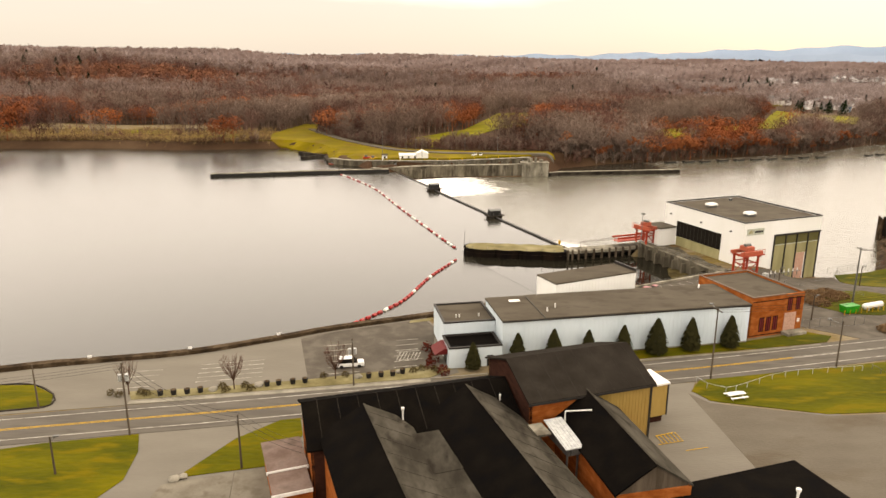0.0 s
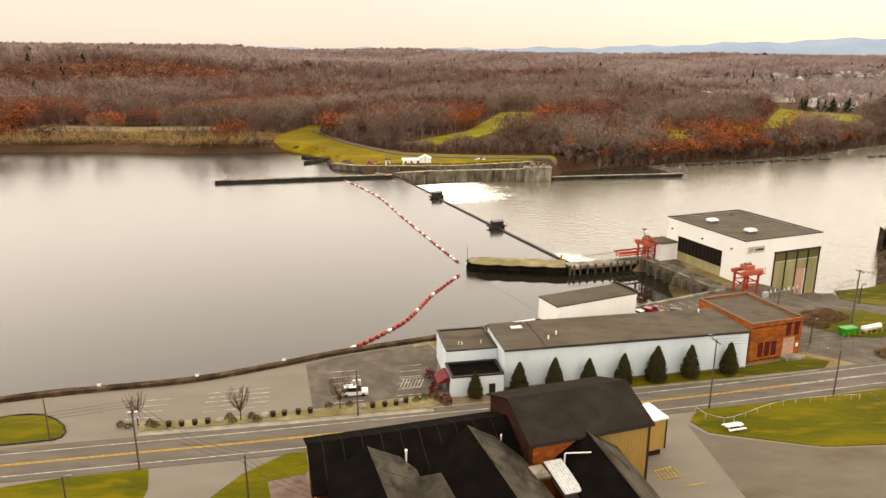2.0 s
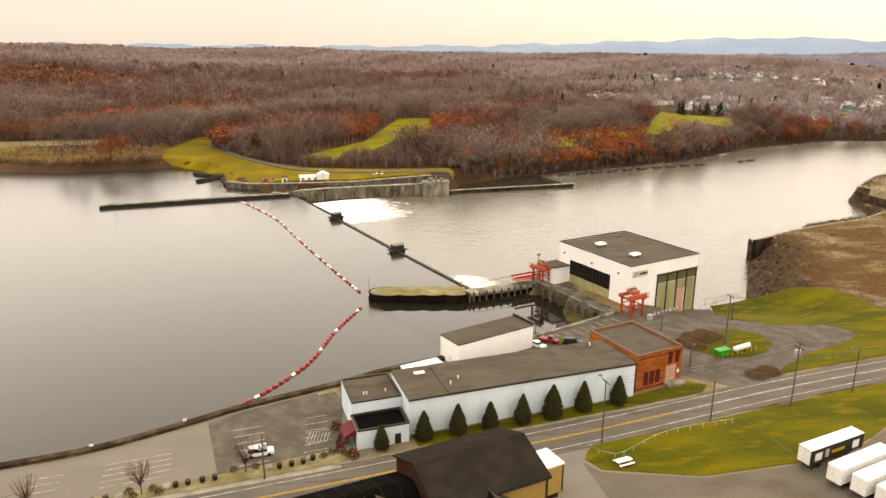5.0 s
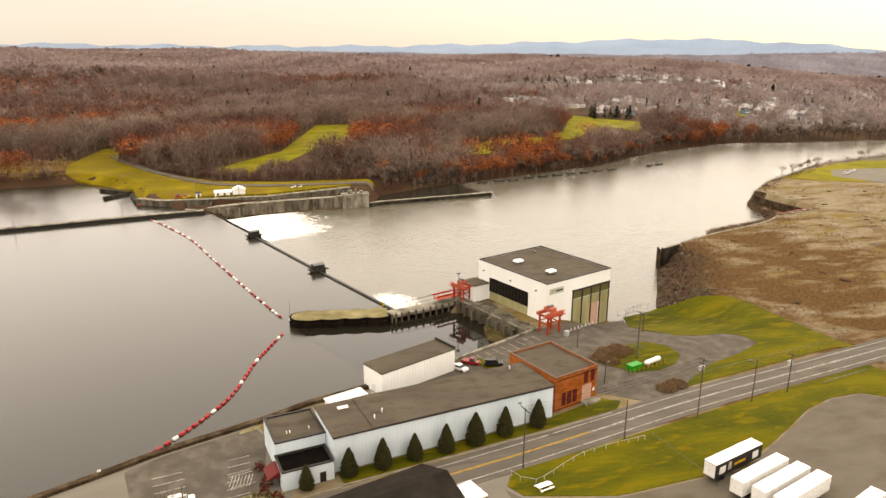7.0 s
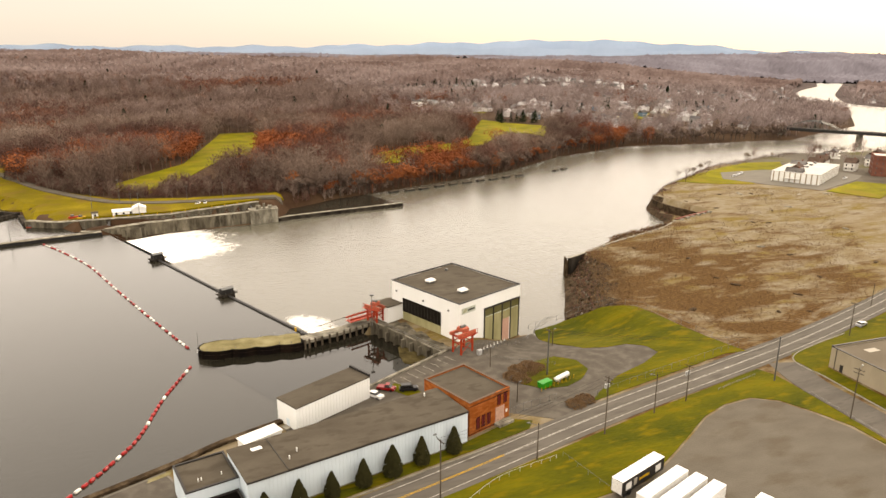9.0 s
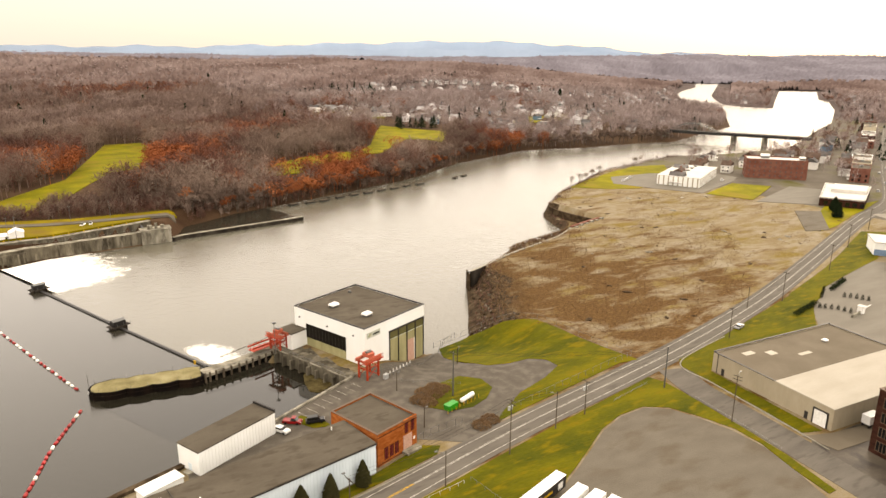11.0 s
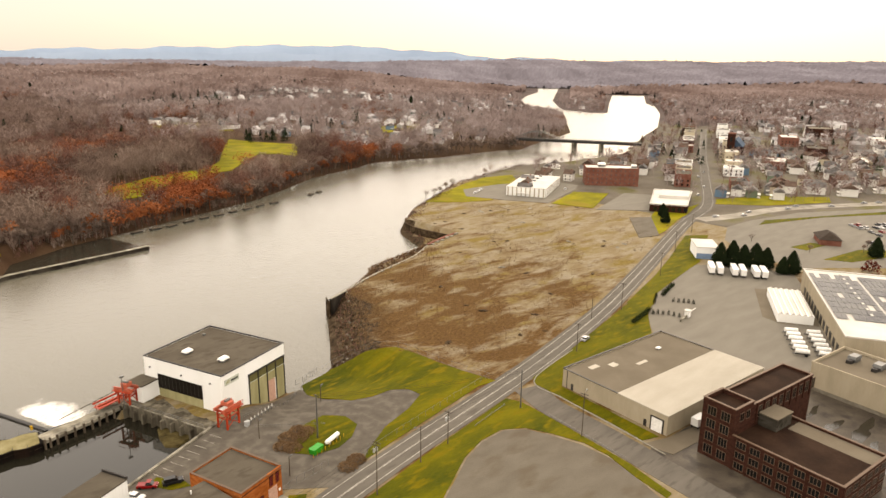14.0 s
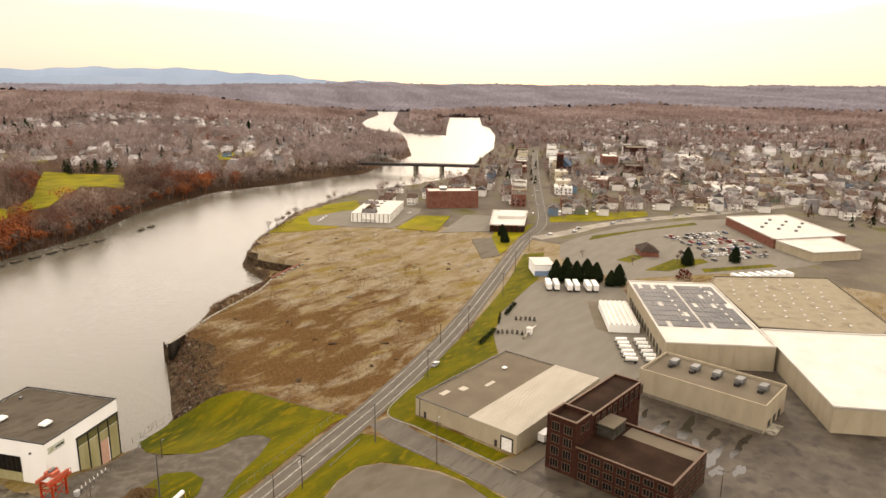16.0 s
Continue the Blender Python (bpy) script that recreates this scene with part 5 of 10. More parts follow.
# ---- lock and guide walls on the far side ----
def lock():
    t = tagged(new("wall_lock"), "stained pale concrete lock walls with a lower guide wall", "lock", kind="structure")
    part("river_wall", ribbon([(-33, 375.5), (-18, 380), (-3, 384.8), (51, 390.8)], 1.8, -1.8, -2.3, 8.5, level=0.0), M["concrete_stained"], t)
    part("river_cap", ribbon([(-33, 375.5), (-18, 380), (-3, 384.8), (51, 390.8)], 1.95, -1.95, -2.05, 0.25, level=0.0), M["concrete"], t)
    part("end_block", Geo().prism([(50.5, 388.4), (65.6, 388.6), (66, 396.5), (50.5, 395.5)], -10, -1.5), M["concrete"], t, "pale block with rust and algae streaks")
    part("block_cap", Geo().prism([(50.2, 388.1), (65.9, 388.3), (66.3, 396.8), (50.2, 395.8)], -1.5, -1.2), M["concrete"], t)
    part("abutment", Geo().prism([(-15, 378.2), (-3, 381.6), (-3, 384), (-15, 381)], -10, -3.4), M["concrete_stained"], t)
    for k in range(5):
        part("buttress", Geo().prism([(-13.5 + k * 2.3, 377.6 + k * 0.66), (-12.7 + k * 2.3, 377.9 + k * 0.66), (-12.7 + k * 2.3, 380 + k * 0.66), (-13.5 + k * 2.3, 379.7 + k * 0.66)], -10, -3.9), M["concrete_stained"], t)
    land_line = [(-60, 406.5), (-45, 397.2), (-34, 396), (9, 395.2), (39, 404.2), (58, 410.6)]
    part("land_wall", ribbon(land_line, 1.6, -1.6, -1.0, 9, level=0.0), M["concrete_stained"], t)
    part("land_cap", ribbon(land_line, 1.75, -1.75, -0.75, 0.25, level=0.0), M["concrete"], t)
    part("lower_wall", ribbon([(66, 389.6), (72, 392.5), (145, 401.8)], 1.2, -1.2, -6.9, 4, level=0.0), M["concrete_dark"], t)
    part("lower_cap", ribbon([(66, 389.6), (72, 392.5), (145, 401.8)], 1.35, -1.35, -6.75, 0.2, level=0.0), M["concrete"], t)
    part("upper_dock", ribbon([(-66, 430), (-61, 408), (-46, 399.5)], 1.2, -1.2, -2.4, 5, level=0.0), M["concrete_dark"], t)
    part("stub", ribbon([(-86, 450), (-68, 436), (-80, 424)], 1.0, -1.0, -2.4, 3, level=0.0), M["concrete_dark"], t)
    part("stairs", Geo().prism([(66, 390.5), (72, 392), (72, 393.6), (66, 392.4)], -9, -7.0, [(66, 390.5), (67.2, 390.8), (67.2, 392.6), (66, 392.4)]), M["concrete_dark"], t)
    for x, ya, yb in ((-21, 381, 395), (53, 395, 409)):
        part("gate", Geo().box(x - 0.5, x + 0.5, ya, yb, -9, -2.0), M["black_steel"], t, "dark steel lock gate")
    for k in range(11):
        x = -26 + k * 7.2
        y = float(np.interp(x, [-34, 9, 39, 58], [397.2, 396.4, 405.4, 411.6]))
        part("bollard", Geo().tube((x, y, -0.8), (x, y, 0.2), 0.25, 0.2, 8), M["yellow_paint"], t)
    for k in range(25):
        x = -3 + k * 2.2
        part("rail_post", Geo().box(x, x + 0.07, 386.2 + (x + 3) * 0.111, 386.3 + (x + 3) * 0.111, -2.1, -1.0), M["steel_grey"], t)
    part("top_rail", Geo().bar((-3, 386.25, -1.0), (50, 392.1, -1.0), 0.08, 0.08), M["steel_grey"], t)
    for x, y, w, d, h in ((54, 390, 2.6, 2.0, 2.2), (58, 391, 1.2, 1.2, 3.0), (61, 392.6, 2.0, 1.4, 1.4)):
        part("machine_box", Geo().box(x, x + w, y, y + d, -1.2, h - 1.2), M["concrete"], t)
    return t


lock()
water_sheet("water_slip", [(67, 391), (72, 393.5), (145, 403), (142, 424), (134, 449), (111, 440), (76, 425)], RIVER_Z + 0.05, M["water_still"], "calm dark water behind the lower guide wall")
water_sheet("water_lock", LOCK, -5.2, M["water_still"], "dark still water in the lock chamber")


def guide_wall():
    t = thing("guide_wall", "long dark timber guide wall with a pale cap in the headwater", "guide wall", pose(0, 0, 0))
    line = [(-114.5, 357), (-50, 370.2), (-24, 374.2)]
    part("wall_core", ribbon(line, 1.5, -1.5, -2.6, 5, level=0.0), M["black_steel"], t)
    part("cap", ribbon(line, 1.6, -1.6, -2.35, 0.25, level=0.0), M["concrete"], t)
    pts = curve_line(line, 3.0)
    for i, p in enumerate(offset_line(pts, -1.7)):
        part("fender_pile", Geo().box(p[0] - 0.2, p[0] + 0.2, p[1] - 0.2, p[1] + 0.2, -6, -2.5), M["black_steel"], t)
    for x, y in ((-108, 358.4), (-62, 367.8)):
        part("light_pole", Geo().tube((x, y, -2.4), (x, y, 6.0), 0.12, 0.08), M["black_steel"], t)
    return t


guide_wall()


def small_house(name, label, at, w, d, h, roof_h, wall="wall_white", roof="roof_flat", category="building", group=""):
    t = thing(name, label, category, at, group)
    part("wall", Geo().box(0, w, 0, d, -0.6, h), M[wall], t)
    r = part("roof", Geo().gable(0, w, 0, d, h + 0.004, h + roof_h, 0.35), M[roof], t)
    for k in range(max(1, int(w / 3))):
        x = (k + 0.5) * w / max(1, int(w / 3))
        part("window", Geo().box(x - 0.5, x + 0.5, -0.06, 0.05, h * 0.4, h * 0.8), M["dark_glass"], t)
    return t


LZ = -0.6
small_house("lock_house", "small white lock house with a white roof", pose(-19, 398.6, -0.9, 0, 0, 3), 10.5, 5, 2.7, 1.0, roof="wall_white")
small_house("lock_hall", "white gabled lock hall with two masts", pose(-2.6, 399.4, -0.9, 0, 0, 93), 6, 6.4, 3.6, 1.7, roof="wall_white")
small_house("lock_hut", "little white hut with a dark door by the lock", pose(-29, 398.8, -0.9, 0, 0, 5), 3.0, 3, 2.6, 0.8)
for x, y, h in ((-9.5, 398.2, 12), (-6, 398.2, 12), (-30, 420, 14), (-16, 426, 15), (40, 424, 10), (20, 426, 9)):
    t = thing("mast", "slim pale mast in the lock park", "mast", pose(x, y, land(x, y)), "masts by the lock")
    part("pole", Geo().tube((0, 0, -1.0), (0, 0, h), 0.16, 0.08), M["steel_grey"], t)
    part("head", Geo().box(-0.6, 0.6, -0.1, 0.1, h - 0.3, h), M["steel_grey"], t)
for k, (x, y, m) in enumerate(((-58, 404, "red_steel"), (-38, 402, "red_steel"), (-34, 399.5, "yellow_paint"), (25, 413, "white_paint"), (29, 413.6, "white_paint"))):
    t = thing("work_boat" if k == 0 else "lock_machine", "small bright machine standing by the lock", "machine", pose(x, y, land(x, y) + 0.45, 0, 0, 20 * k))
    part("body", Geo().prism([(-2.2, -0.8), (2.0, -0.8), (2.8, 0), (2.0, 0.8), (-2.2, 0.8)], 0, 0.9), M[m], t)
    part("cab", Geo().box(-1.2, 0.2, -0.6, 0.6, 0.9, 1.9), M["steel_grey"], t)


# ---- floating booms, moored floats ----
def buoy_mesh(name, mat, length=1.55, r=0.42):
    g = Geo()
    n = 10
    prof = [(-length / 2, 0.12), (-length / 2 + 0.06, r * 0.85), (-length / 2 + 0.22, r), (length / 2 - 0.22, r), (length / 2 - 0.06, r * 0.85), (length / 2, 0.12)]
    for x, q in prof:
        g.v += [(x, q * math.cos(i * math.tau / n), q * math.sin(i * math.tau / n)) for i in range(n)]
    for k in range(len(prof) - 1):
        g.f += [(k * n + i, k * n + (i + 1) % n, (k + 1) * n + (i + 1) % n, (k + 1) * n + i) for i in range(n)]
    g.f += [tuple(reversed(range(n))), tuple((len(prof) - 1) * n + i for i in range(n))]
    return g.mesh(name, mat)


M["buoy_red"] = plain("buoy_red", (0.50, 0.03, 0.025), 0.45, var=0.25)
M["buoy_white"] = plain("buoy_white", (0.75, 0.73, 0.68), 0.45)
red_mesh, white_mesh = buoy_mesh("buoy", M["buoy_red"]), buoy_mesh("buoy", M["buoy_white"])


def boom(line, gap, pattern, group):
    pts = curve_line(line, 0.5)
    acc, i = 0.0, 0
    cable = Geo()
    for a, b in zip(pts, pts[1:]):
        cable.bar((*a, POND_Z + 0.05), (*b, POND_Z + 0.05), 0.06, 0.06)
        acc += math.dist(a, b)
        if acc >= gap:
            acc = 0
            is_red = pattern[i % len(pattern)] == "r"
            ob = new("buoy", red_mesh if is_red else white_mesh)
            turn = math.degrees(math.atan2(b[1] - a[1], b[0] - a[0]))
            ob.matrix_basis = pose(*b, POND_Z + 0.14, random.uniform(0, 360), random.uniform(-4, 4), turn + random.uniform(-9, 9))
            tagged(ob, "red plastic float of a safety boom" if is_red else "white plastic float of a safety boom", "buoy", group)
            i += 1
    solid("boom_cable", cable, M["black_steel"], "dark cable of the safety boom on the water", "cable")


boom([(-26, 138.6), (-20.1, 145.2), (-14.6, 152.3), (-8.4, 162.5), (-2.6, 179.7), (2.3, 190.9), (6.0, 198.8)], 1.95, "rrrwrrrrrwrrr", "floats of the near boom")
boom([(6.7, 210.7), (-3.3, 241.5), (-15.9, 282.1), (-26.6, 317.5), (-38.3, 344.2), (-49.1, 365.1)], 2.7, "rwwrrwrwrrwwrw", "floats of the far boom")


def moored_float(at):
    t = thing("moored_float", "dark flat work float with a grey deck moored off the bank", "float", at, "row of moored floats")
    part("hull", Geo().prism([(-3.2, -1.6), (3.2, -1.6), (3.2, 1.6), (-3.2, 1.6)], -0.6, 0.9, [(-3.5, -1.7), (3.5, -1.7), (3.5, 1.7), (-3.5, 1.7)]), M["black_steel"], t)
    part("deck", Geo().box(-3.4, 3.4, -1.6, 1.6, 0.904, 1.05), M["wood_grey"], t)
    for x in (-3, 3):
        part("bitt", Geo().tube((x, 0, 1.05), (x, 0, 1.7), 0.15), M["black_steel"], t)
    return t


first = None
for x, y, a in ((154.6, 445.6, 20), (166.9, 446.5, 14), (178.1, 448, 22), (191.8, 452.9, 17), (204.5, 456.3, 21), (216.4, 458.2, 13), (229.2, 462.1, 24), (241.3, 464.2, 18), (254.5, 468.5, 26), (267.4, 470.7, 15), (307, 481, 40), (317.8, 485, 30)):
    at = pose(x, y, RIVER_Z, 0, 0, a)
    first = copy_thing(first, at) if first else moored_float(at)

# ---- beside the road: the long white building and its neighbours ----
def long_building():
    w, d, h = 49.6, 12.9, 7.6
    t = thing("long_building", "long low pale blue-white steel building with a flat grey roof", "building", pose(11.2, 116.8, 0, 0, 0, 9.6))
    walls(t, w, d, -0.5, h, ("wall_blue_white",) * 4)
    ribs(t, w - 1, 0.2, h - 0.1, "wall_blue_white", 0.8, 0, "y", 0.5)
    part("roof", Geo().box(-0.15, 7.9, -0.15, d + 0.15, h + 0.004, h + 0.28), M["roof_flat"], t)
    part("roof", Geo().box(8.0, w + 0.1, -0.15, d + 0.15, h + 0.004, h + 0.36), M["roof_flat"], t)
    part("gutter", Geo().box(-0.2, w + 0.12, -0.32, -0.16, h - 0.05, h + 0.2), M["trim_dark"], t)
    part("seam", Geo().box(7.9, 8.0, 0, d, h + 0.004, h + 0.40), M["trim_dark"], t)
    part("roof_patch", Geo().box(4.0, 6.2, d - 3.2, d - 2.0, h + 0.284, h + 0.31), M["white_paint"], t, "white roof patch")
    for x, y in ((9.4, 3.2), (11.6, 5.0), (45, 11)):
        part("roof_pipe", Geo().tube((x, y, h + 0.3), (x, y, h + 1.1), 0.16, n=8), M["white_paint"], t)
    part("plinth", Geo().box(0.1, w - 0.1, -0.08, 0, -0.3, 0.35), M["concrete"], t)
    return t


long_building()


def annexe(name, label, at, w, d, h, roof, extra):
    t = thing(name, label, "building", at)
    walls(t, w, d, -0.5, h, ("wall_blue_white",) * 4)
    flat_roof(t, w, d, h, roof, "trim_dark", 0.3)
    extra(t, w, d, h)
    return t


def upper_extra(t, w, d, h):
    for x in (3, 3.6, 7.4):
        part("roof_pipe", Geo().tube((x, 3, h), (x, 3, h + 0.6), 0.12), M["white_paint"], t)


def porch_extra(t, w, d, h):
    part("door", Geo().box(7.0, 8.2, -0.06, 0.1, -0.2, 2.1), M["trim_dark"], t, "dark steel door")
    part("awning", Geo().prism([(-2.4, 1.2), (0, 1.2), (0, 5.4), (-2.4, 5.4)], 2.3, 3.4, [(-0.6, 1.2), (0, 1.2), (0, 5.4), (-0.6, 5.4)]), M["red_dark"], t, "dark red awning")
    part("entrance", Geo().box(-0.12, 0.05, 2.0, 4.6, -0.2, 2.2), M["dark_glass"], t)


M["trim_brown"] = plain("trim_brown", (0.20, 0.13, 0.09), 0.7)
M["red_dark"] = plain("red_dark", (0.20, 0.022, 0.02), 0.7)
annexe("office_block", "two-storey pale blue-white office block with a flat roof", pose(0.5, 120.2, 0, 0, 0, 9.6), 9.9, 10.6, 6.0, "roof_flat", upper_extra)
annexe("porch_block", "low white porch block with a dark roof and red awning", pose(1.3, 113.6, 0, 0, 0, 9.6), 9.8, 6.3, 3.7, "roof_dark", porch_extra)


def brick_building():
    w, d, h = 12.9, 16.2, 8.4
    t = thing("brick_building", "orange-red brick industrial building with a flat dark roof", "building", pose(61.5, 127.0, 0, 0, 0, 17.5))
    walls(t, w, d, -0.5, h, ("brick_red",) * 4)
    part("roof", Geo().box(0.35, w - 0.35, 0.35, d - 0.35, h - 0.8, h - 0.35), M["roof_flat"], t)
    part("coping", Geo().box(-0.08, 8.2, -0.08, 0.4, h + 0.004, h + 0.14).box(8.2, w + 0.08, -0.08, 0.4, h - 0.35, h - 0.2).box(-0.08, 0.4, 0.4, d, h + 0.004, h + 0.14)
         .box(w - 0.4, w + 0.08, 0.4, d, h + 0.004, h + 0.14).box(0.4, w - 0.4, d - 0.4, d + 0.08, h + 0.004, h + 0.14), M["trim_brown"], t)
    for x in (2.2, 3.9, 5.6):
        window(t, x, x + 0.95, 1.2, 4.0, 0, "brick_dark", "red_dark", 1)
    for x in (8.9, 11.0):
        window(t, x, x + 0.9, 5.0, 7.6, 0, "brick_dark", "red_dark", 1)
    part("roller_door", Geo().box(8.3, 11.2, -0.08, 0.1, 0.7, 4.4), M["pink_door"], t, "faded pink roller door")
    part("dock", Geo().box(7.9, 12.6, -2.0, -0.02, -0.4, 0.65), M["concrete"], t, "concrete loading dock")
    part("sign_plate", Geo().box(11.7, 12.3, -0.08, 0, 2.2, 2.9), M["white_paint"], t)
    for y in (4, 9):
        window(t, y, y + 1.2, 4.6, 6.8, w, "brick_dark", "dark_glass", 1, "x")
    # the rows of brick that stand proud round the wall
    for z in (0.3, h - 1.0):
        part("string_course", Geo().box(-0.05, w + 0.05, -0.07, 0, z, z + 0.17), M["brick_dark"], t)
    return t


brick_building()


def white_shed():
    w, d, h = 22.3, 7.6, 5.7
    t = thing("white_shed", "plain white steel shed with flat grey roof by water", "shed", pose(25.8, 144.4, 0, 0, 0, 24))
    walls(t, w, d, -0.5, h, ("wall_white",) * 4)
    part("roof", Geo().box(-0.1, w + 0.1, -0.1, d + 0.1, h + 0.004, h + 0.3), M["roof_flat"], t)
    part("upstand", Geo().box(w - 0.2, w + 0.2, -0.1, d + 0.1, h + 0.304, h + 0.9), M["trim_dark"], t)
    part("door", Geo().box(-0.06, 0.1, 2.8, 4.0, -0.2, 2.1), M["wall_blue_white"], t)
    part("step", Geo().box(-1.4, -0.02, 2.4, 4.4, -0.4, 0.25), M["concrete"], t)
    ribs(t, w - 1, 0.0, h - 0.1, "wall_white", 0.9, 0, "y", 0.5)
    return t


white_shed()
t = thing("white_tank_roof", "low white roof of a lean-to behind the long building", "shed", pose(13.5, 139.5, 0, 0, 0, 20))
part("wall", Geo().box(0, 9, 0, 3.4, -0.4, 2.2), M["wall_white"], t)
part("roof", Geo().box(-0.2, 9.2, -0.2, 3.6, 2.204, 2.5), M["white_paint"], t)

# ---- the old factory south of the road ----
FA = 17.0


def factory_roof(parent, x0, x1, y0, y1, z0, z1, mats, along="x", over=0.3, seams=(2.6, 2.6)):
    """Two roof slopes of slabs with thickness; along: the way of the ridge; mats: the lower-side and upper-side slope."""
    th = 0.25
    for side, mat, gap in zip((0, 1), mats, seams):
        g = Geo()
        if along == "x":
            ym = (y0 + y1) / 2
            ye = (y0 - over) if side == 0 else (y1 + over)
            zo = z0 - over * (z1 - z0) / abs(ym - y0)
            q = [(x0, ye, zo), (x1, ye, zo), (x1, ym, z1), (x0, ym, z1)]
        else:
            xm = (x0 + x1) / 2
            xe = (x0 - over) if side == 0 else (x1 + over)
            zo = z0 - over * (z1 - z0) / abs(xm - x0)
            q = [(xe, y0, zo), (xe, y1, zo), (xm, y1, z1), (xm, y0, z1)]
        if (Vector(q[1]) - Vector(q[0])).cross(Vector(q[3]) - Vector(q[0])).z < 0:
            q = q[::-1]
        low = [(a, b, c - th) for a, b, c in q]
        g.face(q).face(low[::-1])
        for i in range(4):
            j = (i + 1) % 4
            g.face([low[i], low[j], q[j], q[i]])
        slope = part("roof_slope", g, M[mat], parent)
        # seams of the roofing felt
        n = 0
        s = Geo()
        a, b, c, d = [Vector(p) for p in q]
        span = (b - a).length
        k = 2.0 if gap else span
        while k < span - 0.5:
            u = k / span
            s.bar(tuple(a.lerp(b, u) + Vector((0, 0, 0.015))), tuple(d.lerp(c, u) + Vector((0, 0, 0.015))), 0.05, 0.03)
            k += gap
        if s.v:
            part("felt_seam", s, M["felt_seam"], slope)


def gable_wall(parent, along, at, a0, a1, z0, ze, zr, mat, thick=0.3, name="gable_wall"):
    """A wall with a pointed top."""
    am = (a0 + a1) / 2
    pts = [(a0, z0), (a1, z0), (a1, ze), (am, zr), (a0, ze)]
    k0, k1 = at, at + thick
    g = Geo()
    def p3(p, k):
        return (k, p[0], p[1]) if along == "x" else (p[0], k, p[1])
    f0, f1 = [p3(p, k0) for p in pts], [p3(p, k1) for p in pts]
    g.face(f0).face(f1[::-1])
    for i in range(5):
        j = (i + 1) % 5
        g.face([f1[i], f1[j], f0[j], f0[i]])
    return part(name, g, M[mat], parent)


def barn():
    t = thing("factory_barn", "tall yellow corrugated factory hall with a black felt roof", "factory", pose(10.6, 79.3, 0, 0, 0, FA))
    w, d, ze, zr = 18.4, 14.8, 11.2, 14.1
    part("wall", Geo().box(0.2, 7.0, 0.25, 0.6, -0.2, ze - 0.15), M["brick_red"], t, "orange brick wall")
    part("wall", Geo().box(7.0, 8.6, 0.25, 0.6, -0.2, ze - 0.15), M["wall_white"], t)
    part("wall", Geo().box(8.6, w - 0.2, 0.25, 0.6, -0.2, ze - 0.15), M["wall_yellow"], t, "yellow corrugated wall")
    ribs(t, w - 9, 0, ze - 0.3, "wall_yellow", 0.5, 0.25, "y", 8.7)
    part("wall", Geo().box(0.2, w - 0.2, d - 0.5, d - 0.15, -0.2, ze - 0.15), M["wall_yellow"], t)
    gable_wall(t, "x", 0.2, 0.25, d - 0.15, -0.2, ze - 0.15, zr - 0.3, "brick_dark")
    gable_wall(t, "x", w - 0.5, 0.25, d - 0.15, -0.2, ze - 0.15, zr - 0.3, "wall_yellow")
    factory_roof(t, -0.25, w + 0.25, 0, d, ze, zr, ("roof_worn", "roof_worn"))
    part("corner_trim", Geo().box(w - 0.35, w - 0.05, 0.1, 0.4, -0.2, ze), M["trim_dark"], t)
    part("eave_board", Geo().box(-0.25, w + 0.25, -0.36, -0.24, ze - 0.5, ze - 0.2), M["trim_dark"], t)
    return t


barn()


def long_hall():
    t = thing("factory_hall", "long black-roofed factory hall beside the road", "factory", pose(-16.6, 73.6, 0, 0, 0, FA - 2))
    w, d, ze, zr = 27.5, 13.2, 8.2, 11.1
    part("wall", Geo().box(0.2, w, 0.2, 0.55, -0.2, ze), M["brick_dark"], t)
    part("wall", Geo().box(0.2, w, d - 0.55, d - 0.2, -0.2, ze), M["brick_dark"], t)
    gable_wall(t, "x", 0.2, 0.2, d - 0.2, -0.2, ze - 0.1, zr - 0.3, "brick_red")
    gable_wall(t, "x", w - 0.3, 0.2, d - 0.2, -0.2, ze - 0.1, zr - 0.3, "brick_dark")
    factory_roof(t, -0.3, w, 0, d, ze, zr, ("roof_dark", "roof_dark"))
    part("roof_vent", Geo().tube((12.0, 2.2, 8.6), (12.0, 2.2, 10.5), 0.11, n=8).tube((12.0, 2.2, 10.5), (12.0, 2.2, 10.8), 0.20, n=8), M["white_paint"], t)
    part("roof_vent", Geo().tube((25.4, 3.0, 8.6), (25.4, 3.0, 10.2), 0.07, n=8).tube((25.4, 3.0, 10.2), (25.4, 3.0, 10.4), 0.13, n=8), M["white_paint"], t)
    return t


long_hall()


def wing(name, label, at, half, length, ze, zr, mats, gable, end="brick_red"):
    """A wing whose ridge runs along its own -y."""
    t = thing(name, label, "factory", at)
    for x in (-half + 0.1, half - 0.4):
        part("wall", Geo().box(x, x + 0.3, -length + 0.2, 0, -0.2, ze), M[end], t)
    gable_wall(t, "y", -length + 0.2, -half + 0.1, half - 0.1, -0.2, ze - 0.1, zr - 0.3, gable)
    part("base_wall", Geo().box(-half + 0.05, half - 0.05, -length + 0.02, -length + 0.2, -0.2, ze - 0.25), M[end], t, "orange brick base")
    factory_roof(t, -half, half, -length, 0, ze, zr, mats, "y", 0.2, (0, 3.2 if half > 5 else 0))
    part("ridge_cap", Geo().bar((0, -length, zr + 0.03), (0, 0, zr + 0.03), 0.22, 0.06), M["roof_faded"], t)
    return t


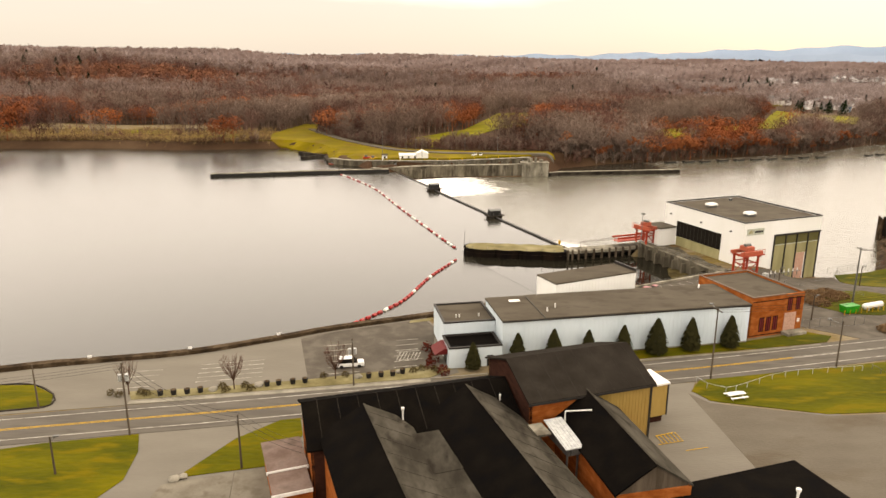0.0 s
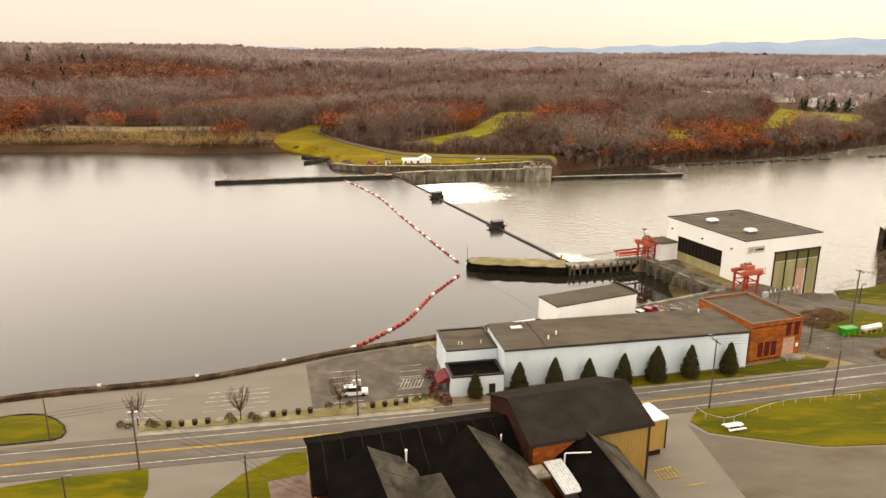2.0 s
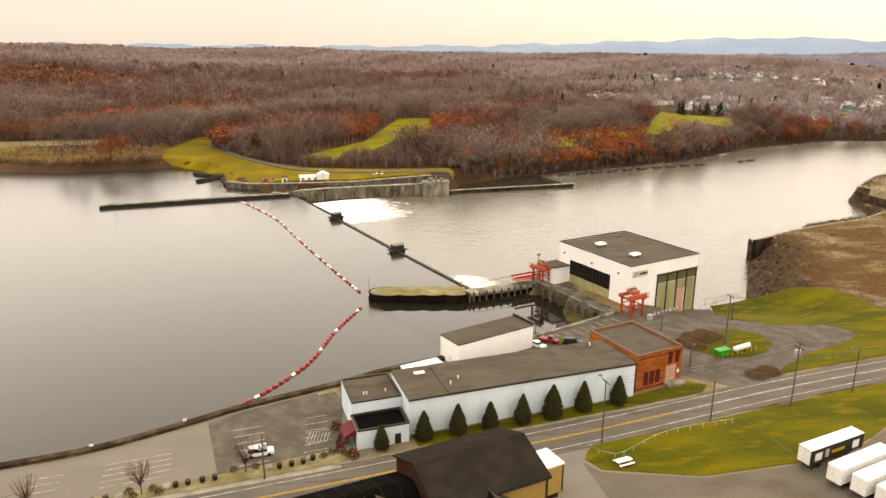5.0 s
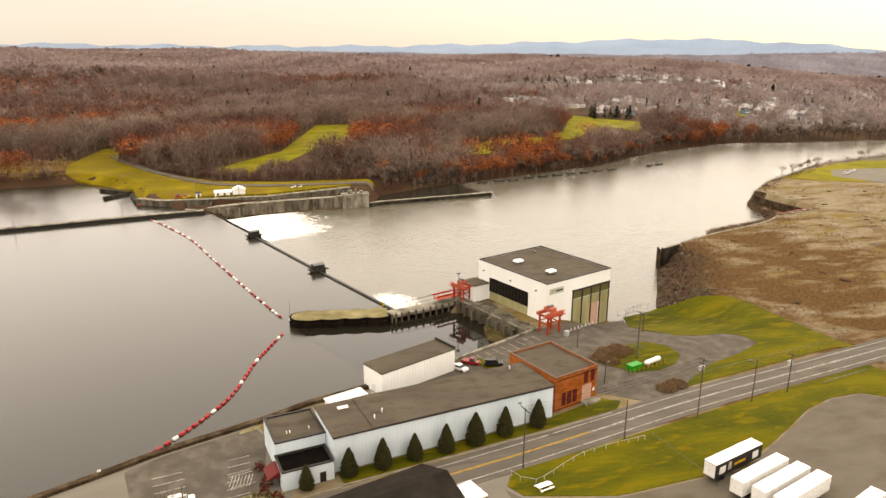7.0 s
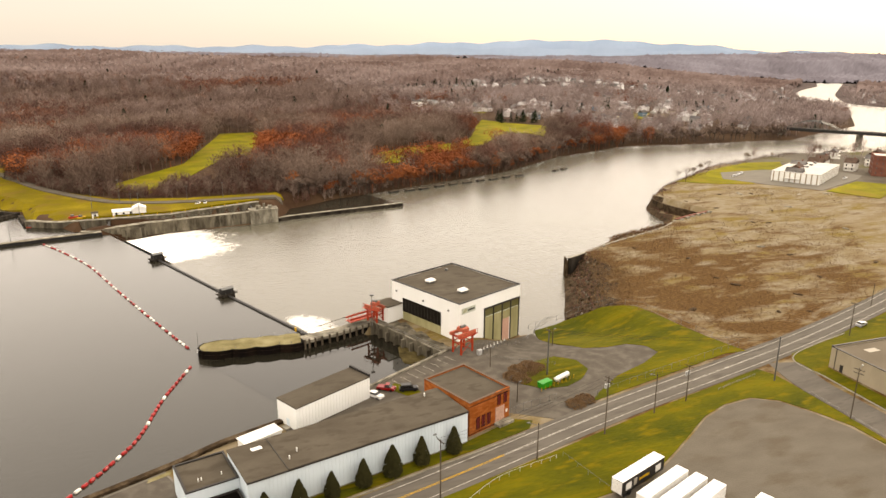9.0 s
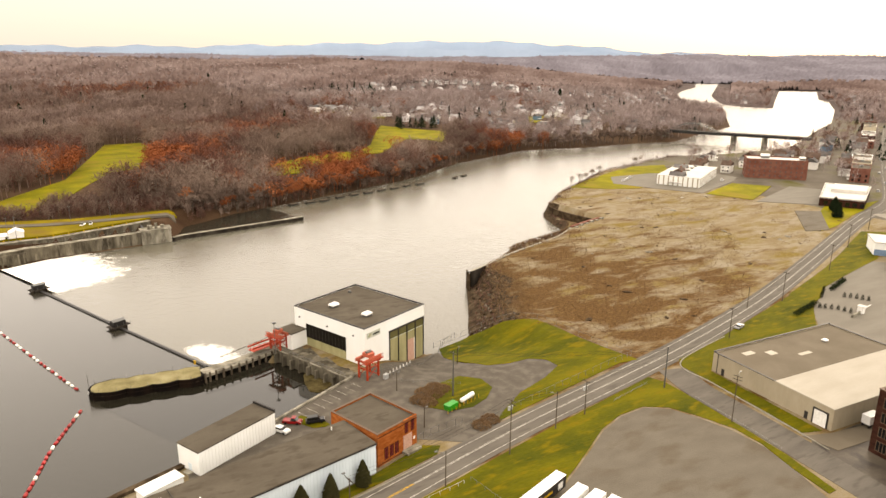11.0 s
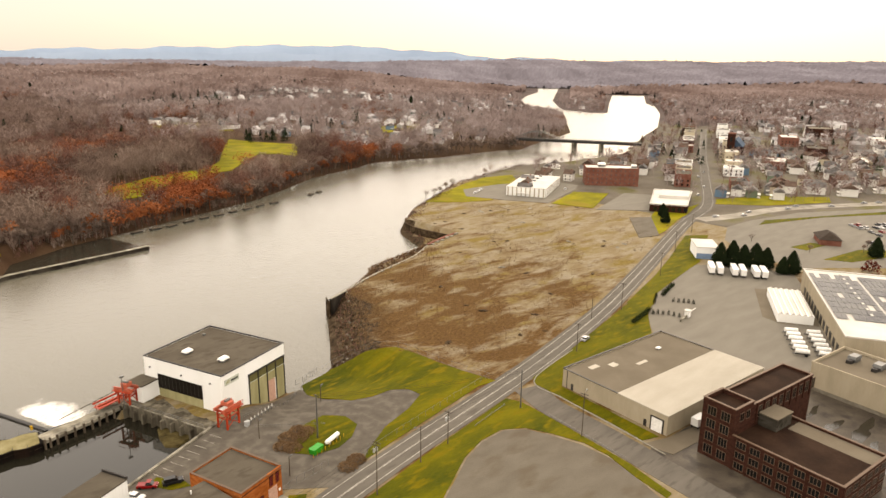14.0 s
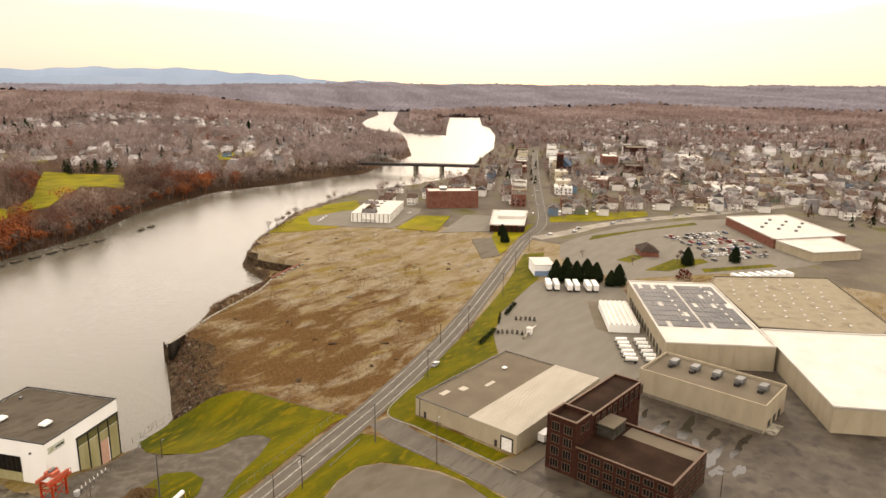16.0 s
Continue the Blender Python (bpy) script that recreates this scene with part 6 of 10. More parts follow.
wing("factory_wing", "factory wing with one black and one faded roof slope", pose(-10.4, 78.2, 0, 0, 0, FA), 5.6, 36, 8.7, 11.7, ("roof_dark", "roof_faded"), "wood_grey")
wing("factory_wing", "wide factory wing with a black and a weathered roof slope", pose(2.6, 82.4, 0, 0, 0, FA), 6.4, 38, 8.3, 12.2, ("roof_dark", "roof_faded"), "wood_grey")
wing("factory_wing", "short brick factory wing with a black gabled roof", pose(18.5, 82.6, 0, 0, 0, FA - 5.5), 4.5, 18.4, 8.4, 11.4, ("roof_dark", "roof_faded"), "wood_grey")
t = thing("factory_link", "flat weathered roof between two factory wings", "factory", pose(-4.4, 75.4, 0, 0, 0, FA))
part("wall", Geo().box(0, 4.4, -33, 0, -0.2, 8.8), M["brick_dark"], t)
for k in range(11):
    part("roof_panel", Geo().box(0.0, 4.4, -3.0 * k - 2.95, -3.0 * k, 8.804, 9.0 + 0.02 * (k % 3)), M["roof_faded"], t)
t = thing("factory_store", "low black flat-roofed store at the corner of the factory", "factory", pose(17.0, 64.4, 0, 0, 0, FA))
part("wall", Geo().box(0, 25.4, -26, 0, -0.2, 6.6), M["brick_red"], t)
part("roof", Geo().prism([(-0.3, -26.3), (25.7, -26.3), (25.7, 0.3), (-0.3, 0.3)], 6.604, 7.0), M["roof_dark"], t)
for x, y in ((4.5, -4), (12, -9), (20, -6)):
    part("roof_vent", Geo().tube((x, y, 7.0), (x, y, 8.0), 0.14, n=8).tube((x, y, 8.0), (x, y, 8.3), 0.28, n=8), M["white_paint"], t)
t = thing("roof_duct", "white sheet-steel roof over a duct between factory roofs", "duct", pose(13.3, 78.6, 0, 0, 0, FA))
slab = [(-1.2, -6.2, 8.5), (1.3, -6.2, 8.5), (1.3, -0.2, 9.35), (-1.2, -0.2, 9.35)]
g = Geo()
g.face(slab).face([(x, y, z - 0.12) for x, y, z in slab][::-1])
for i in range(4):
    a, b = slab[i], slab[(i + 1) % 4]
    g.face([a, (a[0], a[1], a[2] - 0.12), (b[0], b[1], b[2] - 0.12), b])
part("sheet", g, M["steel_pale"], t, "pale ribbed sheet")
for k in range(6):
    x = -1.0 + k * 0.42
    part("sheet_rib", Geo().bar((x, -6.2, 8.53), (x, -0.2, 9.38), 0.06, 0.05), M["steel_pale"], t)
part("duct_box", Geo().box(-0.7, 0.9, -5.7, -0.5, 7.2, 8.38), M["steel_grey"], t)
part("grille", Geo().box(-0.3, 0.9, -6.0, -5.71, 7.4, 8.3), M["steel_grey"], t)
part("pad", Geo().box(-3.2, -1.3, -2.6, 0.2, 8.5, 8.8), M["concrete"], t)
part("support", Geo().box(-0.8, -0.6, -5.8, -5.6, -0.1, 8.35).box(0.6, 0.8, -5.8, -5.6, -0.1, 8.35), M["steel_grey"], t)
for a, b in (((1.6, -0.6, 10.3), (4.6, -2.0, 10.7)), ((4.9, -2.2, 10.6), (4.4, -5.6, 9.4)), ((1.6, -0.6, 8.5), (1.6, -0.6, 10.3))):
    part("white_pipe", Geo().tube(a, b, 0.09), M["white_paint"], t)
t = thing("yellow_annexe", "yellow box-shaped annexe with a white roof on the barn", "shed", pose(29.2, 92.2, 0, 0, 0, FA + 2))
part("wall", Geo().box(-0.6, 5.0, 0.4, 5.0, 1.2, 6.3), M["wall_yellow"], t)
part("roof", Geo().box(-0.7, 5.2, 0.2, 5.2, 6.304, 6.6), M["white_paint"], t)
part("plinth", Geo().box(-0.4, 4.6, 0.8, 4.6, -0.2, 1.2), M["brick_dark"], t)
part("corner_trim", Geo().box(4.9, 5.1, 0.3, 0.5, 1.2, 6.3), M["trim_dark"], t)
for k, (x, y, a, w, d, h) in enumerate(((-22.2, 75.8, 19, 4.9, 7.0, 3.8), (-20.6, 71.2, 19, 4.6, 4.4, 3.6))):
    t = thing("lean_to", "lean-to with a faded pinkish felt roof", "shed", pose(x, y, 0, 0, 0, a))
    part("wall", Geo().box(0.1, w, 0.1, d, -0.2, h - 0.2), M["brick_red"], t)
    part("roof", Geo().prism([(-0.2, -0.2), (w, -0.2), (w, d + 0.2), (-0.2, d + 0.2)], h - 0.196, h), M["roof_pink"], t)
    part("fascia", Geo().box(-0.3, w, -0.32, -0.2, h - 0.4, h + 0.04), M["white_paint"], t)


# ---- east of the side street ----
def tan_warehouse():
    w, d, h = 52.3, 38.9, 6.0
    t = thing("tan_warehouse", "low tan warehouse with a half brown, half pale steel roof", "warehouse", pose(167.3, 82.7, 0, 0, 0, -5.0))
    walls(t, w, d, -0.4, h, ("wall_tan",) * 4)
    part("roof", Geo().box(0.35, w - 0.35, 17.6, d - 0.35, h - 0.5, h - 0.15), M["roof_tan"], t, "brown felt roof")
    metal = part("roof", Geo().box(-0.1, w + 0.1, -0.1, 17.5, h + 0.004, h + 0.2), M["roof_pale"], t, "pale ribbed steel roof")
    g = Geo()
    for k in range(60):
        x = 0.3 + k * 0.87
        g.box(x - 0.05, x + 0.05, -0.1, 17.5, h + 0.2, h + 0.27)
    part("roof_rib", g, M["roof_pale"], metal)
    part("coping", Geo().box(-0.1, 0.4, 17.6, d, h + 0.004, h + 0.2).box(w - 0.4, w + 0.1, 17.6, d, h + 0.004, h + 0.2).box(-0.1, w + 0.1, d - 0.4, d + 0.1, h + 0.204, h + 0.4), M["trim_dark"], t)
    for x, y, a, b in ((7, 33, 4, 2), (14, 30, 3, 2.5), (22, 26, 5, 1.4)):
        part("roof_patch", Geo().box(x, x + a, y, y + b, h - 0.146, h - 0.12), M["roof_pale"], t)
    part("loading_door", Geo().box(-0.10, 0.1, 1.6, 5.2, -0.1, 4.0), M["white_paint"], t, "white loading door in a dark surround")
    part("door_surround", Geo().box(-0.16, 0.1, 1.2, 1.6, -0.2, 4.4).box(-0.16, 0.1, 5.2, 5.6, -0.2, 4.4).box(-0.16, 0.1, 1.6, 5.2, 4.0, 4.4), M["trim_dark"], t)
    part("door", Geo().box(-0.08, 0.1, 6.8, 7.8, -0.1, 2.1), M["trim_dark"], t)
    part("downpipe", Geo().box(-0.12, 0, 37.0, 37.2, 0, h), M["trim_dark"], t)
    part("door", Geo().box(-0.08, 0.1, 34.4, 35.4, -0.1, 2.1), M["trim_dark"], t)
    roof_unit(t, 38, 30, h - 0.15, 1.2, 1.0, 0.8)
    return t


tan_warehouse()


def brick_factory():
    t = thing("brick_factory", "dark red brick factory with a tower and flat brown roofs", "factory", pose(165.2, 63.9, 0, 0, 0, -7))
    M["roof_brown"] = material("roof_brown", ((0.028, 0.016, 0.011), (0.045, 0.026, 0.018), (0.065, 0.04, 0.028)), 0.15, 0.9)
    # tall wing and tower
    W, D, H = 39.5, 9.2, 15.4
    for box in ((8.6, W, 0, 0.45), (W - 0.45, W, 0.45, D - 0.45), (8.6, W, D - 0.45, D)):
        part("wall", Geo().box(*box, -0.4, H), M["brick_dark"], t)
    part("roof", Geo().box(8.6, W - 0.45, 0.45, D - 0.45, H - 1.0, H - 0.5), M["roof_brown"], t)
    part("coping", Geo().box(8.6, W + 0.1, -0.1, 0.5, H + 0.004, H + 0.2).box(8.6, W + 0.1, D - 0.5, D + 0.1, H + 0.004, H + 0.2).box(W - 0.5, W + 0.1, 0.5, D - 0.5, H + 0.004, H + 0.2), M["trim_brown"], t)
    tower = part("tower", Geo().box(0, 8.6, 0, 0.45, -0.4, H + 1).box(0, 0.45, 0.45, D - 0.45, -0.4, H + 1).box(0, 8.6, D - 0.45, D, -0.4, H + 1).box(8.15, 8.6, 0.45, D - 0.45, H - 2, H + 1), M["brick_dark"], t)
    part("roof", Geo().box(0.45, 8.15, 0.45, D - 0.45, H - 0.6, H - 0.1), M["roof_brown"], tower)
    part("coping", Geo().box(-0.12, 8.7, -0.12, 0.5, H + 1.004, H + 1.25).box(-0.12, 8.7, D - 0.5, D + 0.12, H + 1.004, H + 1.25).box(-0.12, 0.5, 0.5, D - 0.5, H + 1.004, H + 1.25).box(8.1, 8.7, 0.5, D - 0.5, H + 1.004, H + 1.25), M["trim_brown"], tower)
    for f in range(4):
        for y in (1.3, 5.2):
            window(t, y, y + 2.4, 1.2 + f * 3.7, 3.6 + f * 3.7, 0, "trim_brown", "dark_glass", 2, "x")
    for x in (2.6, 5.4):
        window(t, x, x + 1.6, 12.4, 14.6, 0, "trim_brown", "dark_glass", 1)
    for k in range(9):
        part("pilaster", Geo().box(10 + k * 3.5, 10.6 + k * 3.5, -0.3, 0, 9.6, H), M["brick_dark"], t)
        window(t, 11.2 + k * 3.5, 12.9 + k * 3.5, 11.2, 14.2, 0, "trim_brown", "dark_glass", 1)
    # low block towards the street
    w, y0, h = 22.4, -27.6, 9.4
    for box in ((0, w, y0, y0 + 0.45), (w - 0.45, w, y0 + 0.45, 0), (0, 0.45, y0 + 0.45, 0)):
        part("wall", Geo().box(*box, -0.4, h), M["brick_dark"], t)
    part("roof", Geo().box(0.45, w - 0.45, y0 + 0.45, -0.004, h - 1.0, h - 0.6), M["roof_brown"], t)
    part("coping", Geo().box(-0.12, w + 0.12, y0 - 0.12, y0 + 0.5, h + 0.004, h + 0.22).box(-0.12, 0.5, y0 + 0.5, 0, h + 0.004, h + 0.22).box(w - 0.5, w + 0.12, y0 + 0.5, 0, h + 0.004, h + 0.22), M["trim_brown"], t)
    for f in range(3):
        for k in range(7):
            y = y0 + 1.3 + k * 3.75
            window(t, y, y + 2.5, 0.8 + f * 2.95, 2.6 + f * 2.95, 0, "trim_brown", "dark_glass", 2, "x")
        for k in range(6):
            x = 1.2 + k * 3.6
            window(t, x, x + 2.4, 0.8 + f * 2.95, 2.6 + f * 2.95, y0, "trim_brown", "dark_glass", 2)
    for k in range(8):
        part("pilaster", Geo().box(-0.22, 0, y0 + 0.2 + k * 3.75, y0 + 0.9 + k * 3.75, -0.4, h), M["brick_dark"], t)
    pent = part("penthouse", Geo().box(11.5, 19.0, -5.2, -0.2, h - 0.6, h + 2.8), M["roof_faded"], t, "grey sheet-clad penthouse")
    part("penthouse_roof", Geo().box(11.3, 19.2, -5.4, -0.2, h + 2.804, h + 3.1), M["roof_tan"], pent)
    part("roof_step", Geo().prism([(w - 6.4, y0 + 0.5), (w - 0.5, y0 + 0.5), (w - 0.5, -6), (w - 6.4, -6)], h - 0.596, h - 0.5, [(w - 1.2, y0 + 0.5), (w - 0.5, y0 + 0.5), (w - 0.5, -6), (w - 1.2, -6)]), M["roof_tan"], t, "dusty tan roof fall")
    return t


brick_factory()


def plan_building(name, label, plan, h, wall, roof, category="building", rim="trim_dark", up=0.5, base=-0.4):
    """A flat-roofed building over any plan, with a parapet."""
    t = thing(name, label, category, pose(0, 0, 0))
    n = len(plan)
    for i in range(n):
        a, b = Vector(plan[i]), Vector(plan[(i + 1) % n])
        part("wall", Geo().prism([tuple(a), tuple(b), tuple(b + (a - b).normalized().orthogonal() * -0.4), tuple(a + (a - b).normalized().orthogonal() * -0.4)], base, h), M[wall], t)
        g = Geo().bar((*a, h + up / 2), (*b, h + up / 2), 0.5, up)
        part("coping", g, M[rim], t)
    part("roof", Geo().prism(plan, h - 0.5, h - 0.02), M[roof], t)
    return t


def depot():
    w, d, h = 84.0, 40.6, 9.8
    t = thing("depot", "big tan depot with solar panels on its white roof", "warehouse", pose(277, 31, 0, 0, 0, 29))
    walls(t, w, d, -0.4, h, ("wall_tan",) * 4)
    part("roof", Geo().box(0.3, w - 0.3, 0.3, d - 0.3, h - 0.4, h - 0.05), M["roof_white"], t)
    part("coping", Geo().box(-0.1, w + 0.1, -0.1, 0.4, h + 0.004, h + 0.5).box(-0.1, w + 0.1, d - 0.4, d + 0.1, h + 0.004, h + 0.5).box(-0.1, 0.4, 0.4, d - 0.4, h + 0.004, h + 0.5).box(w - 0.4, w + 0.1, 0.4, d - 0.4, h + 0.004, h + 0.5), M["roof_white"], t)
    rnd = random.Random(5)
    tbl = Geo()
    tbl.box(0.03, 6.28, 0, 1.9, 0.30, 0.36)
    solar = tbl.mesh("solar_table", M["solar"])
    for bx in range(2):
        for j in range(9):
            for k in range(9):
                if rnd.random() < 0.07:
                    continue
                u, v = 19.0 + k * 6.6 + rnd.choice((0, 0, 0.0)), 2.2 + bx * 19.2 + j * 2.02
                part("solar_panel", solar, None, t, at=pose(u, v, h - 0.05))
    for k in range(9):
        for bx in range(2):
            u, v = 22 + k * 6.6 + 3 * bx, 7 + bx * 19
            part("skylight", Geo().box(u, u + 2.2, v, v + 0.9, h - 0.05, h + 0.5), M["roof_white"], t)
    for k in range(12):
        part("dock_door", Geo().box(6 + k * 6, 9 + k * 6, d, d + 0.12, 0.6, 4.2), M["trim_dark"], t)
    for k in range(7):
        part("pier_band", Geo().box(-0.15, 0, 3 + k * 5.6, 3.8 + k * 5.6, 0, h), M["wall_tan"], t)
    return t


M["roof_hip"] = material("roof_hip", ((0.07, 0.055, 0.045), (0.11, 0.09, 0.075)), 0.4, 0.9)
M["roof_sand"] = material("roof_sand", ((0.37, 0.325, 0.25), (0.41, 0.365, 0.285), (0.44, 0.395, 0.312)), 0.12, 0.9, fine=1.8, wear=(0.34, 0.295, 0.225), wear_scale=0.12)
M["roof_white"] = material("roof_white", ((0.60, 0.578, 0.535), (0.63, 0.608, 0.565), (0.66, 0.638, 0.595)), 0.12, 0.8, fine=1.5, spec=0.02)
M["solar"] = material("solar", ((0.10, 0.10, 0.11), (0.16, 0.16, 0.165), (0.22, 0.215, 0.21)), 0.1, 0.6, bump=0.0, spec=0.2)
depot()


def low_depot():
    w, d, h = 21.0, 42.0, 9.0
    t = thing("low_depot", "tan flat-roofed depot wing with five roof ventilators", "warehouse", pose(222.4, 25.4, 0, 0, 0, -8))
    walls(t, w, d, -0.4, h, ("wall_tan",) * 4)
    flat_roof(t, w, d, h - 0.3, "roof_tan", "wall_tan", 0.9)
    for k in range(5):
        y = 5 + k * 7.6
        u = roof_unit(t, 13.5, y, h - 0.3, 3.6, 2.4, 2.0, "steel_grey")
        part("duct", Geo().box(9.6, 11.6, y - 0.8, y + 0.8, h - 0.3, h + 0.8), M["trim_dark"], t)
    for k in range(3):
        part("door", Geo().box(4 + k * 5, 6.4 + k * 5, -0.08, 0.1, -0.1, 3.0), M["trim_dark"], t)
    part("plinth", Geo().box(-0.08, 0, 0, d, -0.3, 1.2), M["concrete_even"], t)
    part("step", Geo().box(1, 9, -3.4, -0.02, -0.3, 0.5), M["concrete"], t)
    return t


low_depot()
plan_building("white_roof_hall", "long tan hall with a white membrane roof", [(235.8, 8.2), (262, -45), (345, -30), (318, 0), (297.4, 40.0)], 8.8, "wall_tan", "roof_white", "warehouse", "roof_white")
big = plan_building("old_mill_hall", "wide hall with a tan felt roof dotted with small vents", [(300.5, 41), (319.5, -1), (330, -6), (402, 26), (369.5, 75), (356, 73)], 8.6, "wall_tan", "roof_sand", "warehouse", "roof_tan")
vent = Geo().box(-0.6, 0.6, -0.4, 0.4, 0, 0.5).mesh("vent", M["roof_white"])
for i in range(9):
    for j in range(7):
        x, y = 318 + i * 7.6 + j * 1.2 - 4 * (j > 4), 8 + j * 8.6 + i * 2.6
        if float(signed_distance([(302, 40), (320.5, 1), (331, -4), (400, 26), (369, 73), (356, 71)], x, y)) < -1.5:
            part("roof_vent", vent, None, big, at=pose(x + random.uniform(-1, 1), y + random.uniform(-1, 1), 8.58, 0, 0, 29))
t = thing("loading_shed", "white ribbed loading shed beside the depot", "shed", pose(287.4, 86.2, 0, 0, 0, 29))
part("wall", Geo().box(0, 34, 0, 13.2, -0.3, 3.6), M["wall_white"], t)
for k in range(6):
    part("roof_bay", Geo().gable(0.1, 33.9, 0.2 + k * 2.2, 2.0 + k * 2.2, 3.604, 4.25), M["roof_white"], t)
sheet("pavement_loading", patch([(282, 104), (316, 122), (324, 112), (320, 99), (288, 84), (280, 96)], 0.10), M["roof_tan"], "tan concrete pad round the loading shed", "yard")

# ---- beyond the field ----
def river_warehouse():
    w, d, h = 60, 30, 6.6
    t = thing("river_warehouse", "long cream warehouse with a white roof by the river", "warehouse", pose(408.5, 318.8, 0.2, 0, 0, 27))
    walls(t, w, d, -0.5, h, ("wall_white",) * 4)
    part("roof", Geo().box(-0.1, w + 0.1, -0.1, d + 0.1, h + 0.004, h + 0.3), M["roof_white"], t)
    for k in range(9):
        part("pilaster", Geo().box(-0.2, 0, 1 + k * 3.4, 1.8 + k * 3.4, 0, h), M["wall_tan"], t)
    for k in range(14):
        part("pilaster", Geo().box(1.5 + k * 4.3, 2.2 + k * 4.3, -0.2, 0, 0, h), M["wall_tan"], t)
    for k in range(5):
        roof_unit(t, 6 + k * 12, 15, h + 0.3, 2, 2, 1.0, "steel_grey")
    return t


river_warehouse()


def mill():
    w, d, h = 43.0, 20, 14.2
    t = thing("brick_mill", "long four-storey red brick mill with a flat roof", "mill", pose(477.7, 332.1, 0, 0, 0, -48.7))
    walls(t, w, d, -0.5, h, ("brick_mill",) * 4)
    flat_roof(t, w, d, h - 0.2, "roof_white", "brick_mill", 0.8)
    for f in range(4):
        for k in range(11):
            part("window", Geo().box(1.9 + k * 3.7, 2.9 + k * 3.7, -0.07, 0.1, 1.7 + f * 3.3, 3.1 + f * 3.3), M["pane_dusty"], t)
        for k in range(4):
            part("window", Geo().box(-0.07, 0.1, 2.5 + k * 4.6, 3.7 + k * 4.6, 1.7 + f * 3.3, 3.1 + f * 3.3), M["pane_dusty"], t)
    roof_unit(t, 14, 12, h, 6, 4, 3, "wall_white")
    roof_unit(t, 40, 9, h, 4, 3, 2.4, "wall_white")
    return t


mill()
t = plan_building("fire_station", "low dark brick station with stepped white roofs", [(428, 243), (441, 222), (493, 246), (480, 270)], 5.2, "brick_dark", "roof_white", "building", "roof_white", 0.6)
for k in range(6):
    part("window", Geo().box(-1.2, 1.2, -0.12, 0.12, 1.0, 3.6), M["dark_glass"], t, at=pose(430 + k * 2.1, 239.9 - k * 3.4, 0, 0, 0, -58.2))
part("upper_block", Geo().prism([(452, 250), (463, 233), (484, 243), (474, 260)], 5.2, 7.4), M["roof_white"], t)
t = thing("roadside_house", "white two-storey house with a blue side by the road", "house", pose(349, 155.6, 0, 0, 0, 38))
part("wall", Geo().box(0, 17, 0, 11, -0.3, 6.2), M["wall_white"], t)
part("side_cladding", Geo().box(-0.08, -0.004, 0, 11, -0.3, 3.0), M["house_blue"], t, "blue side cladding")
part("roof", Geo().box(-0.3, 17.3, -0.3, 11.3, 6.204, 6.6), M["roof_white"], t)
for f in range(2):
    for k in range(4):
        part("window", Geo().box(1.5 + k * 4, 2.8 + k * 4, -0.06, 0.06, 1.0 + f * 2.9, 2.6 + f * 2.9), M["dark_glass"], t)
part("lean_to", Geo().box(17, 27, 0, 8, -0.3, 3.4), M["wall_tan"], t)
shops = plan_building("shops", "low white-roofed row of shops with a red brick front", [(497.6, 66), (540, 28), (599, 74), (561.7, 110.2)], 6.4, "brick_mill", "roof_white", "shops", "roof_white")
plan_building("shops", "low white-roofed shop with a brown front", [(474, 40), (500, 16), (530, 36.5), (498, 65)], 5.6, "wall_tan", "roof_white", "shops", "roof_white")
for i in range(9):
    roof_unit(shops, 535 + (i % 3) * 16, 58 + (i // 3) * 11, 6.38, 2.2, 2, 1.2, "steel_grey")
t = thing("bank_house", "dark hip-roofed brick pavilion in the car park", "building", pose(428, 121, 0, 0, 0, 30))
part("wall", Geo().box(0, 17, 0, 11, -0.4, 3.3), M["brick_mill"], t)
part("roof", Geo().prism([(-0.7, -0.7), (17.7, -0.7), (17.7, 11.7), (-0.7, 11.7)], 3.304, 6.8, [(5, 5.3), (12, 5.3), (12, 5.7), (5, 5.7)]), M["roof_hip"], t)
for k in range(4):
    part("window", Geo().box(2 + k * 4, 3.6 + k * 4, -0.06, 0.05, 0.9, 2.4), M["dark_glass"], t)


